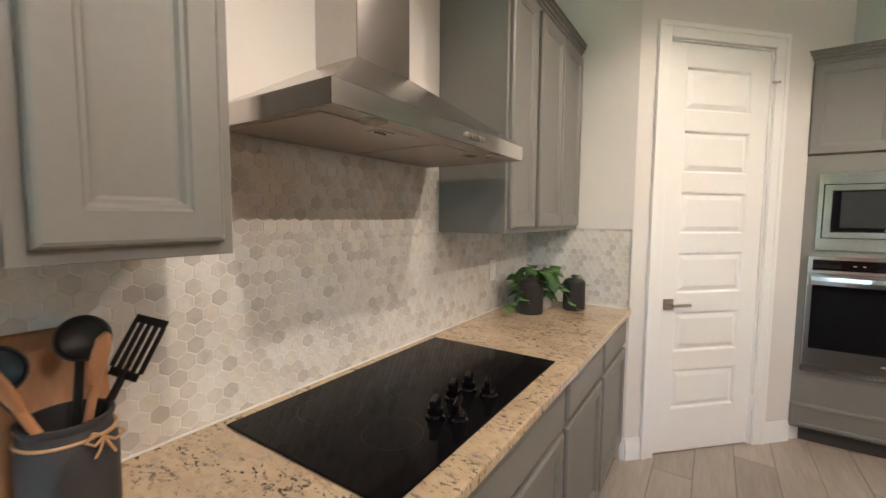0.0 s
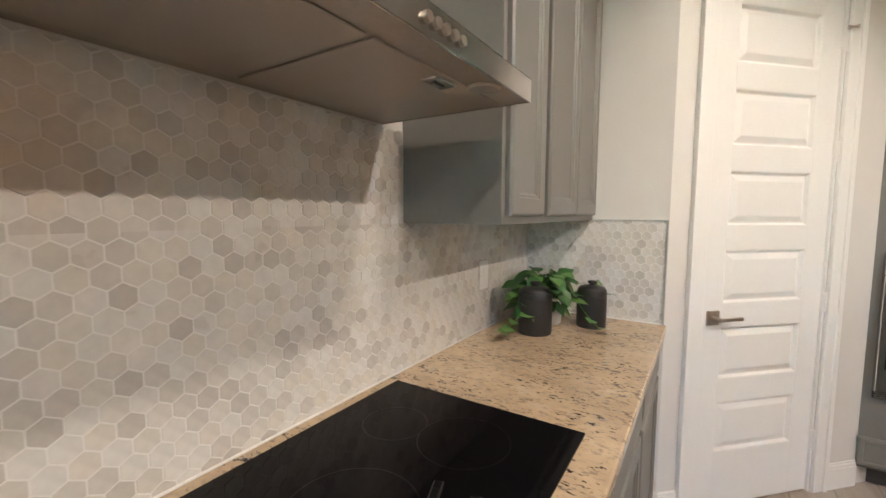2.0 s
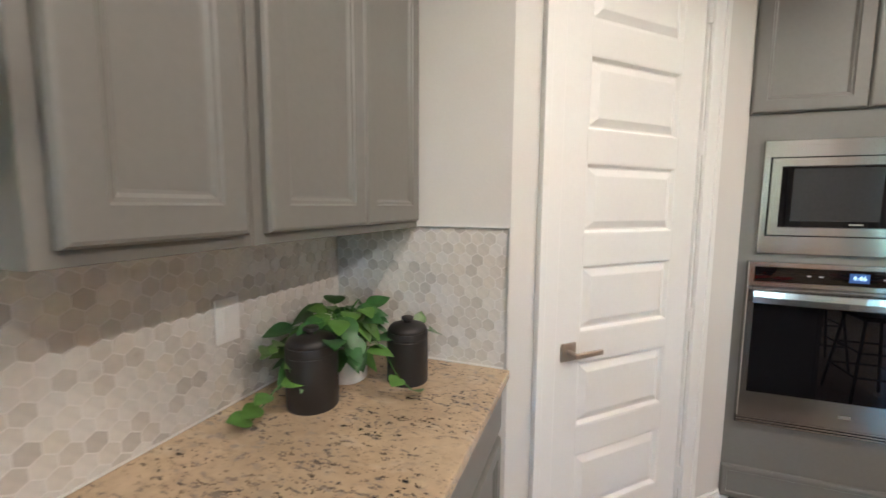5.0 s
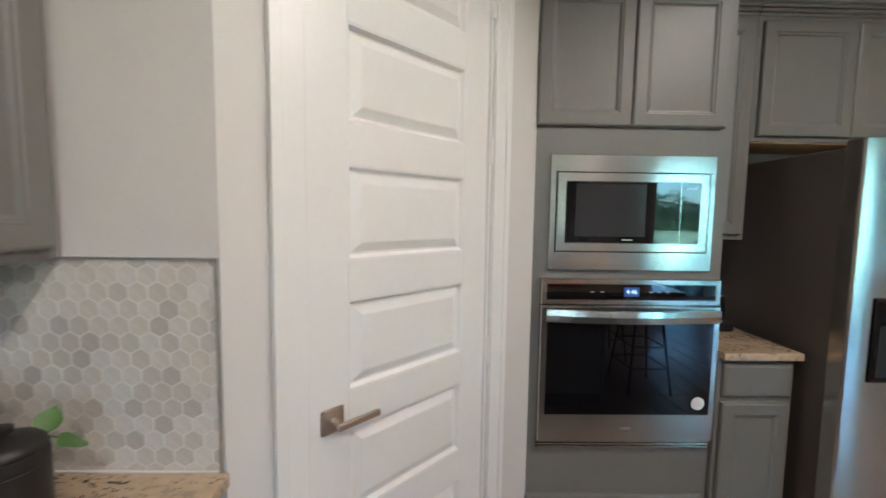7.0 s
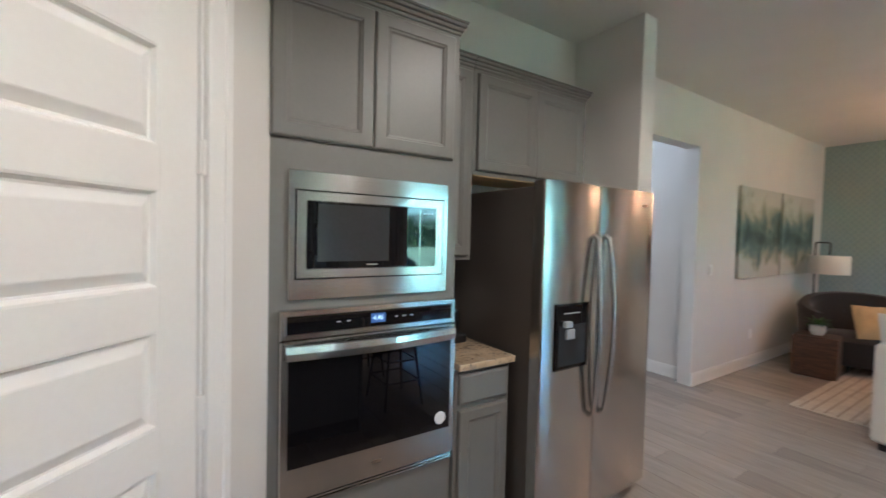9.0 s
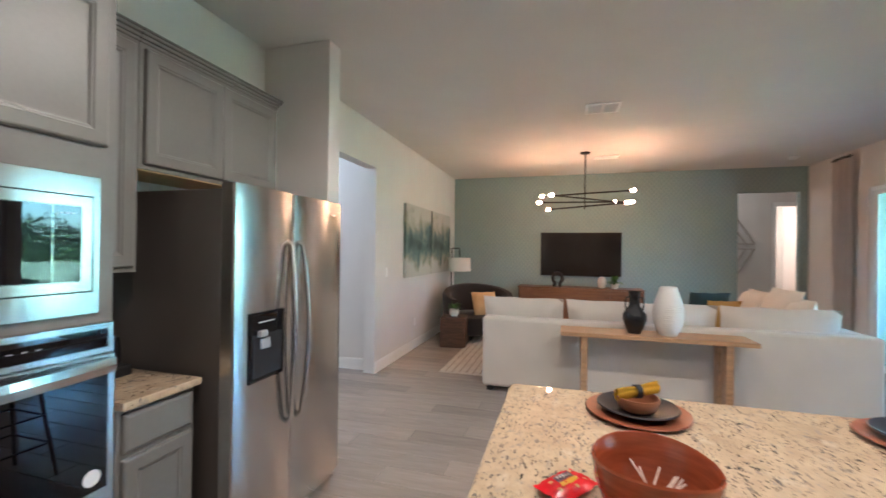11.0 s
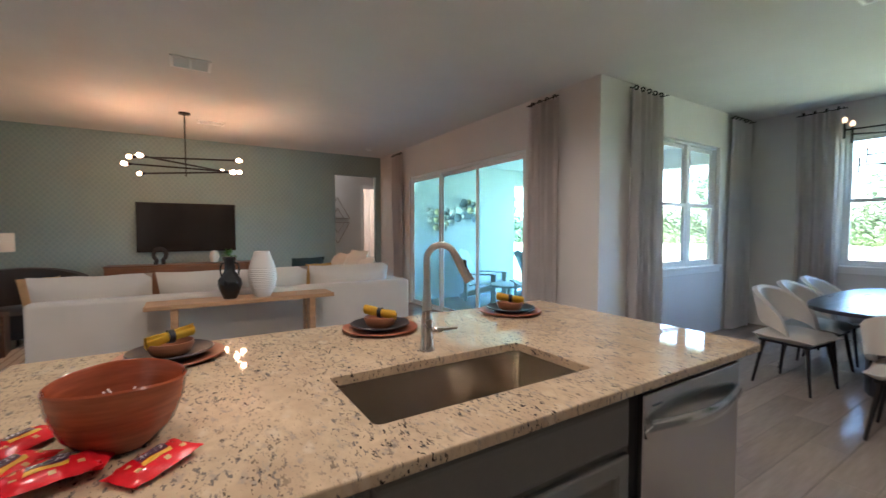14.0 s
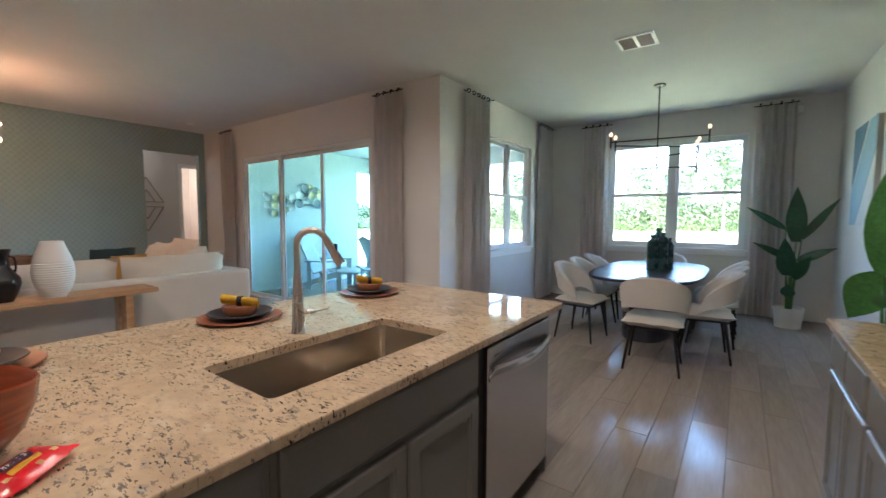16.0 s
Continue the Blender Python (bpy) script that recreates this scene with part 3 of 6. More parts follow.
# narrow counter between the tower and the fridge
base_cabinet(0.329, 0.585, 1, 1, "narrow taupe-grey base cabinet between oven and fridge", (1.223, YN, 0, 0))
tagged(part("countertop_small", box(1.223, 1.560, 3.325, YN - 0.001, C - 0.032, C, 0.004), M_GRAN), "small speckled granite countertop beside the fridge", "countertop")
upper_cabinet(0.262, 0.325, ZU0, ZU1, [1], "narrow taupe-grey upper cabinet beside the fridge", (1.223, YN, 0, 0), "")
over = upper_cabinet(0.919, 0.325, 1.835, ZU1, [0.5, 0.5], "taupe-grey upper cabinet above the fridge", (1.487, YN, 0, 0), "r")
part("bottom_panel", box(0.012, 0.907, -0.318, -0.002, 1.829, 1.8348), mat("raw_maple", (0.52, 0.34, 0.16), 0.5, vary=0.15, stretch=(1, 12, 12), fine=14), over, "unpainted maple underside")
kettle = thing("coffee_maker", "small black appliance on the narrow counter", "appliance", 1.43, 3.72, C)
part("base", box(-0.06, 0.06, -0.08, 0.08, 0, 0.05, 0.01), M_BLACK, kettle)
part("body", moved(lathe([(0.0, 0.05), (0.052, 0.05), (0.056, 0.09), (0.050, 0.15), (0.046, 0.17), (0.0, 0.175)], 24), pose(0, 0, 0)), M_BLACK, kettle, smooth=True)


def bowed(x0, x1, yf, yb, z0, z1, bulge, n=12, r=0.012):
    """A door slab whose front swells gently outwards, with rounded upright edges."""
    bm = bmesh.new()
    prof = [(x0, yb), (x0, yf + r)]
    for k in range(n + 1):
        u = k / n
        x = x0 + r * 0.6 + (x1 - x0 - 1.2 * r) * u
        prof.append((x, yf - bulge * (1 - (2 * u - 1) ** 2) + (r * 0.25 if k in (0, n) else 0)))
    prof += [(x1, yf + r), (x1, yb)]
    lo, hi = [bm.verts.new((x, y, z0)) for x, y in prof], [bm.verts.new((x, y, z1)) for x, y in prof]
    for k in range(len(prof)):
        j = (k + 1) % len(prof)
        bm.faces.new((lo[k], lo[j], hi[j], hi[k]))
    bm.faces.new(lo)
    bm.faces.new(hi)
    return bm


def fridge():
    t = thing("refrigerator", "stainless side-by-side refrigerator with water dispenser", "refrigerator", 1.588, 3.187, 0)
    w, h = 0.907, 1.775
    part("cabinet", box(0.006, w - 0.006, 0.075, 0.74, 0.03, h - 0.025, 0.006), M_FRSIDE, t, "dark grey painted side")
    part("base_grille", box(0.01, w - 0.01, 0.06, 0.09, 0.02, 0.085), M_BLACK, t)
    part("hinge_cover", box(0.02, 0.11, 0.02, 0.10, h - 0.024, h - 0.002, 0.006), M_FRSIDE, t)
    part("hinge_cover", box(w - 0.11, w - 0.02, 0.02, 0.10, h - 0.024, h - 0.002, 0.006), M_FRSIDE, t)
    split = 0.410
    a = part("freezer_door", bowed(0, split - 0.003, 0.0, 0.072, 0.085, h, 0.010), M_STEEL, t, smooth=True)
    b = part("fridge_door", bowed(split + 0.003, w, 0.0, 0.072, 0.085, h, 0.010), M_STEEL, t, smooth=True)

    def handle(x, lean):
        pts = [(x, 0.002, 0.58)] + [(x + lean * 0.012 * math.sin(math.pi * k / 12), -0.03 - 0.035 * math.sin(math.pi * k / 12), 0.60 + 0.90 * k / 12) for k in range(13)] + [(x, 0.002, 1.52)]
        return tube(pts, 0.0135, 12)

    part("handle", handle(split - 0.045, -1), M_STEEL, a, "curved bar handle", smooth=True)
    part("handle", handle(split + 0.045, 1), M_STEEL, b, "curved bar handle", smooth=True)
    dsp = part("dispenser", nested(0.243, 0.325, [(0, -0.004), (0, 0.004), (0.008, 0.006), (0.012, 0.004)]), M_BLACKGLASS, a)
    dsp.matrix_local = pose(0.082, -0.009, 0.855)
    part("dispenser_recess", nested(0.20, 0.20, [(0, 0), (0, 0.001), (0.004, 0.0012), (0.02, -0.002)]), mat("dispenser_black", (0.01, 0.01, 0.011), 0.6), dsp).matrix_local = pose(0.022, -0.005, 0.02)
    part("paddle", box(0.07, 0.13, -0.016, -0.004, 0.15, 0.20, 0.004), mat("grey_plastic", (0.32, 0.34, 0.36), 0.3), dsp)
    part("spout", box(0.05, 0.10, -0.026, -0.004, 0.21, 0.24, 0.004), mat("grey_plastic", (0.32, 0.34, 0.36), 0.3), dsp)
    part("label", box(0.06, 0.17, -0.0065, -0.003, 0.275, 0.280), mat("pale_print", (0.4, 0.42, 0.45), 0.4), dsp)
    part("maker_mark", box(w - 0.14, w - 0.085, -0.010, 0.001, 1.69, 1.70), M_NICKEL, b)


fridge()

# ---- island ----
IX0, IX1, IY0, IY1 = 0.662, 1.905, -0.475, 2.012
for y0, y1, dr, do, lab in ((0.342, 1.205, 1, 2, "dark taupe-grey sink base cabinet in the island"), (1.205, 1.93, 1, 2, "dark taupe-grey base cabinet in the island")):
    base_cabinet(y1 - y0 - 0.001, 0.60, dr, do, lab, (1.31, y1, 0, -90), well=dr == 1 and y0 < 1)
tagged(part("island_back_panel", box(1.312, 1.335, -0.365, 1.93, 0, C - 0.034, 0.001), M_CAB), "taupe-grey painted panel closing the island's seating side", "panel")
tagged(part("island_end_panel", box(0.71, 1.335, -0.385, -0.366, 0, C - 0.034, 0.001), M_CAB), "taupe-grey painted panel beside the dishwasher", "panel")
SX0, SX1, SY0, SY1 = 0.836, 1.207, 0.352, 1.122


def island_top():
    """Granite slab with the sink cut-out, rounded corners."""
    bm = bmesh.new()

    def loop(x0, x1, y0, y1, r, z, n=5):
        pts = []
        for cx, cy, a0 in ((x1 - r, y1 - r, 0), (x0 + r, y1 - r, 90), (x0 + r, y0 + r, 180), (x1 - r, y0 + r, 270)):
            for k in range(n + 1):
                a = radians(a0 + 90 * k / n)
                pts.append(bm.verts.new((cx + r * math.cos(a), cy + r * math.sin(a), z)))
        return pts

    o = [loop(IX0 + b, IX1 - b, IY0 + b, IY1 - b, 0.03, z) for z, b in ((C - 0.032, 0.004), (C - 0.028, 0), (C - 0.005, 0), (C - 0.0015, 0.0015), (C, 0.005))]
    i = [loop(SX0 - b, SX1 + b, SY0 - b, SY1 + b, 0.022, z) for z, b in ((C, 0.003), (C - 0.003, 0), (C - 0.032, 0))]
    rows = o + i + [o[0]]
    for a, b in zip(rows, rows[1:]):
        for k in range(len(a)):
            bm.faces.new((a[k], a[(k + 1) % len(a)], b[(k + 1) % len(a)], b[k]))
    return bm


tagged(part("island_countertop", island_top(), M_GRAN), "speckled cream granite island top with sink cut-out", "countertop")


def sink():
    t = thing("sink", "undermounted stainless steel kitchen sink", "sink", 0, 0, 0)
    bm = bmesh.new()
    rings = []
    r0 = [(-0.012, C - 0.0325), (0.006, C - 0.0325), (0.006, C - 0.21), (0.03, C - 0.235)]
    for b, z in r0:
        r = 0.035
        pts = []
        for cx, cy, a0 in ((SX1 + 0.006 - b - r, SY1 + 0.006 - b - r, 0), (SX0 - 0.006 + b + r, SY1 + 0.006 - b - r, 90), (SX0 - 0.006 + b + r, SY0 - 0.006 + b + r, 180), (SX1 + 0.006 - b - r, SY0 - 0.006 + b + r, 270)):
            for k in range(5):
                a = radians(a0 + 22.5 * k)
                pts.append(bm.verts.new((cx + r * math.cos(a), cy + r * math.sin(a), z)))
        rings.append(pts)
    for a, b in zip(rings, rings[1:]):
        for k in range(len(a)):
            bm.faces.new((a[k], a[(k + 1) % len(a)], b[(k + 1) % len(a)], b[k]))
    bm.faces.new(rings[-1])
    part("basin", bm, mat("sink_steel", (0.56, 0.50, 0.43), 0.19, 1.0, stretch=(1, 40, 1), fine=50, bump=0, wear=0, vary=0.02), t, smooth=True)
    part("drain", moved(lathe([(0.045, 0.001), (0.045, 0.004), (0.03, 0.004), (0.026, 0.001), (0.0, 0.001)], 28), pose(1.06, 0.74, C - 0.235)), M_STEEL, t)


sink()
brushed(MATS["sink_steel"], 0.75)


def faucet():
    t = thing("faucet", "brushed nickel gooseneck pull-down faucet on the island", "faucet", 1.30, 0.72, C, 0)
    part("base", lathe([(0.0, 0), (0.028, 0), (0.028, 0.006), (0.025, 0.012), (0.021, 0.11), (0.016, 0.20), (0.0135, 0.24), (0.0, 0.24)], 28), M_NICKEL, t, smooth=True)
    arc = [(0, 0, 0.235), (0, 0, 0.32)]
    R = 0.057
    ux, uy = -0.72, -0.69
    for k in range(1, 15):
        a = math.pi * (1 - k / 15 * 0.93)
        arc.append((ux * (R + R * math.cos(a)), uy * (R + R * math.cos(a)), 0.345 + R * math.sin(a)))
    part("spout", tube(arc, 0.0125, 16), M_NICKEL, t, smooth=True)
    e0 = Vector(arc[-1])
    d = (Vector(arc[-1]) - Vector(arc[-2])).normalized()
    part("spray_head", tube([e0, e0 + d * 0.03, e0 + d * 0.075, e0 + d * 0.115], [0.0135, 0.0155, 0.0175, 0.0195], 16), M_NICKEL, t, smooth=True)
    part("spray_button", moved(box(-0.008, 0.008, -0.004, 0.004, -0.02, 0.02, 0.003), Matrix.Translation(e0 + d * 0.05 + Vector((-0.012, -0.008, 0.004)))), M_BLACK, t)
    lev = tube([(0, 0, 0.075), (-0.012, -0.035, 0.076), (-0.02, -0.055, 0.077)], [0.014, 0.012, 0.010], 14)
    lev = join(lev, tube([(-0.02, -0.05, 0.077), (-0.05, -0.105, 0.084)], [0.006, 0.004], 10))
    part("lever", lev, M_NICKEL, t, smooth=True)


faucet()


def dishwasher():
    t = thing("dishwasher", "stainless steel dishwasher built into the island", "dishwasher", 0.72, 0.285, 0, -90)
    w = 0.64
    part("tub", box(0, w, 0.0, 0.56, 0.10, C - 0.04), M_BLACK, t)
    part("toe_kick", box(0, w, 0.04, 0.10, 0.0, 0.10), M_BLACK, t)
    # Black strips stand in for the shaded gaps above and beside the door.
    part("top_strip", box(-0.03, w, -0.006, 0.001, C - 0.062, C - 0.033), M_BLACK, t)
    part("side_filler", box(-0.054, -0.0005, 0.0, 0.05, 0.0, C - 0.034), M_BLACK, t)
    d = part("door", box(0.003, w - 0.003, -0.024, -0.0005, 0.105, C - 0.064, 0.004), M_STEEL, t)
    pts = [(0.025, -0.022, 0.735)] + [(0.03 + 0.58 * k / 14, -0.035 - 0.045 * math.sin(math.pi * k / 14), 0.745) for k in range(15)] + [(0.615, -0.022, 0.735)]
    hb = tube(pts, 0.012, 10)
    bmesh.ops.scale(hb, vec=(1, 1, 2.3), space=Matrix.Translation((0, 0, -0.745)), verts=hb.verts)
    part("handle", hb, M_STEEL, d, "curved towel-bar handle", smooth=True)
    part("maker_mark", box(0.05, 0.10, -0.0255, -0.0235, 0.805, 0.812), M_BLACK, d)


dishwasher()


# ---- downlights over island and aisle ----
M_CAN = glow("downlight_glow", (1.0, 0.84, 0.62), 2.0)
for lx, ly, lw, la in ((1.90, 1.75, 2.5, 165), (1.90, 0.10, 2.5, 165), (0.36, 0.30, 1.9, 150), (0.33, 1.87, 1.35, 138)):
    dl = thing("downlight", "round white recessed ceiling downlight, switched on", "ceiling light", lx, ly, H, group="recessed ceiling downlights")
    part("trim_ring", lathe([(0.060, -0.001), (0.085, -0.001), (0.088, -0.004), (0.084, -0.007), (0.062, -0.005)], 32, False), M_WHITE, dl)
    part("lens", lathe([(0.0, -0.002), (0.060, -0.002)], 32, False), M_CAN, dl)
    spot("downlight_beam", lx, ly, H - 0.03, lw, la, WARM)
# Unseen fill lamp added to brighten the hall; it has no fixture.
hl = new("hall_fill", bpy.data.lights.new("hall_fill", "POINT"))
hl.data.energy, hl.data.color, hl.data.shadow_soft_size = 0.9, (0.85, 0.92, 1.0), 0.15
hl.location = (3.7, YN + 1.3, H - 0.25)

# ---- windows and sliding doors ----
M_FRAME = mat("white_vinyl", (0.74, 0.76, 0.77), 0.4, vary=0.02)
G_CLEAR = glass("clear_glass", (0.72, 0.77, 0.75))
G_TINT = glass("tinted_glass", (0.36, 0.59, 0.64))


def sash(parent, w, h, x, z, y, material, bar=0.045):
    f = part("window_frame", nested(w, h, [(0, 0), (0, 0.03)]), M_FRAME, parent)
    me = f.data
    bm = bmesh.new()
    for a, b, c, d in ((0, bar, 0, h), (w - bar, w, 0, h), (bar, w - bar, 0, bar), (bar, w - bar, h - bar, h)):
        add_box(bm, a, b, -0.015, 0.015, c, d, 0.003, 1)
    bm.to_mesh(me)
    bm.free()
    f.matrix_local = pose(x, y, z)
    g = part("pane", box(bar, w - bar, -0.002, 0.002, bar, h - bar), material, f)
    g.visible_shadow = False
    return f


def hung_window(name, w, h, units, label, place):
    t = thing(name, label, "window", *place, kind="structure")
    bm = bmesh.new()
    for a, b, c, d in ((0, 0.03, 0, h), (w - 0.03, w, 0, h), (0.03, w - 0.03, 0, 0.03), (0.03, w - 0.03, h - 0.03, h)):
        add_box(bm, a, b, 0.05, 0.12, c, d)
    uw = (w - 0.06) / units
    for k in range(1, units):
        add_box(bm, 0.03 + k * uw - 0.035, 0.03 + k * uw + 0.035, 0.05, 0.12, 0.03, h - 0.03)
    part("window_frame", bm, M_FRAME, t)
    for k in range(units):
        x0 = 0.03 + k * uw + (0.035 if k else 0)
        x1 = 0.03 + (k + 1) * uw - (0.035 if k < units - 1 else 0)
        sash(t, x1 - x0, (h - 0.06) / 2 + 0.02, x0, 0.03, 0.07, G_CLEAR)
        sash(t, x1 - x0, (h - 0.06) / 2 + 0.02, x0, h / 2 - 0.02, 0.102, G_CLEAR)
    part("window_sill", box(-0.05, w + 0.05, -0.035, 0.05, -0.032, -0.001, 0.005), M_WHITE, t)
    part("apron", box(-0.03, w + 0.03, -0.014, -0.001, -0.095, -0.033, 0.003), M_WHITE, t)
    return t


hung_window("window_1", 1.855, 1.635, 2, "white twin double-hung window above the dining table", (1.72, YD, 0.925, 180))
hung_window("window_2", 1.384, 1.57, 2, "white twin double-hung window onto the lanai", (XD, -3.246, 0.915, -90))


def slider():
    t = thing("sliding_door", "white framed four-panel sliding glass doors to the lanai", "sliding door", 6.965, YS, 0, 180, kind="structure")
    w, h = 6.965 - 3.80, 2.40
    bm = bmesh.new()
    for a, b, c, d in ((0, 0.04, 0, h), (w - 0.04, w, 0, h), (0.04, w - 0.04, 0, 0.02), (0.04, w - 0.04, h - 0.05, h)):
        add_box(bm, a, b, 0.02, 0.13, c, d)
    part("door_frame", bm, M_FRAME, t)
    pw = (w - 0.08) / 3
    for k in range(3):
        f = sash(t, pw + (0.03 if k else 0), h - 0.075, 0.04 + k * pw - (0.03 if k else 0), 0.022, 0.05 + 0.033 * (k % 2), G_TINT, 0.055)
        f.name = "door_panel"
        if k == 0:
            part("pull_handle", box(0.015, 0.04, -0.04, -0.016, 0.95, 1.15, 0.005), M_FRAME, f)


slider()

# ---- floor: wood-look plank tiles on a grout bed ----
floor = setting(part("floor", box(XW - 0.14, XE + 3.2, YD - 0.15, YN + 2.3, -0.2, -0.003), M_FGROUT), "taupe wood-look porcelain plank tile floor", "floor")


def plank_mesh(w, l):
    bm = box(0, w, 0, l, -0.010, 0.0)
    top = [e2 for e2 in bm.edges if all(v.co.z > -0.001 for v in e2.verts)]
    bmesh.ops.bevel(bm, geom=top, offset=0.0022, segments=1, affect="EDGES")
    return bm


PW, PL, GAP = 0.200, 1.215, 0.004


def planks():
    whole = plank_mesh(PW - GAP, PL - GAP)
    me = bpy.data.meshes.new("plank")
    whole.to_mesh(me)
    whole.free()
    me.materials.append(M_PLANK)
    rest = bmesh.new()
    count = 0
    cols = int((XE + 3.0 - XW) / PW) + 1
    for c in range(cols):
        x = XW + c * PW
        y = YD - (c * 0.405) % PL
        while y < YN + 2.2:
            y0, y1 = max(y, YD), min(y + PL - GAP, YN + 2.2)
            if y1 - y0 > 0.02:
                near = x < 5.4 and y < 3.8 and y > -4.4 and not (0.75 < x < 1.25 and -0.3 < y < 0.6)
                if near and y1 - y0 > PL - GAP - 1e-4 and count < 300:
                    ob = new("plank", me)
                    ob.parent = floor
                    ob.location = (x, y, 0)
                    count += 1
                else:
                    xa, xb = x, x + PW - GAP
                    vs = [rest.verts.new(p) for p in ((xa, y0, 0), (xb, y0, 0), (xb, y1, 0), (xa, y1, 0))]
                    lo = [rest.verts.new((v.co.x, v.co.y, -0.010)) for v in vs]
                    rest.faces.new(vs)
                    for k in range(4):
                        rest.faces.new((vs[k], vs[(k + 1) % 4], lo[(k + 1) % 4], lo[k]))
            y += PL
    ob = part("plank_field", rest, M_PLANK, floor)
    ob["kind"] = "stuff"


# ---- hexagon mosaic on the backsplash ----
HW = 0.0408


def hex_prism(bm, place, w, t):
    """A pointed-top hexagon in the yz plane facing +x, bevelled rim."""
    a = [bm.verts.new(place @ Vector((0, w / math.sqrt(3) * math.cos(radians(30 + 60 * k)), w / math.sqrt(3) * math.sin(radians(30 + 60 * k))))) for k in range(6)]
    b = [bm.verts.new(place @ Vector((t - 0.0006, w / math.sqrt(3) * math.cos(radians(30 + 60 * k)), w / math.sqrt(3) * math.sin(radians(30 + 60 * k))))) for k in range(6)]
    r = w / math.sqrt(3) - 0.0008
    c = [bm.verts.new(place @ Vector((t, r * math.cos(radians(30 + 60 * k)), r * math.sin(radians(30 + 60 * k))))) for k in range(6)]
    for lo, hi in ((a, b), (b, c)):
        for k in range(6):
            bm.faces.new((lo[k], lo[(k + 1) % 6], hi[(k + 1) % 6], hi[k]))
    bm.faces.new(c)


def clip_poly(pts, u0, u1, v0, v1):
    for axis, lim, s in ((0, u0, 1), (0, u1, -1), (1, v0, 1), (1, v1, -1)):
        out = []
        for p1, p2 in zip(pts, pts[1:] + pts[:1]):
            d1, d2 = s * (p1[axis] - lim), s * (p2[axis] - lim)
            if d1 >= 0:
                out.append(p1)
            if d1 * d2 < 0:
                f = d1 / (d1 - d2)
                out.append((p1[0] + f * (p2[0] - p1[0]), p1[1] + f * (p2[1] - p1[1])))
        pts = out
        if len(pts) < 3:
            return []
    return pts


def mosaic(name, zones, place, label, limit):
    """zones: (u0, u1, v0, v1) rectangles tiled; place: from (depth, u, v) to the world."""
    bed = bmesh.new()
    for u0, u1, v0, v1 in zones:
        add_box(bed, 0.0005, 0.004, u0, u1, v0, v1)
    base = setting(part(name, moved(bed, place), M_GROUT), label, "backsplash")
    bm = bmesh.new()
    hex_prism(bm, Matrix.Identity(4), HW - 0.0026, 0.0016)
    me = bpy.data.meshes.new("hex_tile")
    bm.to_mesh(me)
    bm.free()
    me.materials.append(M_HEX)
    rest, count, dv = bmesh.new(), 0, HW * math.sqrt(3) / 2
    umin, umax = min(z[0] for z in zones), max(z[1] for z in zones)
    vmin, vmax = min(z[2] for z in zones), max(z[3] for z in zones)
    for j in range(int((vmax - vmin) / dv) + 2):
        for i in range(int((umax - umin) / HW) + 2):
            u, v = umin + (i + 0.5 * (j % 2)) * HW, vmin + j * dv
            r = (HW - 0.0026) / math.sqrt(3)
            pts = [(u + r * math.cos(radians(30 + 60 * k)), v + r * math.sin(radians(30 + 60 * k))) for k in range(6)]
            for zn in zones:
                if all(zn[0] <= p1[0] <= zn[1] and zn[2] <= p1[1] <= zn[3] for p1 in pts):
                    if count < limit and (0.5 < u < 2.2 or u < -0.4 and umax < 0) and v < 1.5:
                        ob = new("hex_tile", me)
                        ob.parent = base
                        ob.matrix_world = place @ Matrix.Translation((0.004, u, v))
                        count += 1
                    else:
                        hex_prism(rest, place @ Matrix.Translation((0.004, u, v)), HW - 0.0026, 0.0016)
                    break
                cut = clip_poly(pts, *zn)
                if cut:
                    a = [rest.verts.new(place @ Vector((0.004, *p1))) for p1 in cut]
                    b = [rest.verts.new(place @ Vector((0.0054, *p1))) for p1 in cut]
                    try:
                        rest.faces.new(b)
                        for k in range(len(a)):
                            rest.faces.new((a[k], a[(k + 1) % len(a)], b[(k + 1) % len(a)], b[k]))
                    except ValueError:
                        pass
    ob = part("hex_tile_field", rest, M_HEX, base)
    ob["kind"] = "stuff"
    return base


bs = mosaic("backsplash_west", [(-0.85, 2.528, C + 0.001, 1.371), (0.377, 1.498, 1.371, 1.642)], pose(XW, 0, 0), "pale grey marble hexagon mosaic backsplash", 230)
bs2 = mosaic("backsplash_return", [(-1.066, -0.437, C + 0.001, 1.371)], pose(0, 2.535, 0, 0, 0, -90) @ Matrix.Diagonal((1, 1, 1, 1)), "pale grey marble hexagon mosaic backsplash", 230)
tr = box(-0.439, -0.432, 2.5265, 2.5345, C + 0.001, 1.376)
add_box(tr, XW + 0.009, -0.439, 2.5265, 2.5345, 1.3715, 1.376)
caulk = box(XW + 0.0056, XW + 0.0100, -0.848, 2.5255, C + 0.0004, C + 0.006, 0.001, 1)
add_box(caulk, XW + 0.0102, -0.442, 2.5245, 2.5290, C + 0.0004, C + 0.006, 0.001, 1)
setting(part("caulk_bead", caulk, mat("white_caulk", (0.74, 0.72, 0.68), 0.5)), "white caulk bead between counter and backsplash", "trim")
setting(part("tile_edge_trim", tr, mat("satin_aluminium", (0.55, 0.55, 0.54), 0.35, 0.9)), "thin satin metal tile edge trim", "trim")
planks()


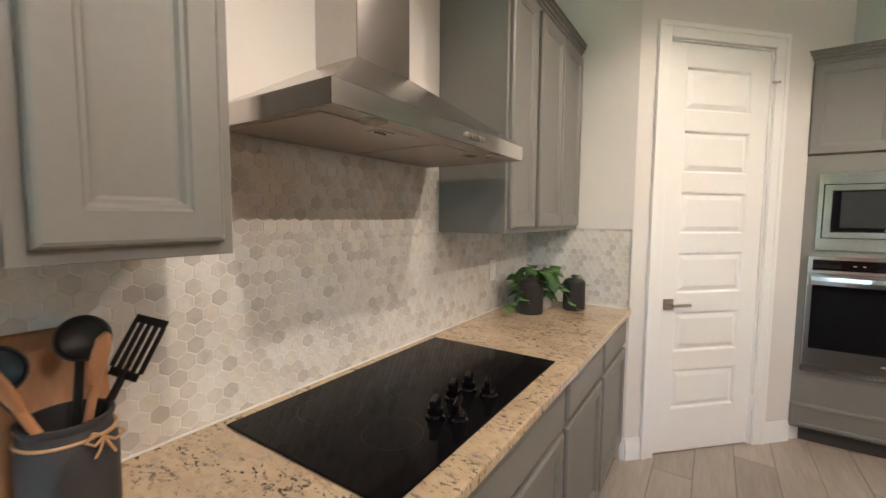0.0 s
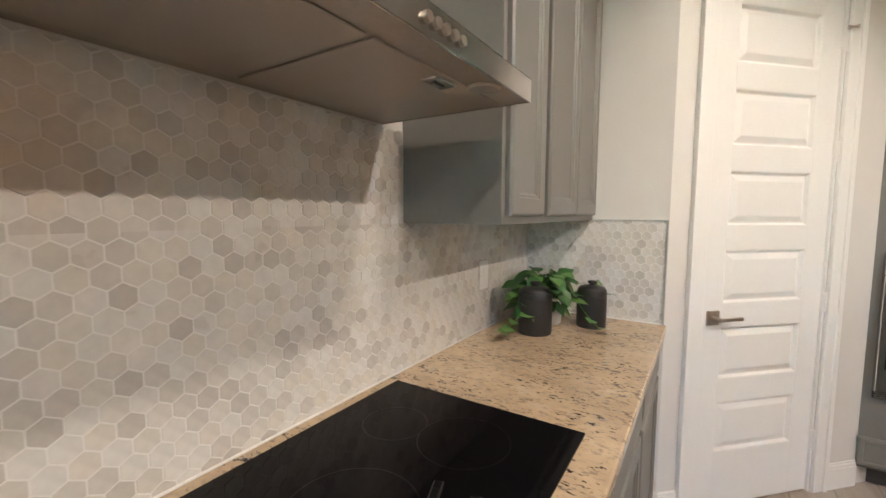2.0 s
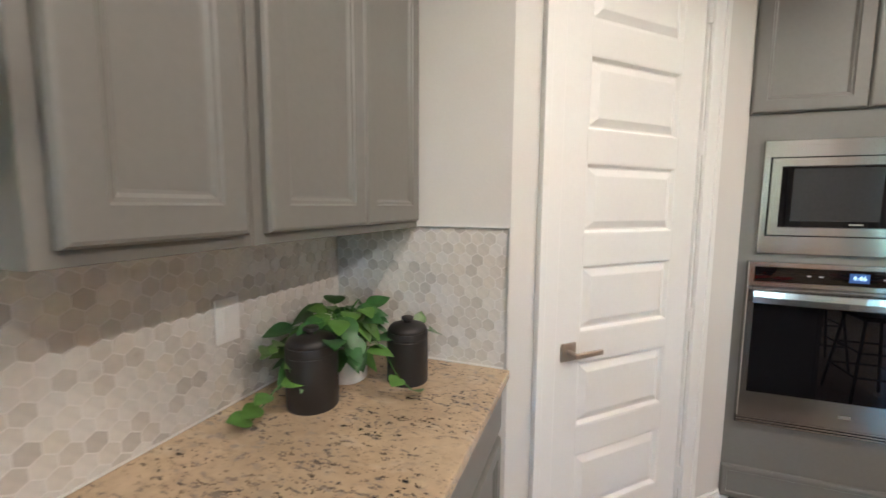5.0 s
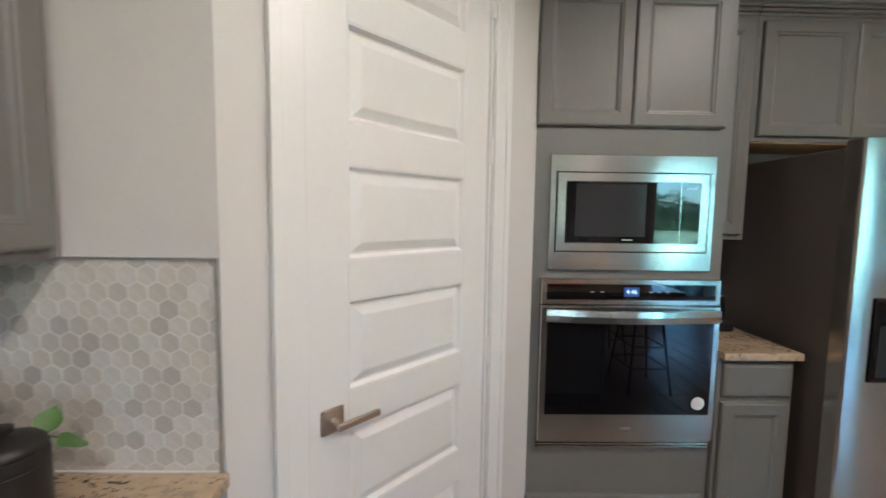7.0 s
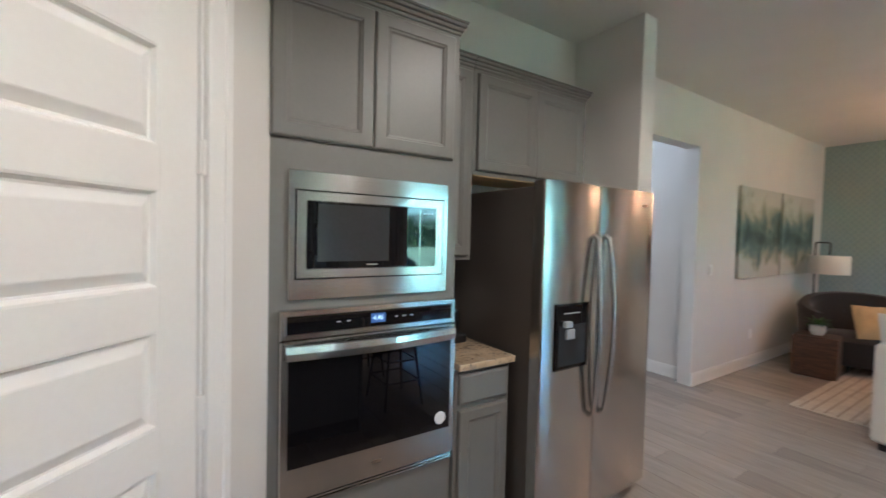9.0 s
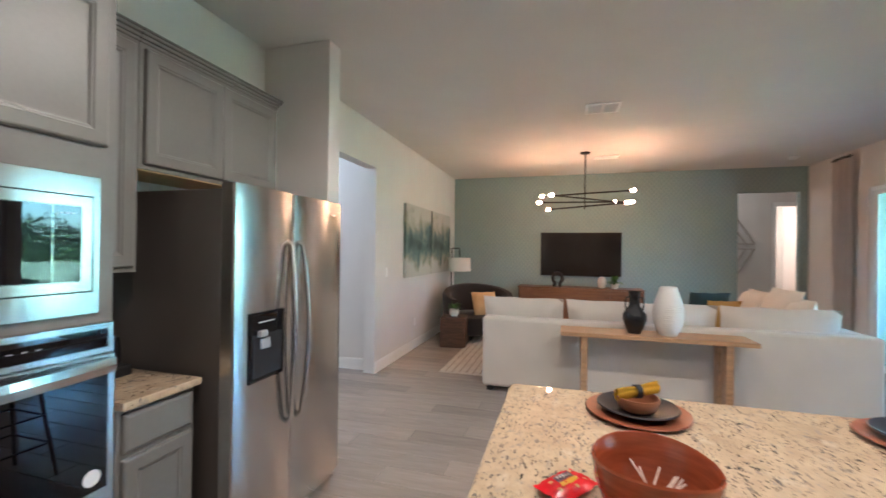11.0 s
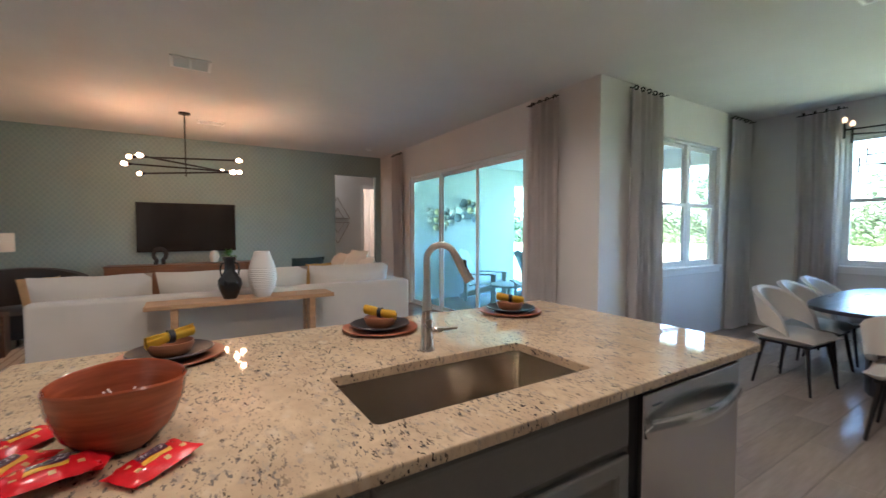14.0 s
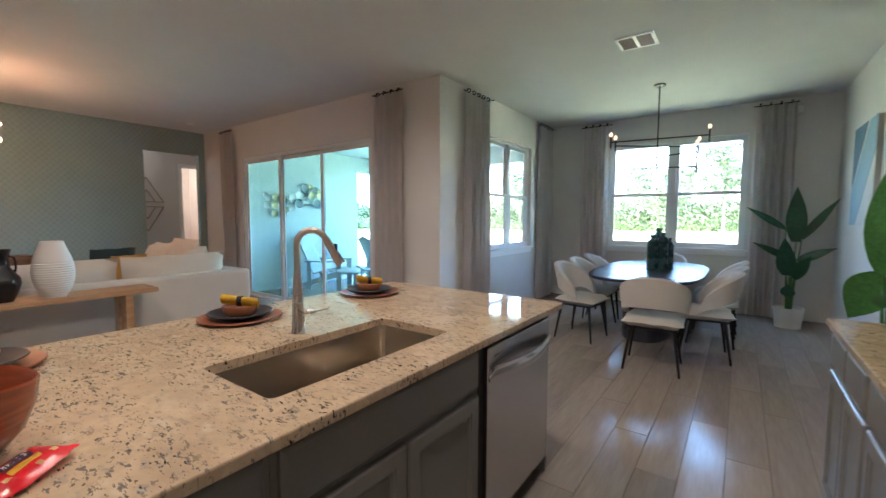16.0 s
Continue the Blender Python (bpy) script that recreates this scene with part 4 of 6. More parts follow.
# ---- living room materials ----
M_LINEN = mat("cream_linen", (0.60, 0.55, 0.48), 0.9, vary=0.06, fine=350, bump=0.3, extra={"Sheen Weight": 0.3})
M_BOUCLE = mat("cream_boucle", (0.58, 0.55, 0.50), 0.95, vary=0.08, fine=220, bump=0.5, extra={"Sheen Weight": 0.3})
M_CURTAIN = mat("taupe_curtain", (0.76, 0.72, 0.70), 0.9, vary=0.06, fine=400, bump=0.2)
M_OAK = mat("warm_oak", (0.40, 0.235, 0.12), 0.42, vary=0.25, stretch=(14, 1, 14), big=2.5, fine=12, bump=0.06)
M_WALNUT = mat("walnut", (0.16, 0.075, 0.035), 0.38, vary=0.3, stretch=(1, 9, 9), big=3, fine=14, bump=0.05)
M_BOWL = mat("acacia_bowl", (0.25, 0.058, 0.022), 0.17, vary=0.22, stretch=(1, 1, 10), big=5, fine=14, bump=0.03)
M_CHARCOAL = mat("charcoal_ceramic", (0.016, 0.015, 0.015), 0.45, vary=0.12, fine=120, bump=0.08)
M_CERAMIC = mat("white_ceramic", (0.66, 0.63, 0.58), 0.5, vary=0.03, fine=120, bump=0.06)
M_VELVET = mat("black_velvet", (0.016, 0.015, 0.016), 0.85, vary=0.2, fine=200, bump=0.2, extra={"Sheen Weight": 0.2})
M_GOLD = mat("ochre_cloth", (0.50, 0.30, 0.09), 0.9, vary=0.1, fine=300, bump=0.3)
M_TEAL = mat("dark_teal_velvet", (0.012, 0.040, 0.042), 0.8, vary=0.2, fine=200, bump=0.2, extra={"Sheen Weight": 0.3})
M_LEAF = mat("leaf_green", (0.050, 0.150, 0.030), 0.38, vary=0.2, second=(0.10, 0.26, 0.06), fine=40, bump=0.1)
M_LEAFD = mat("dark_leaf", (0.015, 0.085, 0.045), 0.35, vary=0.2, second=(0.03, 0.13, 0.06), fine=30, bump=0.1)
M_RUG = mat("cream_rug", (0.50, 0.45, 0.38), 0.95, vary=0.15, big=9, fine=120, bump=0.6, depth=0.004)
M_BULB = glow("bulb_glow", (1.0, 0.50, 0.25), 10.5)
M_BULBDIM = glow("small_bulb_glow", (1.0, 0.55, 0.28), 0.12)


def see_through(m, share):
    """Lets light through thin cloth."""
    nt = m.node_tree
    b = nt.nodes["Principled BSDF"]
    tr2 = nt.nodes.new("ShaderNodeBsdfTranslucent")
    nt.links.new(b.inputs["Base Color"].links[0].from_socket, tr2.inputs[0])
    mx = nt.nodes.new("ShaderNodeMixShader")
    mx.inputs[0].default_value = share
    nt.links.new(b.outputs[0], mx.inputs[1])
    nt.links.new(tr2.outputs[0], mx.inputs[2])
    nt.links.new(mx.outputs[0], nt.nodes["Material Output"].inputs[0])


see_through(M_CURTAIN, 0.28)
see_through(M_LEAF, 0.25)


def wallpaper():
    """Sage green paper with a fine pale lattice."""
    m = mat("sage_wallpaper", (0.250, 0.335, 0.325), 0.7, vary=0.05, fine=90, bump=0.05)
    nt = m.node_tree
    b = nt.nodes["Principled BSDF"]
    base = b.inputs["Base Color"].links[0].from_socket
    tc = nt.nodes.new("ShaderNodeTexCoord")
    outs = []
    for ang in (0.85, -0.85):
        mp = nt.nodes.new("ShaderNodeMapping")
        mp.inputs["Rotation"].default_value = (ang, 0, 0)
        nt.links.new(tc.outputs["Object"], mp.inputs[0])
        w = nt.nodes.new("ShaderNodeTexWave")
        w.bands_direction = "Z"
        w.inputs["Scale"].default_value, w.inputs["Distortion"].default_value = 5.2, 0.6
        w.inputs["Detail Scale"].default_value = 6
        nt.links.new(mp.outputs[0], w.inputs[0])
        outs.append(w.outputs["Fac"])
    mx = nt.nodes.new("ShaderNodeMath")
    mx.operation = "MAXIMUM"
    nt.links.new(outs[0], mx.inputs[0])
    nt.links.new(outs[1], mx.inputs[1])
    r = nt.nodes.new("ShaderNodeValToRGB")
    r.color_ramp.elements[0].position, r.color_ramp.elements[1].position = 0.80, 0.97
    r.color_ramp.elements[1].color = (0.24, 0.24, 0.24, 1)
    nt.links.new(mx.outputs[0], r.inputs[0])
    mix = nt.nodes.new("ShaderNodeMix")
    mix.data_type = "RGBA"
    nt.links.new(r.outputs[0], mix.inputs[0])
    nt.links.new(base, mix.inputs[6])
    mix.inputs[7].default_value = (0.42, 0.50, 0.47, 1)
    nt.links.new(mix.outputs[2], b.inputs["Base Color"])
    return m


M_GREEN = wallpaper()
setting(part("wall_east", wall_with_holes("x", XE, 0.12, YS, YN, 0, H, [(-2.02, -1.12, 0, 2.55)]), M_GREEN), "sage green patterned wallpaper wall", "wall")

# vestibule and bedroom glimpsed through the opening in the green wall
setting(part("wall_vestibule_back", wall_with_holes("x", 9.75, 0.12, -3.1, 0.2, 0, H, [(-2.80, -2.27, 0, 2.44)]), M_WALL), "pale greige vestibule wall", "wall")
setting(part("wall_vestibule_side", box(XE + 0.12, 9.75, 0.08, 0.2, 0, H), M_WALL), "pale greige vestibule wall", "wall")
setting(part("wall_bedroom_south", box(XE + 0.12, XE + 3.2, -3.22, -3.1, 0, H), M_WALL), "pale greige bedroom wall", "wall")
setting(part("wall_bedroom_back", box(11.40, 11.52, -3.1, 0.2, 0, H), M_WALL), "pale greige bedroom wall", "wall")
setting(part("wall_bedroom_north", box(9.87, 11.4, 0.08, 0.2, 0, H), M_WALL), "pale greige bedroom wall", "wall")
setting(part("wall_vestibule_west", box(XE, XE + 0.12, -3.22, YS - 0.15, 0, H), M_WALL), "pale greige vestibule wall", "wall")
trim = box(9.735, 9.7495, -2.27, -2.19, 0, 2.52, 0.003)
add_box(trim, 9.735, 9.7495, -2.88, -2.27, 2.44, 2.52, 0.003)
setting(part("door_trim", trim, M_WHITE), "white door casing of the bedroom doorway", "trim")
wa = thing("wall_art", "pale wooden geometric diamond wall art", "wall art", 9.748, -1.60, 1.64, -90)
M_PALEWOOD = mat("pale_wood", (0.36, 0.30, 0.25), 0.6, vary=0.15, fine=20)
for pts in (((-0.30, 0.05), (0.0, 0.55)), ((0.0, 0.55), (0.30, 0.05)), ((0.30, 0.05), (-0.30, 0.05)), ((-0.30, -0.05), (0.0, -0.55)), ((0.0, -0.55), (0.30, -0.05)), ((0.30, -0.05), (-0.30, -0.05)), ((-0.15, 0.05), (0.0, 0.30)), ((0.0, 0.30), (0.15, 0.05)), ((-0.15, -0.05), (0.0, -0.30)), ((0.0, -0.30), (0.15, -0.05))):
    part("batten", tube([(pts[0][0], -0.012, pts[0][1]), (pts[1][0], -0.012, pts[1][1])], 0.012, 4), M_PALEWOOD, wa)
bed = thing("bed", "bed with peach and white bedding seen through the doorway", "bed", 10.75, -2.55, 0)
part("base", box(-0.55, 0.60, -0.30, 1.5, 0, 0.32, 0.02), M_WALNUT, bed)
part("mattress", box(-0.54, 0.59, -0.29, 1.49, 0.32, 0.60, 0.06, 3), M_LINEN, bed)
part("blanket", box(-0.56, 0.61, -0.31, 0.9, 0.55, 0.66, 0.04, 3), mat("peach_cloth", (0.55, 0.22, 0.13), 0.9, fine=200, bump=0.3), bed)
lampb = thing("table_lamp", "black table lamp glowing in the bedroom", "lamp", 10.9, -2.45, 0.66)
part("base", lathe([(0.0, 0), (0.07, 0), (0.05, 0.1), (0.09, 0.2), (0.03, 0.32), (0.0, 0.32)], 20), M_CHARCOAL, lampb, smooth=True)
bp = thing("bedroom_pendant", "small warm glass bulb cluster hanging in the bedroom", "pendant light", 10.7, -2.52, H)
part("cord", tube([(0, 0, 0), (0, 0, -0.42)], 0.006, 6), M_BLACK, bp)
for k in range(4):
    part("bulb", moved(lathe([(0.0, -0.045), (0.032, -0.03), (0.045, 0.0), (0.032, 0.03), (0.0, 0.045)], 14), pose(0.09 * math.cos(k * 1.57), 0.09 * math.sin(k * 1.57), -0.45 - 0.05 * (k % 2))), M_BULBDIM, bp, smooth=True)
lp = new("bedroom_light", bpy.data.lights.new("bedroom_light", "POINT"))
lp.data.energy, lp.data.color, lp.data.shadow_soft_size = 2.2, WARM, 0.12
lp.location = (10.5, -1.9, 2.2)
# Fill lamp without a fixture, added to lift the wall behind the art.
vl = new("vestibule_fill", bpy.data.lights.new("vestibule_fill", "POINT"))
vl.data.energy, vl.data.color, vl.data.shadow_soft_size = 0.35, (1.0, 0.86, 0.74), 0.15
vl.location = (9.2, -0.9, 2.7)

# ---- television wall ----
tv = thing("television", "large flat black television mounted on the green wall", "television", XE, 1.472, 1.03, -90)
part("case", box(-0.728, 0.728, -0.058, -0.022, 0, 0.828, 0.004), M_BLACK, tv)
part("screen", box(-0.718, 0.718, -0.0605, -0.0575, 0.014, 0.818), mat("tv_screen", (0.010, 0.009, 0.009), 0.14, bump=0), tv)
part("wall_mount", box(-0.2, 0.2, -0.022, -0.001, 0.3, 0.6), M_BLACK, tv)
mc = thing("media_console", "low walnut media console under the television", "sideboard", XE - 0.012, 1.50, 0, -90)
part("carcass", box(-1.08, 1.08, -0.42, 0, 0.14, 0.81, 0.004), M_WALNUT, mc)
part("top", box(-1.09, 1.09, -0.43, 0.0, 0.8105, 0.835, 0.003), M_WALNUT, mc)
for k in range(4):
    part("door", box(-1.07 + k * 0.535 + 0.003, -1.07 + (k + 1) * 0.535 - 0.003, -0.437, -0.4205, 0.155, 0.805, 0.002), M_WALNUT, mc)
for sx in (-1, 1):
    for yy in (-0.38, -0.05):
        part("leg", tube([(sx * 0.98, yy, 0.14), (sx * 1.0, yy, 0)], [0.02, 0.013], 10), M_BLACK, mc)
sc = thing("sculpture", "black abstract sculpture on the media console", "sculpture", 8.10, 1.88, 0.835)
ring = [(0.0, 0.085 * math.cos(radians(a)), 0.16 + 0.10 * math.sin(radians(a))) for a in range(-60, 250, 20)]
part("form", tube([(0, 0.06, 0.0)] + ring + [(0, -0.05, 0.0)], 0.032, 10), M_CHARCOAL, sc, smooth=True)
sp = thing("stone_ornament", "pale rounded stone ornament on the media console", "ornament", 8.08, 1.10, 0.835)
part("stone", lathe([(0.0, 0), (0.05, 0.01), (0.075, 0.09), (0.07, 0.15), (0.045, 0.20), (0.0, 0.215)], 20), M_CERAMIC, sp, smooth=True)


def leaf(bm, base, direction, length, width, droop=0.3, up=Vector((0, 0, 1)), fold=0.15, n=5):
    """A pointed leaf blade, folded along its rib and bent downwards."""
    d = direction.normalized()
    side = d.cross(up)
    if side.length < 1e-3:
        side = Vector((1, 0, 0))
    side.normalize()
    nrm = side.cross(d)
    rows = []
    for k in range(n + 1):
        t = k / n
        c = base + d * (length * t) - Vector((0, 0, 1)) * (droop * length * t * t)
        w = width * 0.5 * math.sin(math.pi * min(1, 0.08 + t * 0.92) ** 0.8) if k < n else 0.0
        rows.append((bm.verts.new(c - side * w + nrm * (fold * w)), bm.verts.new(c), bm.verts.new(c + side * w + nrm * (fold * w))))
    for a, b in zip(rows, rows[1:]):
        for j in (0, 1):
            try:
                bm.faces.new((a[j], a[j + 1], b[j + 1], b[j]))
            except ValueError:
                pass


def small_plant(name, label, x, y, z, r, leaves, length, width, pot_profile, pot_mat, rng, leaf_mat=M_LEAF):
    t = thing(name, label, "plant", x, y, z)
    part("pot", lathe(pot_profile, 28), pot_mat, t, smooth=True)
    top = max(p[1] for p in pot_profile)
    bm = bmesh.new()
    for _ in range(leaves):
        a, e2 = rng.uniform(0, 6.28), rng.uniform(0.1, 1.2)
        d = Vector((math.cos(a) * math.cos(e2), math.sin(a) * math.cos(e2), math.sin(e2)))
        leaf(bm, Vector((0, 0, top)) + d * rng.uniform(0.1, 1) * r, d, length * rng.uniform(0.7, 1.2), width, rng.uniform(0.2, 0.7))
    part("foliage", bm, leaf_mat, t, smooth=True)
    return t


small_plant("potted_plant", "green leafy plant in a pot on the media console", 8.08, 0.88, 0.835, 0.10, 40, 0.12, 0.05, [(0.0, 0), (0.05, 0), (0.065, 0.09), (0.058, 0.09), (0.0, 0.08)], M_CERAMIC, random.Random(4))

# ---- sofa, console table and vases ----
def cushion(w, d, h, puff=0.5, n=8):
    """A soft pillow box: w along x, d along y, h along z."""
    bm = bmesh.new()
    g = {}
    for top in (0, 1):
        for i in range(n + 1):
            for j in range(n + 1):
                u, v = 2 * i / n - 1, 2 * j / n - 1
                e2 = (1 - abs(u) ** 5) * (1 - abs(v) ** 5)
                z = (h / 2) * ((1 - puff) * (1 - max(abs(u), abs(v)) ** 14) + puff * e2)
                pin = 1 - 0.03 * (1 - abs(u) * abs(v)) - 0.012 * math.sin(7 * u + 3 * v)
                g[top, i, j] = bm.verts.new((u * w / 2 * pin, v * d / 2 * pin, (z if top else -z) + 0.004 * math.sin(9 * u + 5 * v)))
    for top in (0, 1):
        for i in range(n):
            for j in range(n):
                bm.faces.new((g[top, i, j], g[top, i + 1, j], g[top, i + 1, j + 1], g[top, i, j + 1]))
    bmesh.ops.remove_doubles(bm, verts=bm.verts, dist=0.0008)
    return bm


def sofa():
    t = thing("sofa", "cream linen sectional sofa with loose back cushions", "sofa", 4.435, 0.90, 0)
    L = 3.42
    part("base", box(0.02, 0.98, -L / 2 + 0.02, L / 2 - 0.02, 0.05, 0.30, 0.02), M_LINEN, t)
    part("backrest", box(0.0, 0.20, -L / 2, L / 2, 0.06, 0.785, 0.03, 3), M_LINEN, t)
    part("arm", box(0.20, 1.0, L / 2 - 0.19, L / 2, 0.06, 0.62, 0.03, 3), M_LINEN, t)
    part("chaise", box(0.98, 2.35, -L / 2, -L / 2 + 1.0, 0.05, 0.30, 0.02), M_LINEN, t)
    part("side_back", box(0.20, 2.35, -L / 2, -L / 2 + 0.20, 0.06, 0.785, 0.03, 3), M_LINEN, t)
    for k in range(3):
        y0 = -L / 2 + 0.20 + k * 1.01
        c = part("seat_cushion", moved(cushion(0.80, 1.0, 0.20, 0.35), pose(0.60, y0 + 0.505, 0.39)), M_LINEN, t, smooth=True)
    for yc, cw in ((1.31, 0.87), (0.14, 1.42), (-1.07, 0.98)):
        part("back_cushion", moved(cushion(cw, 0.58, 0.27, 0.75, 12), pose(0.33, yc, 0.70, 76, 0, 90)), M_LINEN, t, smooth=True)
    part("seat_cushion", moved(cushion(1.3, 0.78, 0.20, 0.35), pose(1.66, -L / 2 + 0.60, 0.39)), M_LINEN, t, smooth=True)
    for k in range(2):
        part("back_cushion", moved(cushion(0.74, 0.58, 0.26, 0.8), pose(0.85 + k * 0.74, -L / 2 + 0.34, 0.76, 72, 0, 180)), M_LINEN, t, smooth=True)
    for fx, fy in ((0.08, -L / 2 + 0.08), (0.08, L / 2 - 0.08), (0.9, L / 2 - 0.08), (2.25, -L / 2 + 0.08)):
        part("foot", box(fx - 0.035, fx + 0.035, fy - 0.035, fy + 0.035, 0, 0.06), M_BLACK, t)


sofa()


def scatter_pillow(label, x, y, z, rx, rz, w, material):
    t = thing("throw_pillow", label, "pillow", x, y, z)
    part("cover", moved(cushion(w, w, 0.15, 0.9), pose(0, 0, 0, rx, 0, rz)), material, t, smooth=True)


scatter_pillow("dark teal velvet throw pillow on the sofa", 6.05, 0.03, 0.76, 72, 104, 0.50, M_TEAL)
scatter_pillow("ochre throw pillow on the sofa", 5.85, -0.06, 0.74, 66, 104, 0.40, M_GOLD)
scatter_pillow("plump cream throw pillow on the sofa", 5.35, -0.40, 0.83, 66, 182, 0.62, M_LINEN)

con = thing("console_table", "oak console table behind the sofa", "console table", 4.045, 1.023, 0)
part("tabletop", box(0, 0.34, -0.785, 0.785, 0.715, 0.752, 0.003), M_OAK, con)
for s in (-1, 1):
    lg = part("leg", box(0.02, 0.13, s * 0.575 - 0.028, s * 0.575 + 0.028, 0, 0.7145, 0.002), M_OAK, con)
    part("leg", box(0.215, 0.32, s * 0.575 - 0.028, s * 0.575 + 0.028, 0, 0.7145, 0.002), M_OAK, con)
    part("rail", box(0.13, 0.21, s * 0.575 - 0.02, s * 0.575 + 0.02, 0.66, 0.7145), M_OAK, con)

vw = thing("vase", "ribbed white ceramic vase on the console table", "vase", 4.20, 0.886, 0.752)
prof = [(0.0, 0), (0.068, 0)]
for k in range(61):
    s = k / 60
    r = 0.068 + 0.060 * math.sin(math.pi * min(1, s * 1.02) ** 0.85) if s < 0.9 else 0.068 + 0.060 * math.sin(math.pi * 0.918 ** 0.85) * (1 - s) * 10 * 1.0
    prof.append((max(0.055, r) + (0.0022 * math.sin(s * 150) if s < 0.62 else 0), 0.004 + s * 0.425))
prof += [(0.058, 0.432), (0.050, 0.428), (0.048, 0.36), (0.0, 0.34)]
part("body", lathe(prof, 40), M_CERAMIC, vw, smooth=True)
vb = thing("vase", "glossy black two-handled vase on the console table", "vase", 4.20, 1.163, 0.752)
part("body", lathe([(0.0, 0), (0.055, 0), (0.060, 0.012), (0.085, 0.07), (0.102, 0.13), (0.098, 0.175), (0.070, 0.215), (0.048, 0.25), (0.044, 0.32), (0.056, 0.375), (0.058, 0.383), (0.050, 0.38), (0.038, 0.32), (0.0, 0.26)], 36), mat("black_glaze", (0.012, 0.012, 0.013), 0.2, vary=0.1), vb, smooth=True)
for s in (-1, 1):
    part("handle", tube([(0, s * 0.046, 0.33), (0, s * 0.066, 0.322), (0, s * 0.076, 0.29), (0, s * 0.076, 0.25), (0, s * 0.070, 0.21)], 0.007, 8), MATS["black_glaze"], vb, smooth=True)

# ---- corner with armchair ----
def armchair():
    t = thing("armchair", "black velvet barrel armchair on the rug", "armchair", 7.0, 3.16, 0, -62)
    part("seat", moved(lathe([(0.0, 0.12), (0.36, 0.12), (0.38, 0.16), (0.38, 0.40), (0.34, 0.43), (0.0, 0.44)], 32), pose(0, 0, 0)), M_VELVET, t, smooth=True)
    bm = bmesh.new()
    n, rows = 28, []
    for k in range(n + 1):
        a = radians(-120 + 240 * k / n)
        hgt = 0.62 + 0.28 * math.cos(a / 2.05) ** 2
        ring2 = []
        for r, z in ((0.38, 0.12), (0.45, 0.14), (0.48, hgt - 0.05), (0.45, hgt), (0.39, hgt - 0.01), (0.36, hgt - 0.06)):
            ring2.append(bm.verts.new((r * math.sin(a), r * math.cos(a), z)))
        rows.append(ring2)
    for a, b in zip(rows, rows[1:]):
        for j in range(6):
            bm.faces.new((a[j], a[(j + 1) % 6], b[(j + 1) % 6], b[j]))
    bm.faces.new(rows[0])
    bm.faces.new(rows[-1])
    part("backrest", bm, M_VELVET, t, smooth=True)
    for ob in t.children:
        for v in ob.data.vertices:
            v.co.x *= 1.30
            v.co.y *= 1.15
    for k in range(4):
        a = radians(45 + 90 * k)
        part("leg", tube([(0.25 * math.cos(a), 0.25 * math.sin(a), 0.12), (0.27 * math.cos(a), 0.27 * math.sin(a), 0)], [0.02, 0.012], 10), M_BLACK, t)


armchair()
scatter_pillow("pale ochre and white pillow on the black armchair", 6.84, 3.02, 0.62, 58, -60, 0.42, mat("pale_ochre_cloth", (0.50, 0.36, 0.19), 0.9, vary=0.2, big=6, fine=300, bump=0.3))
fl = thing("floor_lamp", "black floor lamp with white drum shade", "floor lamp", 7.40, 3.75, 0)
part("base", lathe([(0.0, 0), (0.14, 0), (0.14, 0.015), (0.03, 0.02), (0.0, 0.02)], 28), M_BLACK, fl)
part("pole", tube([(0, 0, 0.018), (0, 0, 1.42), (0, 0, 1.52), (0.02, 0.0, 1.53), (0.0, -0.13, 1.53), (0, -0.15, 1.52), (0, -0.15, 1.36)], 0.010, 8), M_BLACK, fl)
part("shade", moved(lathe([(0.205, 0), (0.205, 0.24), (0.202, 0.24), (0.202, 0)], 36, False), pose(0, -0.15, 1.115)), mat("lamp_linen", (0.70, 0.68, 0.63), 0.9, fine=300), fl)
stb = thing("side_table", "dark reclaimed wood cube side table", "side table", 6.36, 3.42, 0, 8)
part("body", box(-0.20, 0.20, -0.20, 0.20, 0, 0.46, 0.02, 3), mat("dark_wood", (0.07, 0.035, 0.02), 0.45, vary=0.5, stretch=(1, 1, 6), big=6, fine=20, bump=0.3), stb)
small_plant("potted_plant", "small green plant in a white pot on the side table", 6.36, 3.42, 0.46, 0.07, 46, 0.10, 0.028, [(0.0, 0), (0.05, 0), (0.075, 0.05), (0.07, 0.11), (0.06, 0.11), (0.0, 0.10)], M_CERAMIC, random.Random(8))
rug = thing("rug", "cream patterned flat-woven rug under the sofa", "rug", 6.25, 1.55, 0)
part("weave", box(-1.33, 1.25, -1.9, 1.68, 0.0005, 0.010, 0.004), M_RUG, rug)
M_RUGLINE = mat("taupe_yarn", (0.30, 0.25, 0.21), 0.95, fine=120, bump=0.4)
for k in range(9):
    part("stripe", box(-1.30, 1.22, 1.60 - k * 0.085, 1.615 - k * 0.085, 0.0095, 0.0108), M_RUGLINE, rug)


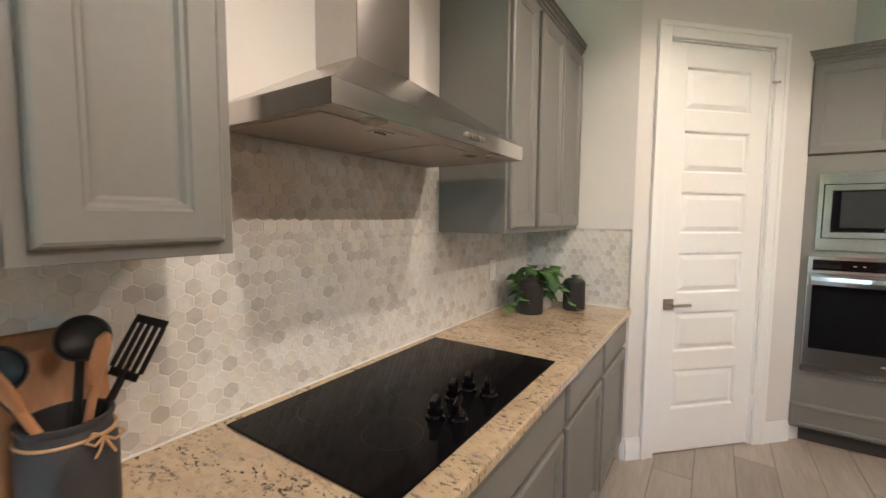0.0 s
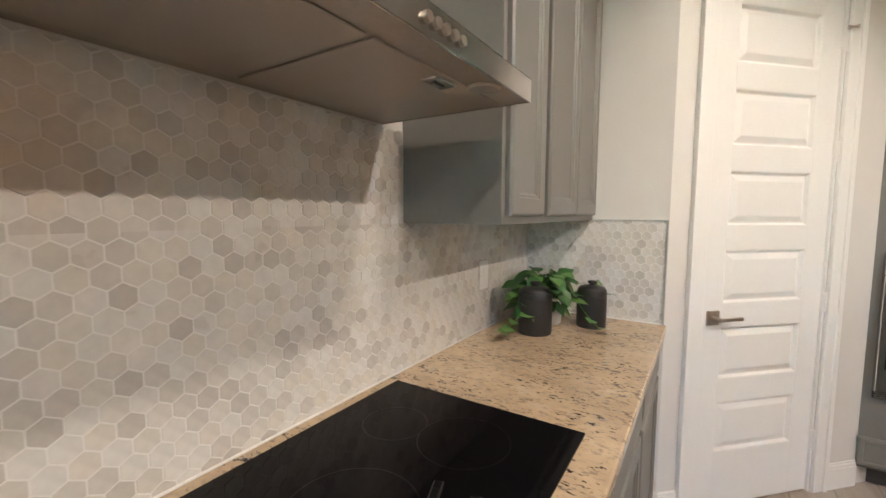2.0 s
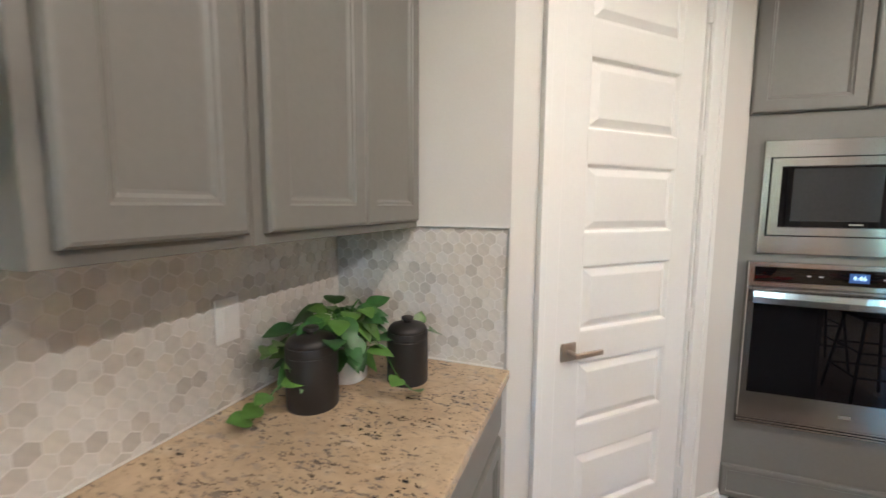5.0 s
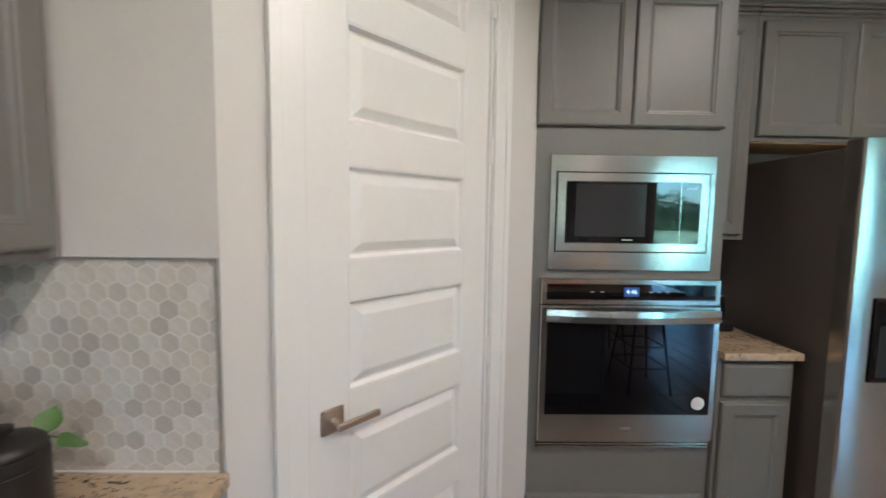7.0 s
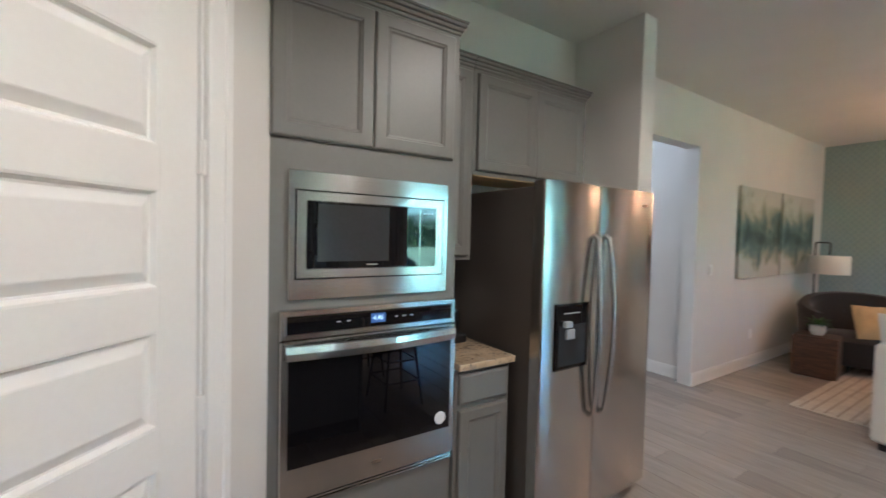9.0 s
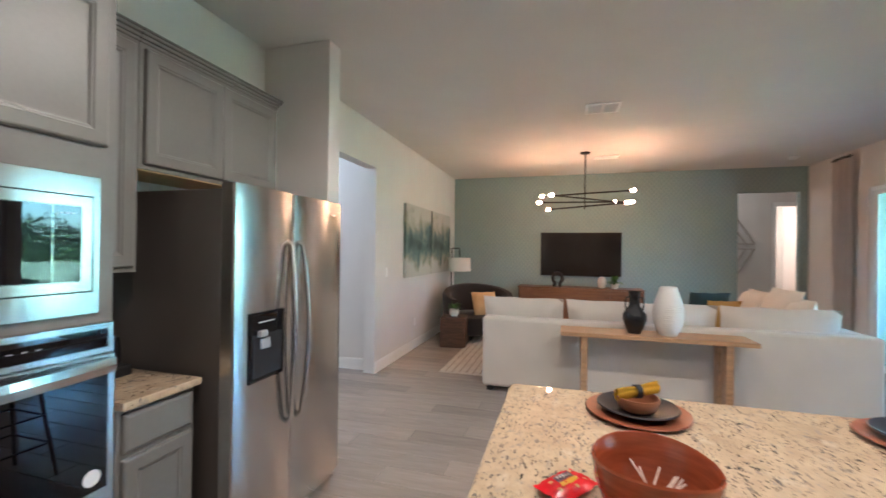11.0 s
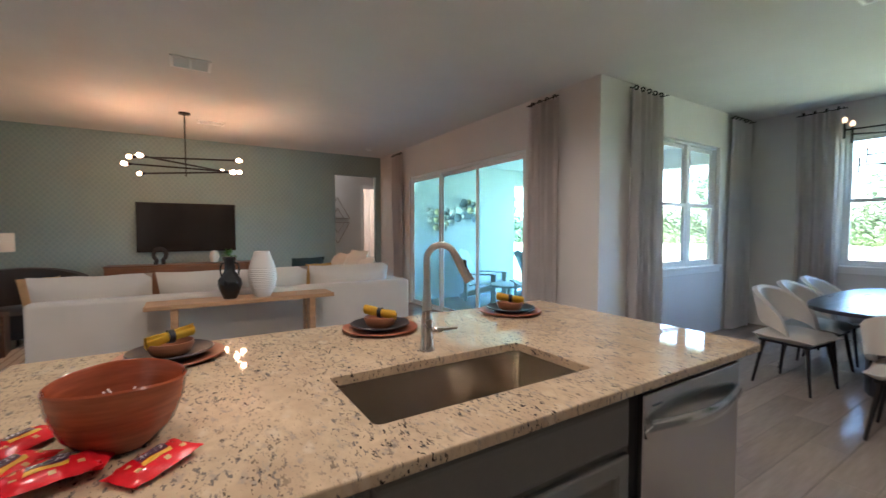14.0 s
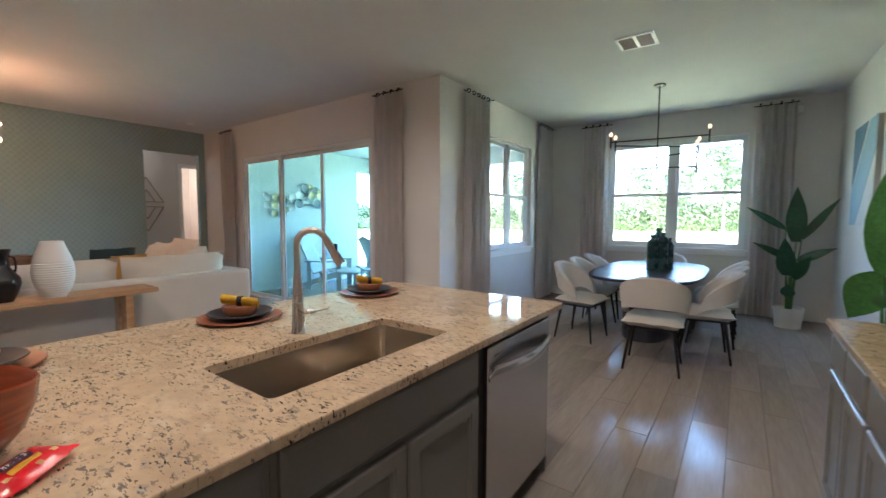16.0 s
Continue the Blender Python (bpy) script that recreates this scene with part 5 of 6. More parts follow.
def abstract_canvas():
    m = mat("abstract_paint", (0.42, 0.43, 0.40), 0.7, vary=0.1, big=3, fine=30, bump=0.2)
    nt = m.node_tree
    b = nt.nodes["Principled BSDF"]
    tc = nt.nodes.new("ShaderNodeTexCoord")
    n = nt.nodes.new("ShaderNodeTexNoise")
    n.inputs["Scale"].default_value, n.inputs["Detail"].default_value, n.inputs["Distortion"].default_value = 2.6, 5, 0.8
    nt.links.new(tc.outputs["Object"], n.inputs[0])
    sep = nt.nodes.new("ShaderNodeSeparateXYZ")
    nt.links.new(tc.outputs["Object"], sep.inputs[0])
    g = nt.nodes.new("ShaderNodeMapRange")
    g.inputs["From Min"].default_value, g.inputs["From Max"].default_value = 0.0, 0.55
    g.inputs["To Min"].default_value, g.inputs["To Max"].default_value = 0.22, -0.25
    ab = nt.nodes.new("ShaderNodeMath")
    ab.operation = "ABSOLUTE"
    nt.links.new(sep.outputs[2], ab.inputs[0])
    nt.links.new(ab.outputs[0], g.inputs[0])
    s = nt.nodes.new("ShaderNodeMath")
    s.operation = "ADD"
    nt.links.new(n.outputs[0], s.inputs[0])
    nt.links.new(g.outputs[0], s.inputs[1])
    r = nt.nodes.new("ShaderNodeValToRGB")
    for k, (p2, c) in enumerate(((0.36, (0.50, 0.50, 0.46)), (0.50, (0.30, 0.31, 0.24)), (0.60, (0.12, 0.19, 0.18)), (0.75, (0.035, 0.07, 0.075)))):
        el = r.color_ramp.elements[k] if k < 2 else r.color_ramp.elements.new(p2)
        el.position, el.color = p2, (*c, 1)
    nt.links.new(s.outputs[0], r.inputs[0])
    nt.links.new(r.outputs[0], b.inputs["Base Color"])
    return m


M_ART = abstract_canvas()
for x0, x1 in ((5.51, 6.66), (6.72, 7.87)):
    pc = thing("painting", "abstract grey-green canvas painting on the wall", "painting", (x0 + x1) / 2, YN, 1.62, group="pair of abstract canvases")
    part("canvas", box(-(x1 - x0) / 2, (x1 - x0) / 2, -0.04, -0.001, -0.53, 0.53, 0.003), M_ART, pc)
for sx, sz, lab in ((4.93, 1.20, "white light switch on the living room wall"),):
    s = thing("light_switch", lab, "switch", sx, YN, sz)
    part("plate", box(-0.037, 0.037, -0.006, -0.0005, -0.058, 0.058, 0.002), M_WHITE, s)
    part("rocker", box(-0.016, 0.016, -0.010, -0.005, -0.033, 0.033, 0.002), M_WHITE, s)
ou = thing("wall_outlet", "white wall outlet near the floor", "outlet", 6.0, YN, 0.40)
part("plate", box(-0.036, 0.036, -0.006, -0.0005, -0.058, 0.058, 0.002), M_WHITE, ou)


# ---- chandeliers ----
def bulb_shape():
    return lathe([(0.0, 0.056), (0.010, 0.052), (0.019, 0.036), (0.020, 0.024), (0.013, 0.004), (0.009, 0.0), (0.0, 0.0)], 18)


def living_chandelier():
    t = thing("chandelier", "black metal crossed-bar chandelier with round bulbs", "chandelier", 6.56, 1.485, H)
    part("canopy", lathe([(0.0, 0), (0.07, 0), (0.07, -0.02), (0.02, -0.03), (0.0, -0.03)], 28), M_BLACK, t)
    part("rod", tube([(0, 0, -0.02), (0, 0, -0.85)], 0.009, 10), M_BLACK, t)
    for ang, z in ((72, 2.359 - H), (135, 2.284 - H), (96, 2.231 - H), (54, 2.168 - H)):
        d = Vector((math.cos(radians(ang)), math.sin(radians(ang)), 0)) * 0.66
        c = Vector((0, 0, z))
        part("arm", tube([c - d * 0.93, c + d * 0.93], 0.012, 10), M_BLACK, t)
        for s in (-1, 1):
            q2 = Matrix.Translation(c + d * s * 0.93) @ (d * s).to_track_quat("Z", "Y").to_matrix().to_4x4()
            sk = part("socket", moved(lathe([(0.0, -0.03), (0.016, -0.03), (0.020, 0.0), (0.020, 0.018), (0.015, 0.022), (0.0, 0.022)], 14), q2), M_BLACK, t)
            part("bulb", moved(lathe([(0.0, 0.060), (0.014, 0.056), (0.023, 0.042), (0.024, 0.030), (0.017, 0.010), (0.012, 0.0), (0.0, 0.0)], 18), q2 @ Matrix.Translation((0, 0, 0.018))), M_BULB, sk, smooth=True)


living_chandelier()


def dining_chandelier():
    t = thing("chandelier", "slim black bar chandelier with small bulbs", "chandelier", 0.775, -3.96, H)
    part("canopy", lathe([(0.0, 0), (0.065, 0), (0.065, -0.02), (0.0, -0.025)], 28), M_BLACK, t)
    part("rod", tube([(0, 0, -0.02), (0, 0, -1.02)], 0.008, 10), M_BLACK, t)
    for ang, z, L in ((8, -0.64, 0.53), (38, -0.73, 0.52), (-30, -0.86, 0.50), (14, -0.99, 0.42)):
        d = Vector((math.cos(radians(ang)), math.sin(radians(ang)), 0)) * L
        c = Vector((0, 0, z))
        part("arm", tube([c - d, c + d], 0.008, 8), M_BLACK, t)
        for s in (-1, 1):
            q2 = c + d * s
            sk = part("socket", tube([q2 - Vector((0, 0, 0.08)), q2 + Vector((0, 0, 0.07))], 0.010, 10), M_BLACK, t)
            part("bulb", moved(bulb_shape(), Matrix.Translation(q2 + Vector((0, 0, 0.068)))), M_BULBDIM, sk, smooth=True)


dining_chandelier()


def ceiling_vent(x0, x1, y0, y1, rows):
    t = thing("ceiling_vent", "white louvred ceiling air vent", "air vent", (x0 + x1) / 2, (y0 + y1) / 2, H)
    w, l = x1 - x0, y1 - y0
    part("backing", box(-w / 2 + 0.02, w / 2 - 0.02, -l / 2 + 0.02, l / 2 - 0.02, -0.002, -0.0005), mat("vent_dark", (0.04, 0.04, 0.04), 0.8), t)
    bm = bmesh.new()
    for a, b, c, d in ((-w / 2, w / 2, -l / 2, -l / 2 + 0.03), (-w / 2, w / 2, l / 2 - 0.03, l / 2), (-w / 2, -w / 2 + 0.03, -l / 2 + 0.03, l / 2 - 0.03), (w / 2 - 0.03, w / 2, -l / 2 + 0.03, l / 2 - 0.03)):
        add_box(bm, a, b, c, d, -0.012, -0.0005, 0.003, 1)
    if rows == "x":
        add_box(bm, -0.012, 0.012, -l / 2 + 0.03, l / 2 - 0.03, -0.011, -0.001)
    else:
        add_box(bm, -w / 2 + 0.03, w / 2 - 0.03, -0.012, 0.012, -0.011, -0.001)
    part("frame", bm, M_WHITE, t)
    span = (l if rows == "x" else w) - 0.06
    n = int(span / 0.022)
    for k in range(n):
        p2 = -span / 2 + (k + 0.5) * span / n
        for s in (-1, 1):
            if rows == "x":
                u0, u1 = (-w / 2 + 0.03, -0.012) if s < 0 else (0.012, w / 2 - 0.03)
                part("slat", moved(box(u0, u1, -0.004, 0.004, -0.0008, 0.0008), pose(0, p2, -0.007, 50)), M_WHITE, t)
            else:
                u0, u1 = (-l / 2 + 0.03, -0.012) if s < 0 else (0.012, l / 2 - 0.03)
                part("slat", moved(box(-0.004, 0.004, u0, u1, -0.0008, 0.0008), pose(p2, 0, -0.007, 0, 50)), M_WHITE, t)


ceiling_vent(4.45, 4.75, 1.25, 1.59, "y")
ceiling_vent(6.85, 7.05, 0.98, 1.33, "y")
ceiling_vent(2.28, 2.60, 0.63, 0.96, "x")
ceiling_vent(0.59, 0.915, -2.63, -2.32, "x")


# ---- curtains ----
def curtain(x, y, rz, width, label, top=2.90, folds=5, seed=1):
    """Local: hangs in the xz plane, waving in y."""
    rng = random.Random(seed)
    t = thing("curtain", label, "curtain", x, y, 0, rz)
    bm = bmesh.new()
    n, m = folds * 14, 12
    ph = rng.uniform(0, 6)
    grid = []
    for j in range(m + 1):
        z = 0.015 + (top - 0.015) * j / m
        k = j / m
        row = []
        for i in range(n + 1):
            u = i / n
            amp = 0.036 * (1 - 0.30 * k) + 0.010 * math.sin(5 * u + ph)
            spread = 1.0 + 0.05 * math.sin(3.1 * k + ph) * (1 - k)
            yy = amp * math.sin(2 * math.pi * folds * u + 0.35 * math.sin(3 * k + ph)) + 0.008 * math.sin(17 * u + 4 * k)
            row.append(bm.verts.new(((u - 0.5) * width * spread, yy, z)))
        grid.append(row)
    for a, b in zip(grid, grid[1:]):
        for i in range(n):
            bm.faces.new((a[i], a[i + 1], b[i + 1], b[i]))
    bmesh.ops.solidify(bm, geom=bm.faces[:], thickness=0.004)
    part("cloth", bm, M_CURTAIN, t, smooth=True)
    part("rod", tube([(-width / 2 - 0.02, 0.02, top + 0.012), (width / 2 + 0.02, 0.02, top + 0.012)], 0.007, 10), M_BLACK, t)
    for k in range(folds):
        rx2 = (k + 0.25 - folds / 2 + 0.25) * width / folds
        part("ring", moved(lathe([(0.019, -0.009), (0.027, -0.009), (0.027, 0.009), (0.019, 0.009), (0.019, -0.009)], 14, False), pose(rx2, 0, top + 0.018, 0, 90)), M_BLACK, t)
    part("bracket", tube([(width / 2, 0.02, top + 0.012), (width / 2, -0.06, top + 0.012)], 0.006, 8), M_BLACK, t)
    return t


CL = "long taupe linen curtain hanging open beside the glass"
curtain(3.44, YS + 0.075, 0, 0.46, CL, 2.86, 4, 1)
curtain(7.36, YS + 0.075, 0, 0.42, CL, 2.86, 4, 2)
curtain(XD - 0.075, -2.85, -90, 0.58, CL, 2.88, 5, 3)
curtain(XD - 0.075, -5.06, -90, 0.52, CL, 2.88, 5, 4)
curtain(1.93, YD + 0.075, 180, 0.46, CL, 2.88, 4, 5)
curtain(-0.40, YD + 0.075, 180, 0.44, CL, 2.88, 4, 6)


# ---- dining ----
M_TABLE = mat("black_stained_oak", (0.03, 0.034, 0.045), 0.30, vary=0.25, stretch=(10, 1, 1), big=3, fine=12, bump=0.04)
tb = thing("dining_table", "long oval-ended black dining table with pedestal base", "dining table", 0.77, -3.82, 0)


def stadium(a, b, z0, z1, n=40, p=3.2):
    bm = bmesh.new()
    ring2 = []
    for z, s in ((z0, 0.99), (z0 + 0.004, 1.0), (z1 - 0.004, 1.0), (z1, 0.99)):
        row = []
        for k in range(n):
            t2 = 2 * math.pi * k / n
            c, s2 = math.cos(t2), math.sin(t2)
            row.append(bm.verts.new((a * s * math.copysign(abs(c) ** (2 / p), c), b * s * math.copysign(abs(s2) ** (2 / p), s2), z)))
        ring2.append(row)
    for q2, w in zip(ring2, ring2[1:]):
        for k in range(n):
            bm.faces.new((q2[k], q2[(k + 1) % n], w[(k + 1) % n], w[k]))
    bm.faces.new(ring2[0])
    bm.faces.new(ring2[-1])
    return bm


part("tabletop", stadium(0.58, 1.12, 0.718, 0.752), M_TABLE, tb)
part("pedestal", stadium(0.26, 0.62, 0.0, 0.7175, 32, 2.6), M_TABLE, tb)


def dining_chair(place):
    t = thing("dining_chair", "cream upholstered dining chair with open curved back", "chair", *place, group="chairs round the dining table")
    st = cushion(0.50, 0.48, 0.10, 0.45)
    part("seat", moved(st, pose(0, 0, 0.445)), M_BOUCLE, t, smooth=True)
    bm = bmesh.new()
    n, rows = 24, []
    for k in range(n + 1):
        a = radians(-104 + 208 * k / n)
        f = math.cos(a * 90 / 104)
        low = 0.47 + 0.115 * max(0, f) ** 0.7
        high = 0.485 + 0.365 * max(0, f) ** 0.55
        lean = 0.06 * max(0, f)
        row = []
        for r, z in ((0.235, low), (0.275, low), (0.275 + lean * 1.0, high), (0.245 + lean * 0.9, high + 0.012), (0.222 + lean * 0.8, high - 0.012)):
            row.append(bm.verts.new((r * math.sin(a), r * math.cos(a) * 0.95, z)))
        rows.append(row)
    for a, b in zip(rows, rows[1:]):
        for j in range(5):
            bm.faces.new((a[j], a[(j + 1) % 5], b[(j + 1) % 5], b[j]))
    bm.faces.new(rows[0])
    bm.faces.new(rows[-1])
    part("backrest", bm, M_BOUCLE, t, smooth=True)
    part("seat_frame", box(-0.20, 0.20, -0.19, 0.19, 0.385, 0.402), M_BLACK, t)
    for sx in (-1, 1):
        for sy in (-1, 1):
            part("leg", tube([(sx * 0.17, sy * 0.16, 0.39), (sx * 0.225, sy * 0.215, 0)], [0.017, 0.010], 10), M_BLACK, t)
    return t


first = dining_chair((0.52, -2.47, 0, 180 - 180 + 4))
for x, y, rz in ((1.36, -3.06, -97), (1.40, -3.72, -90), (1.42, -4.40, -90), (0.17, -3.10, 97), (0.13, -3.72, 90), (0.12, -4.40, 90), (0.80, -5.12, 180)):
    copy_thing(first, pose(x, y, 0, 0, 0, rz))

M_TEALGLAZE = mat("dark_teal_glaze", (0.018, 0.062, 0.066), 0.28, vary=0.25, big=8, fine=60, bump=0.05)
for k, (x, y, h, r) in enumerate(((0.745, -3.74, 0.42, 0.066), (0.71, -3.90, 0.50, 0.062), (0.645, -3.76, 0.45, 0.058), (0.60, -3.90, 0.38, 0.055))):
    b2 = thing("bottle_vase", "dark teal ribbed ceramic bottle vase on the table", "vase", x, y, 0.752, group="teal bottle vases")
    pr = [(0.0, 0), (r, 0)]
    for j in range(24):
        s = j / 23
        pr.append((r * (1 + 0.015 * math.sin(j * 2.1)), 0.004 + s * (h - 0.09)))
    pr += [(r * 0.75, h - 0.06), (r * 0.48, h - 0.045), (r * 0.46, h - 0.03), (r * 0.56, h - 0.025), (r * 0.56, h), (r * 0.40, h), (0.0, h - 0.02)]
    part("body", lathe(pr, 30), M_TEALGLAZE, b2, smooth=True)


def banana_plant(name, label, x, y, pot_r, pot_h, leaves, pot_mat, leaf_mat):
    t = thing(name, label, "plant", x, y, 0)
    part("pot", lathe([(0.0, 0), (pot_r * 0.85, 0), (pot_r, pot_h * 0.96), (pot_r, pot_h), (pot_r * 0.93, pot_h), (pot_r * 0.9, pot_h * 0.88), (0.0, pot_h * 0.86)], 32), pot_mat, t, smooth=True)
    stem = bmesh.new()
    for base, tip, d, l, w, dr in leaves:
        b0, p1 = Vector((base[0], base[1], pot_h * 0.86)), Vector(tip)
        mid = (b0 + p1) / 2 + Vector((0, 0, 0.05))
        stem = join(stem, tube([b0, mid, p1], [0.014, 0.010, 0.006], 7))
        bm = bmesh.new()
        leaf(bm, p1, Vector(d), l, w, dr, Vector((0.15, 1.0, 0.3)), 0.2, 9)
        part("leaf", bm, leaf_mat, t, smooth=True)
    part("stem", stem, M_LEAF, t, smooth=True)


banana_plant("potted_plant", "tall broad-leaved green plant in a white pot", -0.62, -5.02, 0.155, 0.25, [
    ((0.0, 0.0), (-0.03, 0.03, 1.08), (0.03, 0.05, 1.0), 0.68, 0.21, 0.0),
    ((0.02, 0.0), (0.08, 0.05, 1.24), (0.85, 0.15, 0.60), 0.50, 0.085, 0.02),
    ((0.0, 0.02), (0.02, 0.05, 0.86), (0.85, 0.1, 0.50), 0.45, 0.085, 0.05),
    ((-0.02, 0.0), (-0.08, 0.05, 1.12), (-0.60, 0.1, 0.95), 0.60, 0.10, 0.02),
    ((-0.02, 0.02), (-0.05, 0.06, 0.84), (-0.85, 0.2, 0.55), 0.42, 0.11, 0.10),
    ((0.02, -0.02), (0.04, 0.04, 0.66), (0.10, 0.3, 1.0), 0.50, 0.20, 0.0),
    ((-0.02, -0.02), (-0.03, 0.05, 0.62), (-0.35, 0.4, 0.9), 0.40, 0.14, 0.10),
    ((0.0, 0.02), (0.02, 0.07, 0.40), (0.05, 0.6, 0.8), 0.26, 0.15, 0.15)], M_CERAMIC, M_LEAFD)
ar = thing("wall_art", "large blue and white geometric canvas on the dining wall", "painting", XW, -4.05, 1.80, 90)
part("canvas", box(-0.45, 0.45, -0.04, -0.001, -0.50, 0.50, 0.003), mat("pale_canvas", (0.60, 0.62, 0.62), 0.8, fine=200, bump=0.2), ar)
for pts, c in ((((-0.45, 0.50), (0.10, 0.50), (-0.45, -0.1)), (0.10, 0.19, 0.28)), (((-0.45, -0.15), (0.20, 0.50), (0.45, 0.50), (0.45, 0.2), (-0.2, -0.5), (-0.45, -0.5)), (0.30, 0.45, 0.55))):
    bm = bmesh.new()
    lo, hi = [bm.verts.new((u, -0.041, v)) for u, v in pts], [bm.verts.new((u, -0.0435, v)) for u, v in pts]
    bm.faces.new(hi)
    for k in range(len(lo)):
        bm.faces.new((lo[k], lo[(k + 1) % len(lo)], hi[(k + 1) % len(lo)], hi[k]))
    part("painted_shape", bm, mat("blue_paint_%d" % int(c[0] * 100), c, 0.8, fine=200), ar)


sd = thing("smoke_detector", "white round smoke detector on the ceiling", "smoke detector", 7.55, -1.55, H)
part("housing", lathe([(0.0, -0.035), (0.045, -0.035), (0.062, -0.020), (0.065, -0.001), (0.0, -0.001)], 28), M_WHITE, sd, smooth=True)
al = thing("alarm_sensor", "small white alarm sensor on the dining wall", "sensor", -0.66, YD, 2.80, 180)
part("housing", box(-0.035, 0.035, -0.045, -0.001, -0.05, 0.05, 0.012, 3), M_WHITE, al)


# ---- lanai and garden ----
M_STUCCO = mat("white_stucco", (0.62, 0.66, 0.66), 0.85, vary=0.05, fine=60, bump=0.5)
M_PAVER = mat("lanai_concrete", (0.36, 0.36, 0.35), 0.7, vary=0.12, big=1.5, fine=40, bump=0.2)
M_GRASS = mat("lawn", (0.21, 0.235, 0.12), 0.9, vary=0.3, second=(0.34, 0.35, 0.21), big=0.5, fine=30, bump=0.6, depth=0.02)
ground = setting(part("ground", box(-400, 400, -400, 400, -0.6, -0.21), M_GRASS), "sunlit mown lawn", "lawn")
lanai_floor = setting(part("lanai_floor", box(XD + 0.15, 7.3, YD - 0.15, YS - 0.15, -0.205, -0.02), M_PAVER), "pale concrete lanai floor", "floor")
setting(part("wall_lanai_east", box(7.10, 7.3, -4.88, YS - 0.15, -0.2, 2.75), M_STUCCO), "pale stucco lanai wall", "wall")
setting(part("lanai_ceiling", box(XD + 0.15, 7.3, YD - 0.15, YS - 0.15, 2.75, 2.95), M_STUCCO), "pale stucco lanai ceiling", "ceiling")
setting(part("lanai_beam", box(XD + 0.15, 7.3, YD - 0.15, YD + 0.10, 2.42, 2.7495), M_STUCCO), "pale stucco lanai beam", "beam")
setting(part("lanai_beam_east", box(7.10, 7.3, YD + 0.10, -4.8805, 2.42, 2.7495), M_STUCCO), "pale stucco lanai beam", "beam")
setting(part("lanai_post", box(7.06, 7.3, YD - 0.15, YD + 0.10, -0.2, 2.4195), M_STUCCO), "pale stucco lanai corner post", "post")

M_DISC = [mat("disc_cream", (0.55, 0.55, 0.50), 0.4, 0.3), mat("disc_gold", (0.42, 0.36, 0.20), 0.35, 0.7), mat("disc_slate", (0.10, 0.13, 0.14), 0.45, 0.4)]
art = thing("disc_wall_art", "cluster of cream gold and slate metal discs on the lanai wall", "wall art", 7.098, -3.2, 1.72, -90)
rngd = random.Random(12)
placed = []
for k in range(300):
    if len(placed) >= 26:
        break
    u = rngd.uniform(-0.62, 0.62)
    v = 0.13 * math.sin(u * 5) + rngd.uniform(-0.17, 0.17)
    r = rngd.uniform(0.055, 0.105)
    if all(math.hypot(u - a, v - b) > 0.78 * (r + c) for a, b, c in placed):
        placed.append((u, v, r))
        dz = 0.02 + 0.03 * (k % 3)
        part("disc", moved(lathe([(0.0, 0.0), (r * 0.6, 0.004), (r, 0.016), (r, 0.019), (r * 0.6, 0.008), (0.0, 0.004)], 22), pose(u, -dz, v, 90)), M_DISC[k % 3], art, smooth=True)
for z in (-0.08, 0.08):
    part("mounting_rod", tube([(-0.6, -0.012, z), (0.6, -0.012, z)], 0.005, 6), M_BLACK, art)

M_ADI = mat("pale_blue_resin", (0.55, 0.60, 0.60), 0.5, vary=0.05, fine=30)


def lounge_chair(place):
    t = thing("adirondack_chair", "pale slatted outdoor chair on the lanai", "outdoor chair", *place, group="chairs on the lanai")
    for k in range(5):
        part("back_slat", moved(box(-0.05, 0.05, -0.01, 0.01, 0, 0.80 - 0.03 * abs(k - 2)), pose(-0.22 + 0.11 * k, 0.22, 0.30, -24)), M_ADI, t)
    for k in range(5):
        part("seat_slat", moved(box(-0.27, 0.27, -0.045, 0.045, -0.01, 0.01), pose(0, 0.20 - 0.11 * k, 0.325 + 0.015 * k, 8)), M_ADI, t)
    for s in (-1, 1):
        part("arm", box(s * 0.33 - 0.06, s * 0.33 + 0.06, -0.36, 0.36, 0.55, 0.575, 0.006), M_ADI, t)
        part("front_leg", box(s * 0.30 - 0.015, s * 0.30 + 0.015, -0.34, -0.24, 0, 0.5495), M_ADI, t)
        part("rear_leg", moved(box(-0.012, 0.012, -0.36, 0.42, -0.05, 0.05), pose(s * 0.265, 0.04, 0.22, -18)), M_ADI, t)
        part("back_support", box(s * 0.30 - 0.012, s * 0.30 + 0.012, 0.26, 0.34, 0, 0.5495), M_ADI, t)
    return t


ad = lounge_chair((6.45, -3.55, -0.02, -60))
copy_thing(ad, pose(5.75, -4.45, -0.02, 0, 0, -20))
copy_thing(ad, pose(4.75, -3.3, -0.02, 0, 0, 60))
ot = thing("outdoor_table", "low round grey outdoor table on the lanai", "outdoor table", 5.6, -3.45, -0.02)
part("tabletop", lathe([(0.0, 0.40), (0.34, 0.40), (0.35, 0.41), (0.35, 0.43), (0.34, 0.44), (0.0, 0.44)], 32), M_ADI, ot)
part("pedestal", lathe([(0.0, 0.0), (0.22, 0.0), (0.22, 0.02), (0.06, 0.05), (0.05, 0.38), (0.15, 0.3995), (0.0, 0.3995)], 24), M_ADI, ot)

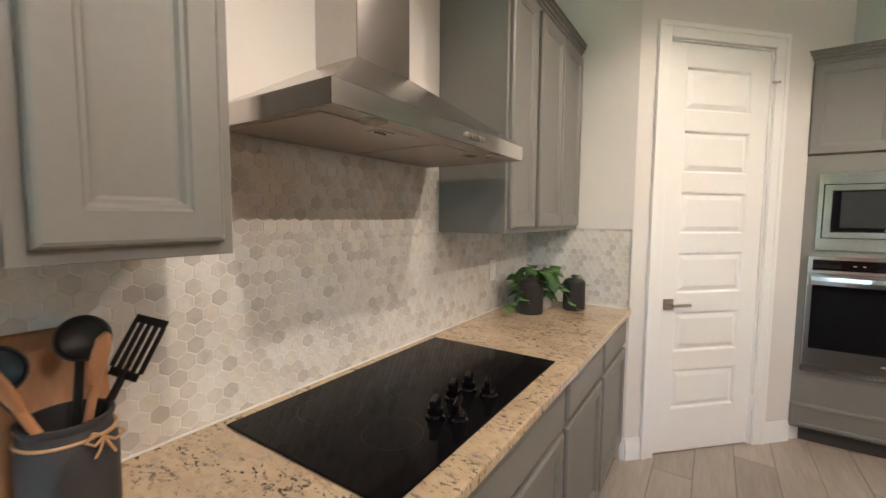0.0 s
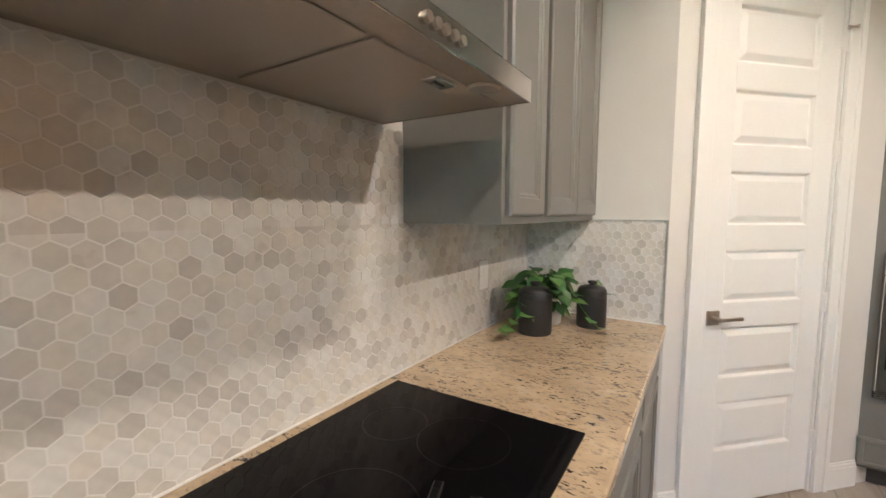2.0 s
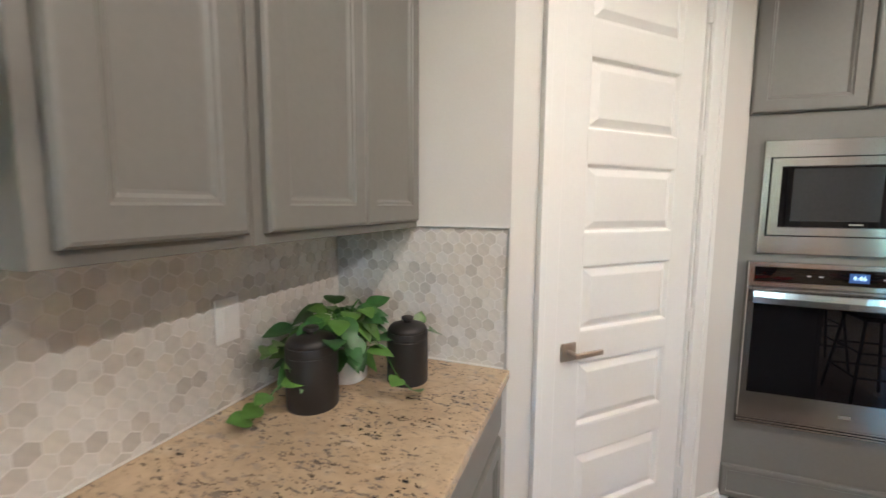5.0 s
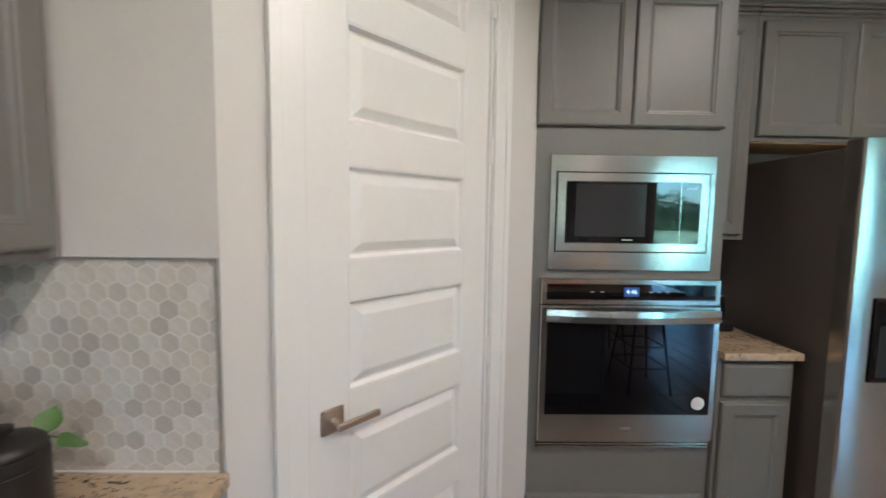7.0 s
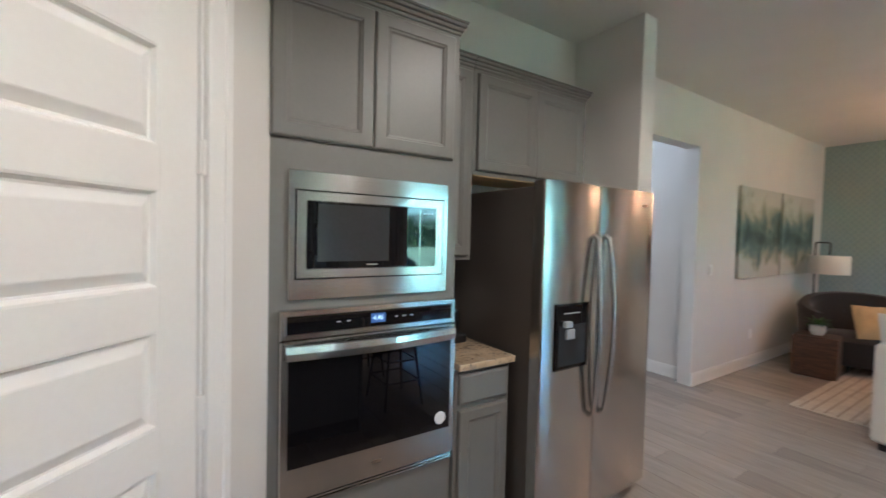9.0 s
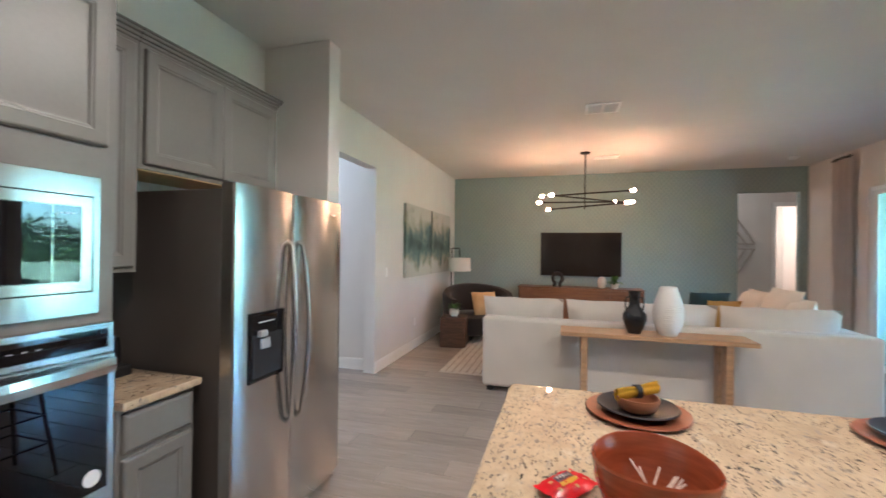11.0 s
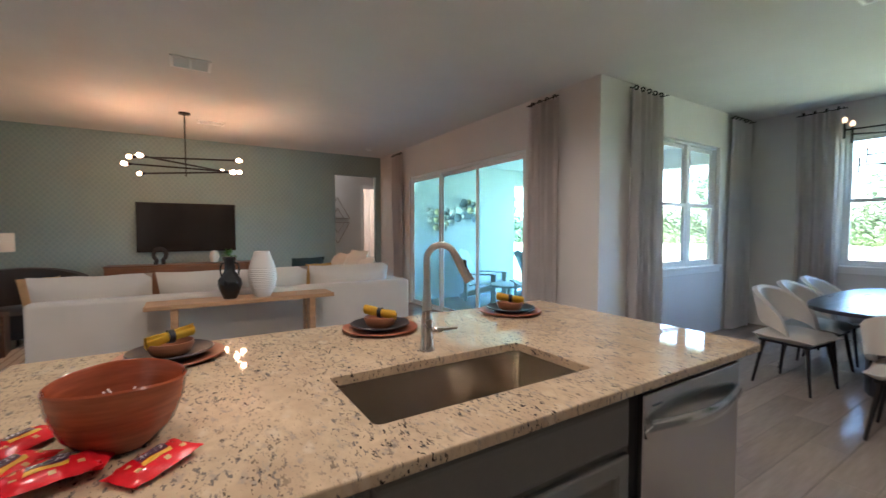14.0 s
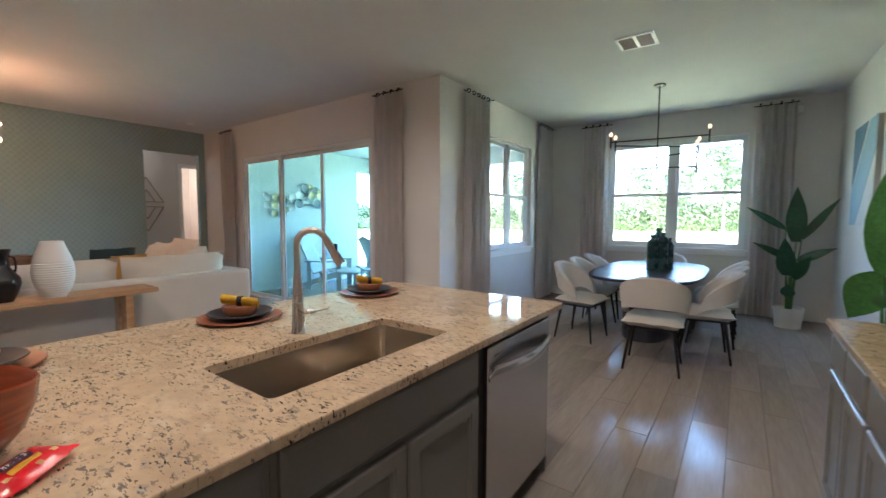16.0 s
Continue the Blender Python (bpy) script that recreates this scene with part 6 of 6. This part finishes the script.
# planting beyond the lawn
M_SHRUB = mat("shrub_leaf", (0.065, 0.095, 0.035), 0.6, vary=0.3, second=(0.12, 0.16, 0.065), big=1.2, fine=6)
M_TREELEAF = mat("tree_leaf", (0.055, 0.085, 0.04), 0.55, vary=0.3, second=(0.11, 0.14, 0.07), big=1.0, fine=5)
M_BARK = mat("bark", (0.16, 0.13, 0.10), 0.9, vary=0.3, stretch=(6, 6, 1), fine=20, bump=0.6)


def leaf_cloud(bm, rng, cx, cy, cz, rx, ry, rz, count, size):
    for _ in range(count):
        a, c = rng.uniform(0, 6.283), rng.uniform(-1, 1)
        s = math.sqrt(1 - c * c)
        q2 = rng.uniform(0.55, 1.0)
        p2 = Vector((cx + rx * q2 * s * math.cos(a), cy + ry * q2 * s * math.sin(a), cz + rz * q2 * c))
        d = Vector((rng.uniform(-1, 1), rng.uniform(-1, 1), rng.uniform(-0.6, 0.8))).normalized()
        e2 = d.orthogonal().normalized() * size * rng.uniform(0.3, 0.5)
        l = d * size * rng.uniform(0.7, 1.3)
        bm.faces.new([bm.verts.new(p2), bm.verts.new(p2 + l * 0.5 + e2), bm.verts.new(p2 + l), bm.verts.new(p2 + l * 0.5 - e2)])


def tree(x, y, h, crown, rng, label, dense=900, size=0.22):
    t = thing("tree", label, "tree", x, y, -0.21)
    trunk = tube([(0, 0, 0), (0.05, 0.03, h * 0.3), (0.0, 0.05, h * 0.6), (0.05, 0, h * 0.85)], [0.13, 0.10, 0.07, 0.03], 9)
    for k in range(7):
        a = k * 2.4
        z0 = h * (0.32 + 0.07 * k)
        trunk = join(trunk, tube([(0.02, 0.03, z0), (crown * 0.4 * math.cos(a), crown * 0.4 * math.sin(a), z0 + h * 0.1), (crown * 0.75 * math.cos(a), crown * 0.75 * math.sin(a), z0 + h * 0.16)], [0.05, 0.03, 0.012], 6))
    part("trunk", trunk, M_BARK, t)
    bm = bmesh.new()
    for k in range(13):
        a = k * 2.4
        q2 = crown * (0.25 + 0.55 * rng.random())
        leaf_cloud(bm, rng, q2 * math.cos(a), q2 * math.sin(a), h * (0.42 + 0.045 * k), crown * 0.42, crown * 0.42, crown * 0.34, dense // 13, size)
    part("crown", bm, M_TREELEAF, t)


rt = random.Random(21)
tree(1.3, -48, 9.5, 3.4, rt, "young green broadleaf tree beyond the lawn", 8500, 0.19)
for x, y, h, cr in ((8, -68, 9, 3.4), (-6, -70, 10, 3.6), (14, -74, 10, 3.6), (-14, -66, 11, 4.0), (30, -62, 10, 3.8), (44, -56, 10, 3.8), (22, -72, 11, 4.0), (55, -44, 10, 3.8), (62, -30, 10, 3.8)):
    tree(x, y, h, cr, rt, "green broadleaf tree far beyond the lawn", 4200, 0.28)


def arc_foliage(r0, r1, a0, a1, count, low, high, wide, size, leaves):
    """Clumps of leaves scattered along an arc round the house."""
    bm = bmesh.new()
    for k in range(count):
        a = radians(a0 + (a1 - a0) * k / count)
        d = rt.uniform(r0, r1)
        h = rt.uniform(low, high)
        leaf_cloud(bm, rt, 2 + d * math.cos(a), d * math.sin(a), -0.2 + h * 0.5, wide, wide, h * 0.55, leaves, size)
    return bm


tagged(part("shrub_bed", arc_foliage(54, 60, 205, 365, 230, 0.6, 1.8, 1.3, 0.24, 300), M_SHRUB), "long bed of green shrubs and grasses beyond the lawn", "shrubs", kind="stuff")
tagged(part("far_woods", arc_foliage(84, 112, 180, 370, 240, 3.0, 7.0, 4.0, 0.62, 330), M_TREELEAF), "far line of woods on the horizon", "woods", kind="stuff")

# ---- kitchen counter things ----
JZ = 0.83
crock = thing("utensil_crock", "dark grey stoneware crock tied with twine on the counter", "crock", -0.955, 0.187, C)
part("jar", lathe([(rr, zz * JZ) for rr, zz in [(0.0, 0), (0.064, 0), (0.069, 0.006), (0.070, 0.13), (0.068, 0.172), (0.063, 0.182), (0.061, 0.200), (0.066, 0.210), (0.066, 0.217), (0.059, 0.217), (0.056, 0.18), (0.056, 0.02), (0.0, 0.015)]], 40), mat("grey_stoneware", (0.030, 0.030, 0.033), 0.6, vary=0.15, fine=150, bump=0.2), crock, smooth=True)
M_TWINE = mat("jute_twine", (0.42, 0.25, 0.13), 0.9, fine=200, bump=0.5)
part("twine", tube([(0.0665 * math.cos(radians(a)), 0.0665 * math.sin(radians(a)), 0.182 * JZ) for a in range(0, 361, 12)], 0.0028, 6, False), M_TWINE, crock)
bow = bmesh.new()
for s in (-1, 1):
    bow = join(bow, tube([(0.082, 0.03, 0.160), (0.090, 0.03 + s * 0.016, 0.172), (0.092, 0.03 + s * 0.026, 0.160), (0.090, 0.03 + s * 0.014, 0.150), (0.083, 0.03, 0.158)], 0.0026, 6))
    bow = join(bow, tube([(0.083, 0.03, 0.158), (0.090, 0.03 + s * 0.008, 0.140), (0.088, 0.03 + s * 0.014, 0.128)], 0.0024, 6))
bmesh.ops.translate(bow, vec=(-0.0150, 0.0, 0.022 - 0.182 * (1 - JZ)), verts=bow.verts)
part("bow", bow, M_TWINE, crock)
M_SPOON = mat("beech_wood", (0.36, 0.17, 0.08), 0.5, vary=0.2, stretch=(4, 4, 1), fine=30)


def utensil(name, label, base, tip, material, head, cat):
    t = thing(name, label, cat, crock.location.x, crock.location.y, C + 0.016)
    b0, p1 = Vector(base), Vector(tip)
    part("handle", tube([b0, b0.lerp(p1, 0.5), p1], [0.007, 0.0075, 0.007], 10), material, t, smooth=True)
    d = (p1 - b0).normalized()
    if head == "spoon":
        bm = lathe([(0.0, -0.055), (0.016, -0.045), (0.024, -0.02), (0.026, 0.01), (0.020, 0.034), (0.0, 0.045)], 18)
        bmesh.ops.scale(bm, vec=(0.35, 1, 1), verts=bm.verts)
        part("bowl", moved(bm, Matrix.Translation(p1 + d * 0.04) @ d.to_track_quat("Z", "X").to_matrix().to_4x4()), material, t, smooth=True)
    if head == "ladle":
        bm = lathe([(0.0, -0.035), (0.022, -0.028), (0.036, -0.008), (0.040, 0.012), (0.037, 0.012), (0.032, -0.006), (0.0, -0.028)], 24)
        part("cup", moved(bm, Matrix.Translation(p1 + Vector((0.02, 0, 0.03))) @ pose(0, 0, 0, 15, 75)), material, t, smooth=True)
    if head == "turner":
        bm = bmesh.new()
        for k in range(5):
            add_box(bm, -0.002, 0.002, -0.034 + k * 0.015, -0.027 + k * 0.015, 0.0, 0.085)
        add_box(bm, -0.002, 0.002, -0.034, 0.033, 0.085, 0.10, 0.001, 1)
        add_box(bm, -0.002, 0.002, -0.030, 0.029, -0.015, 0.0, 0.001, 1)
        bmesh.ops.scale(bm, vec=(1, 1.25, 1.05), verts=bm.verts)
        part("blade", moved(bm, Matrix.Translation(p1) @ d.to_track_quat("Z", "X").to_matrix().to_4x4() @ pose(0, 0, 0, 0, 0, 12)), material, t)
    if head == "whisk":
        for k in range(5):
            a = math.pi * k / 5
            u = Vector((math.cos(a), math.sin(a), 0)) * 0.028
            part("wire", tube([p1, p1 + d * 0.04 + u, p1 + d * 0.09 + u * 0.9, p1 + d * 0.11, p1 + d * 0.09 - u * 0.9, p1 + d * 0.04 - u, p1], 0.0012, 5), material, t)


utensil("wooden_spoon", "wooden spoon standing in the crock", (0.0, 0.0, 0), (0.032, 0.034, 0.225), M_SPOON, "spoon", "utensil")
utensil("wooden_spoon", "wooden spoon leaning in the crock", (0.02, 0.02, 0), (0.042, -0.066, 0.215), M_SPOON, "spoon", "utensil")
utensil("ladle", "black ladle standing in the crock", (0.0, 0.0, 0), (-0.018, 0.028, 0.262), M_BLACK, "ladle", "utensil")
utensil("slotted_turner", "black slotted turner leaning in the crock", (0.0, -0.03, 0), (-0.012, 0.092, 0.212), M_BLACK, "turner", "utensil")
utensil("black_ladle", "black ladle leaning out of the crock", (0.0, 0.03, 0), (-0.02, -0.080, 0.235), M_BLACK, "ladle", "utensil")
brd = thing("cutting_board", "wooden cutting board leaning on the backsplash", "cutting board", XW + 0.062, 0.125, C)
bm = box(-0.009, 0.009, -0.15, 0.15, 0.0, 0.315, 0.008, 3)
part("board", moved(bm, pose(0, 0, 0.002, 0, -9)), M_SPOON, brd)


def canister(x, y, h, r, label):
    t = thing("canister", label, "canister", x, y, C, group="matte black canisters")
    part("jar", lathe([(0.0, 0), (r * 0.97, 0), (r, 0.005), (r, h * 0.66), (r * 0.985, h * 0.665), (r * 0.985, h * 0.685), (r, h * 0.69), (r, h * 0.74), (r * 0.97, h * 0.78), (0.0, h * 0.78)], 40), M_CHARCOAL, t, smooth=True)
    part("lid", lathe([(r * 0.94, h * 0.775), (r * 0.96, h * 0.79), (r * 0.94, h * 0.825), (r * 0.80, h * 0.87), (r * 0.45, h * 0.90), (r * 0.20, h * 0.91), (r * 0.18, h * 0.935), (r * 0.30, h * 0.95), (r * 0.30, h * 0.985), (r * 0.20, h), (0.0, h)], 36), M_CHARCOAL, t, smooth=True)


canister(-0.872, 2.115, 0.215, 0.068, "larger matte black lidded canister on the granite")
canister(-0.700, 2.345, 0.200, 0.062, "smaller matte black lidded canister on the granite")


M_LEAFY = mat("young_leaf", (0.065, 0.16, 0.03), 0.36, vary=0.2, second=(0.12, 0.25, 0.055), fine=40, bump=0.1)
M_LEAFD2 = mat("deep_leaf", (0.025, 0.085, 0.025), 0.36, vary=0.2, second=(0.05, 0.15, 0.04), fine=40, bump=0.1)


def pothos():
    t = thing("potted_plant", "trailing green pothos in a white pot on the counter", "plant", -0.875, 2.285, C)
    part("pot", lathe([(0.0, 0), (0.048, 0), (0.058, 0.008), (0.068, 0.118), (0.070, 0.123), (0.063, 0.123), (0.060, 0.108), (0.0, 0.10)], 32), mat("white_marble_pot", (0.66, 0.64, 0.61), 0.4, vary=0.1, big=20), t, smooth=True)
    rng = random.Random(3)
    vines = bmesh.new()
    count = 0
    for k in range(105):
        a = rng.uniform(0, 6.283)
        out, hgt = rng.uniform(0.03, 0.15), rng.uniform(0.10, 0.235)
        tip = Vector((out * math.cos(a) * 0.85, out * math.sin(a) * 1.1 - 0.02, hgt))
        if tip.x < -0.13:
            continue
        vines = join(vines, tube([(0.02 * math.cos(a), 0.02 * math.sin(a), 0.09), (tip.x * 0.5, tip.y * 0.5, tip.z * 0.85 + 0.02), tip], 0.0018, 5))
        d = Vector((math.cos(a + rng.uniform(-0.6, 0.6)), math.sin(a + rng.uniform(-0.6, 0.6)), rng.uniform(-0.8, 0.5)))
        bm = bmesh.new()
        leaf(bm, tip, d, rng.uniform(0.058, 0.095), rng.uniform(0.046, 0.070), rng.uniform(0.1, 0.5), Vector((0.3, -0.2, 1)), 0.18, 6)
        part("leaf", bm, (M_LEAFY, M_LEAFD2, M_LEAFD2)[k % 3], t, smooth=True)
    for pts, lv in ((((0.03, -0.05, 0.11), (0.0, -0.15, 0.14), (-0.04, -0.26, 0.07), (-0.05, -0.33, 0.02)), 6), (((0.05, 0.0, 0.11), (0.13, -0.02, 0.12), (0.20, -0.05, 0.05), (0.235, -0.03, 0.012)), 3), (((0.04, 0.05, 0.11), (0.15, 0.12, 0.16), (0.24, 0.14, 0.13)), 3), (((-0.03, -0.05, 0.11), (-0.08, -0.14, 0.16), (-0.10, -0.24, 0.14)), 5)):
        vines = join(vines, tube(pts, 0.0018, 5))
        for j in range(lv):
            f = 0.35 + 0.65 * j / max(1, lv - 1)
            i = min(int(f * (len(pts) - 1)), len(pts) - 2)
            p2 = Vector(pts[i]).lerp(Vector(pts[i + 1]), f * (len(pts) - 1) - i)
            d = Vector((rng.uniform(-0.2, 0.8), rng.uniform(-1, 0.3), rng.uniform(0.0, 0.4)))
            bm = bmesh.new()
            leaf(bm, p2 + Vector((0, 0, 0.004)), d, rng.uniform(0.05, 0.07), rng.uniform(0.04, 0.055), 0.1, Vector((0.4, -0.3, 1)), 0.15, 6)
            part("leaf", bm, M_LEAFY, t, smooth=True)
    part("vines", vines, M_LEAF, t)


pothos()
sw = thing("light_switch", "white rocker switch plate on the mosaic backsplash", "switch", XW + 0.0075, 2.027, 1.147, 90)
part("plate", box(-0.037, 0.037, -0.006, -0.0002, -0.058, 0.058, 0.002), M_WHITE, sw)
part("rocker", box(-0.016, 0.016, -0.010, -0.005, -0.033, 0.033, 0.002), M_WHITE, sw)

# ---- island things ----
bw = thing("wooden_bowl", "large reddish wooden bowl holding lollipops on the island", "bowl", 1.055, 1.617, C)
bm = lathe([(0.0, 0), (0.062, 0), (0.068, 0.004), (0.100, 0.045), (0.118, 0.095), (0.124, 0.140), (0.121, 0.144), (0.117, 0.140), (0.110, 0.095), (0.092, 0.050), (0.055, 0.016), (0.0, 0.012)], 48)
for v in bm.verts:
    v.co.z += 0.10 * v.co.y * max(0, v.co.z) + 0.035 * max(0, v.co.z) * math.cos(2 * math.atan2(v.co.y, v.co.x))
part("shell", bm, M_BOWL, bw, smooth=True)
M_STICK = mat("paper_stick", (0.72, 0.55, 0.45), 0.7)
M_POP = [mat("candy_pink", (0.60, 0.16, 0.15), 0.3), mat("candy_orange", (0.60, 0.25, 0.10), 0.3), mat("candy_cream", (0.65, 0.50, 0.40), 0.3)]
rl = random.Random(5)
for k in range(13):
    a, r = rl.uniform(0, 6.28), rl.uniform(0.0, 0.06)
    t = thing("lollipop", "wrapped lollipop with white stick in the wooden bowl", "lollipop", 1.055 + r * math.cos(a), 1.617 + r * math.sin(a), C + 0.045, group="lollipops in the bowl")
    part("candy", moved(lathe([(0.0, -0.012), (0.009, -0.008), (0.012, 0.0), (0.009, 0.008), (0.0, 0.012)], 12), pose(0, 0, 0)), M_POP[k % 3], t, smooth=True)
    d = Vector((math.cos(a + rl.uniform(-1, 1)), math.sin(a + rl.uniform(-1, 1)), rl.uniform(0.35, 1.3))).normalized()
    part("stick", tube([d * 0.008, d * 0.075], 0.0021, 6), M_STICK, t)

M_WRAP = mat("red_foil", (0.62, 0.012, 0.020), 0.24, vary=0.15, big=20, fine=60, bump=0.35, depth=0.004)
M_WRAPY = mat("yellow_print", (0.70, 0.36, 0.03), 0.35)
M_WRAPP = mat("dark_purple_print", (0.05, 0.02, 0.05), 0.35)
M_NUT = mat("peanut_print", (0.55, 0.27, 0.10), 0.45)


def candy(x, y, rz, tilt, lift=0.0):
    t = thing("candy_packet", "small shiny red candy packet on the granite island", "candy packet", x, y, C + lift, rz, group="red candy packets")
    L, W, n = 0.140, 0.090, 14
    bm = bmesh.new()
    g = {}

    def height(u, v, top):
        e2 = max(0.0, 1 - abs(u) ** 4) * max(0.0, 1 - abs(v) ** 3)
        wr = 0.0018 * math.sin(9 * u + 4 * v + rz) + 0.0014 * math.sin(17 * v - 6 * u)
        return (0.0125 + (0.014 * e2 if top else -0.0118 * e2)) + wr * (0.35 + 0.65 * abs(u)) * (1 if top else 0.15) + tilt * u * 0.004

    for top in (0, 1):
        for i in range(n + 1):
            for j in range(9):
                u, v = 2 * i / n - 1, 2 * j / 8 - 1
                pinch = 1 - 0.14 * math.exp(-((abs(u) - 0.78) / 0.12) ** 2)
                g[top, i, j] = bm.verts.new((u * L / 2, v * W / 2 * pinch + (0.002 if i % 2 else 0) * (abs(u) > 0.95), height(u, v, top)))
    for top in (0, 1):
        for i in range(n):
            for j in range(8):
                bm.faces.new((g[top, i, j], g[top, i + 1, j], g[top, i + 1, j + 1], g[top, i, j + 1]))
    bmesh.ops.remove_doubles(bm, verts=bm.verts, dist=0.0006)
    part("wrapper", bm, M_WRAP, t, smooth=True)

    def patch(name, u0, u1, v0, v1, material, shear=0.0):
        b = bmesh.new()
        q2 = {}
        for i in range(7):
            for j in range(5):
                u, v = u0 + (u1 - u0) * i / 6, v0 + (v1 - v0) * j / 4
                uu = u + shear * v
                q2[i, j] = b.verts.new((uu * L / 2, v * W / 2, height(uu, v, True) + 0.0007))
        for i in range(6):
            for j in range(4):
                b.faces.new((q2[i, j], q2[i + 1, j], q2[i + 1, j + 1], q2[i, j + 1]))
        part(name, b, material, t)

    patch("title_panel", -0.42, 0.40, 0.02, 0.58, M_WRAPP, 0.2)
    patch("flavour_panel", -0.40, 0.44, -0.34, -0.02, M_WRAPY, 0.2)
    for k in range(5):
        patch("title_bar", -0.34 + 0.135 * k, -0.34 + 0.135 * k + 0.075, 0.18, 0.46, mat("pale_foil", (0.70, 0.68, 0.70), 0.3), 0.3)
    for u, v in ((-0.62, -0.35), (-0.60, 0.30), (0.62, -0.42), (0.58, 0.5), (0.05, -0.62)):
        patch("nut_picture", u - 0.07, u + 0.07, v - 0.11, v + 0.11, M_NUT)


for x, y, rz, tl, up in ((0.900, 1.548, -48, 1, 0), (0.925, 1.705, -72, 0, 0.014), (1.000, 1.775, -28, 1, 0), (1.140, 1.790, -38, 0, 0), (0.975, 1.690, -100, 0, 0)):
    candy(x, y, rz, tl, up)


def place_setting(x, y, rz, seed):
    M_TERRA = mat("terracotta_plate", (0.24, 0.075, 0.035), 0.4, vary=0.2, big=10, fine=60)
    M_SLATE = mat("slate_plate", (0.022, 0.022, 0.026), 0.35, vary=0.15)
    M_WBOWL = mat("small_wood_bowl", (0.30, 0.12, 0.055), 0.4, vary=0.25, stretch=(1, 1, 8), fine=14)
    M_NAP = mat("yellow_napkin", (0.70, 0.44, 0.03), 0.85, vary=0.1, fine=250, bump=0.3)
    g = "place settings on the island"
    t = thing("charger_plate", "terracotta charger plate on the granite island", "plate", x, y, C, group=g)
    part("plate", lathe([(0.0, 0), (0.11, 0), (0.165, 0.010), (0.172, 0.014), (0.170, 0.017), (0.115, 0.007), (0.0, 0.006)], 48), M_TERRA, t, smooth=True)
    t = thing("dinner_plate", "dark slate dinner plate on a terracotta charger", "plate", x, y, C + 0.007, group=g)
    part("plate", lathe([(0.0, 0), (0.075, 0), (0.125, 0.020), (0.135, 0.026), (0.132, 0.029), (0.08, 0.008), (0.0, 0.006)], 48), M_SLATE, t, smooth=True)
    t = thing("small_bowl", "small wooden bowl on a dark plate", "bowl", x, y, C + 0.0135, group=g)
    part("shell", lathe([(0.0, 0), (0.045, 0), (0.062, 0.012), (0.073, 0.038), (0.072, 0.050), (0.068, 0.050), (0.066, 0.038), (0.050, 0.012), (0.0, 0.008)], 40), M_WBOWL, t, smooth=True)
    t = thing("napkin", "rolled yellow cloth napkin with a dark ring", "napkin", x, y, C + 0.070, rz, group=g)
    bm = bmesh.new()
    n, rows = 34, []
    for e2 in (0, 1, 2, 3, 4):
        row = []
        for k in range(n):
            a = 2 * math.pi * k / n * 2.4
            r = 0.008 + 0.016 * k / n + 0.0012 * math.sin(3 * a)
            sq = 1.0 - 0.22 * math.exp(-((e2 - 2) / 0.7) ** 2)
            row.append(bm.verts.new((-0.075 + 0.0375 * e2, r * sq * math.cos(a), 0.010 + r * sq * math.sin(a) + 0.010 * (e2 - 2) * 0.6)))
        rows.append(row)
    for a, b in zip(rows, rows[1:]):
        for k in range(n - 1):
            bm.faces.new((a[k], a[k + 1], b[k + 1], b[k]))
    bmesh.ops.solidify(bm, geom=bm.faces[:], thickness=0.0018)
    part("cloth", bm, M_NAP, t, smooth=True)
    part("ring", moved(lathe([(0.0205, -0.010), (0.0235, -0.010), (0.0235, 0.010), (0.0205, 0.010), (0.0205, -0.010)], 22, False), pose(0, 0, 0.010, 0, 90)), M_BLACK, t)


for x, y, rz in ((1.700, 1.545, -68), (1.700, 0.740, 45), (1.690, -0.035, 52)):
    place_setting(x, y, rz, 1)


def stool(place):
    t = thing("bar_stool", "backless black metal bar stool at the island", "stool", *place, group="bar stools at the island")
    part("seat", box(-0.18, 0.18, -0.15, 0.15, 0.64, 0.672, 0.012), M_BLACK, t)
    for sx in (-1, 1):
        for sy in (-1, 1):
            part("leg", tube([(sx * 0.13, sy * 0.11, 0.645), (sx * 0.20, sy * 0.18, 0)], 0.010, 8), M_BLACK, t)
    for z, f in ((0.22, 0.66), (0.40, 0.38)):
        a, b = 0.13 + 0.07 * f, 0.11 + 0.07 * f
        for p1, p2 in (((-a, -b), (a, -b)), ((-a, b), (a, b)), ((-a, -b), (-a, b)), ((a, -b), (a, b))):
            part("stretcher", tube([(*p1, z), (*p2, z)], 0.007, 8), M_BLACK, t)
    return t


s0 = stool((1.80, 1.545, 0, 90))
copy_thing(s0, pose(1.80, 0.740, 0, 0, 0, 90))
copy_thing(s0, pose(1.80, -0.035, 0, 0, 0, 90))

# second broad-leaved plant on the end of the counter run
banana_plant("potted_plant", "large broad-leaved plant in a pot beyond the counter", -0.90, -2.16, 0.15, 0.30, [
    ((0.0, 0.0), (0.0, -0.12, 0.98), (-0.03, -0.12, 1.0), 0.86, 0.27, 0.02),
    ((0.02, 0.0), (0.05, 0.0, 1.00), (0.15, -0.50, -0.50), 0.46, 0.25, 0.10),
    ((-0.02, 0.02), (-0.02, 0.12, 1.00), (-0.05, 0.35, 1.0), 0.60, 0.22, 0.05),
    ((0.0, -0.02), (0.02, 0.10, 0.80), (0.10, 0.8, 0.5), 0.42, 0.20, 0.20)], M_CERAMIC, M_LEAF)
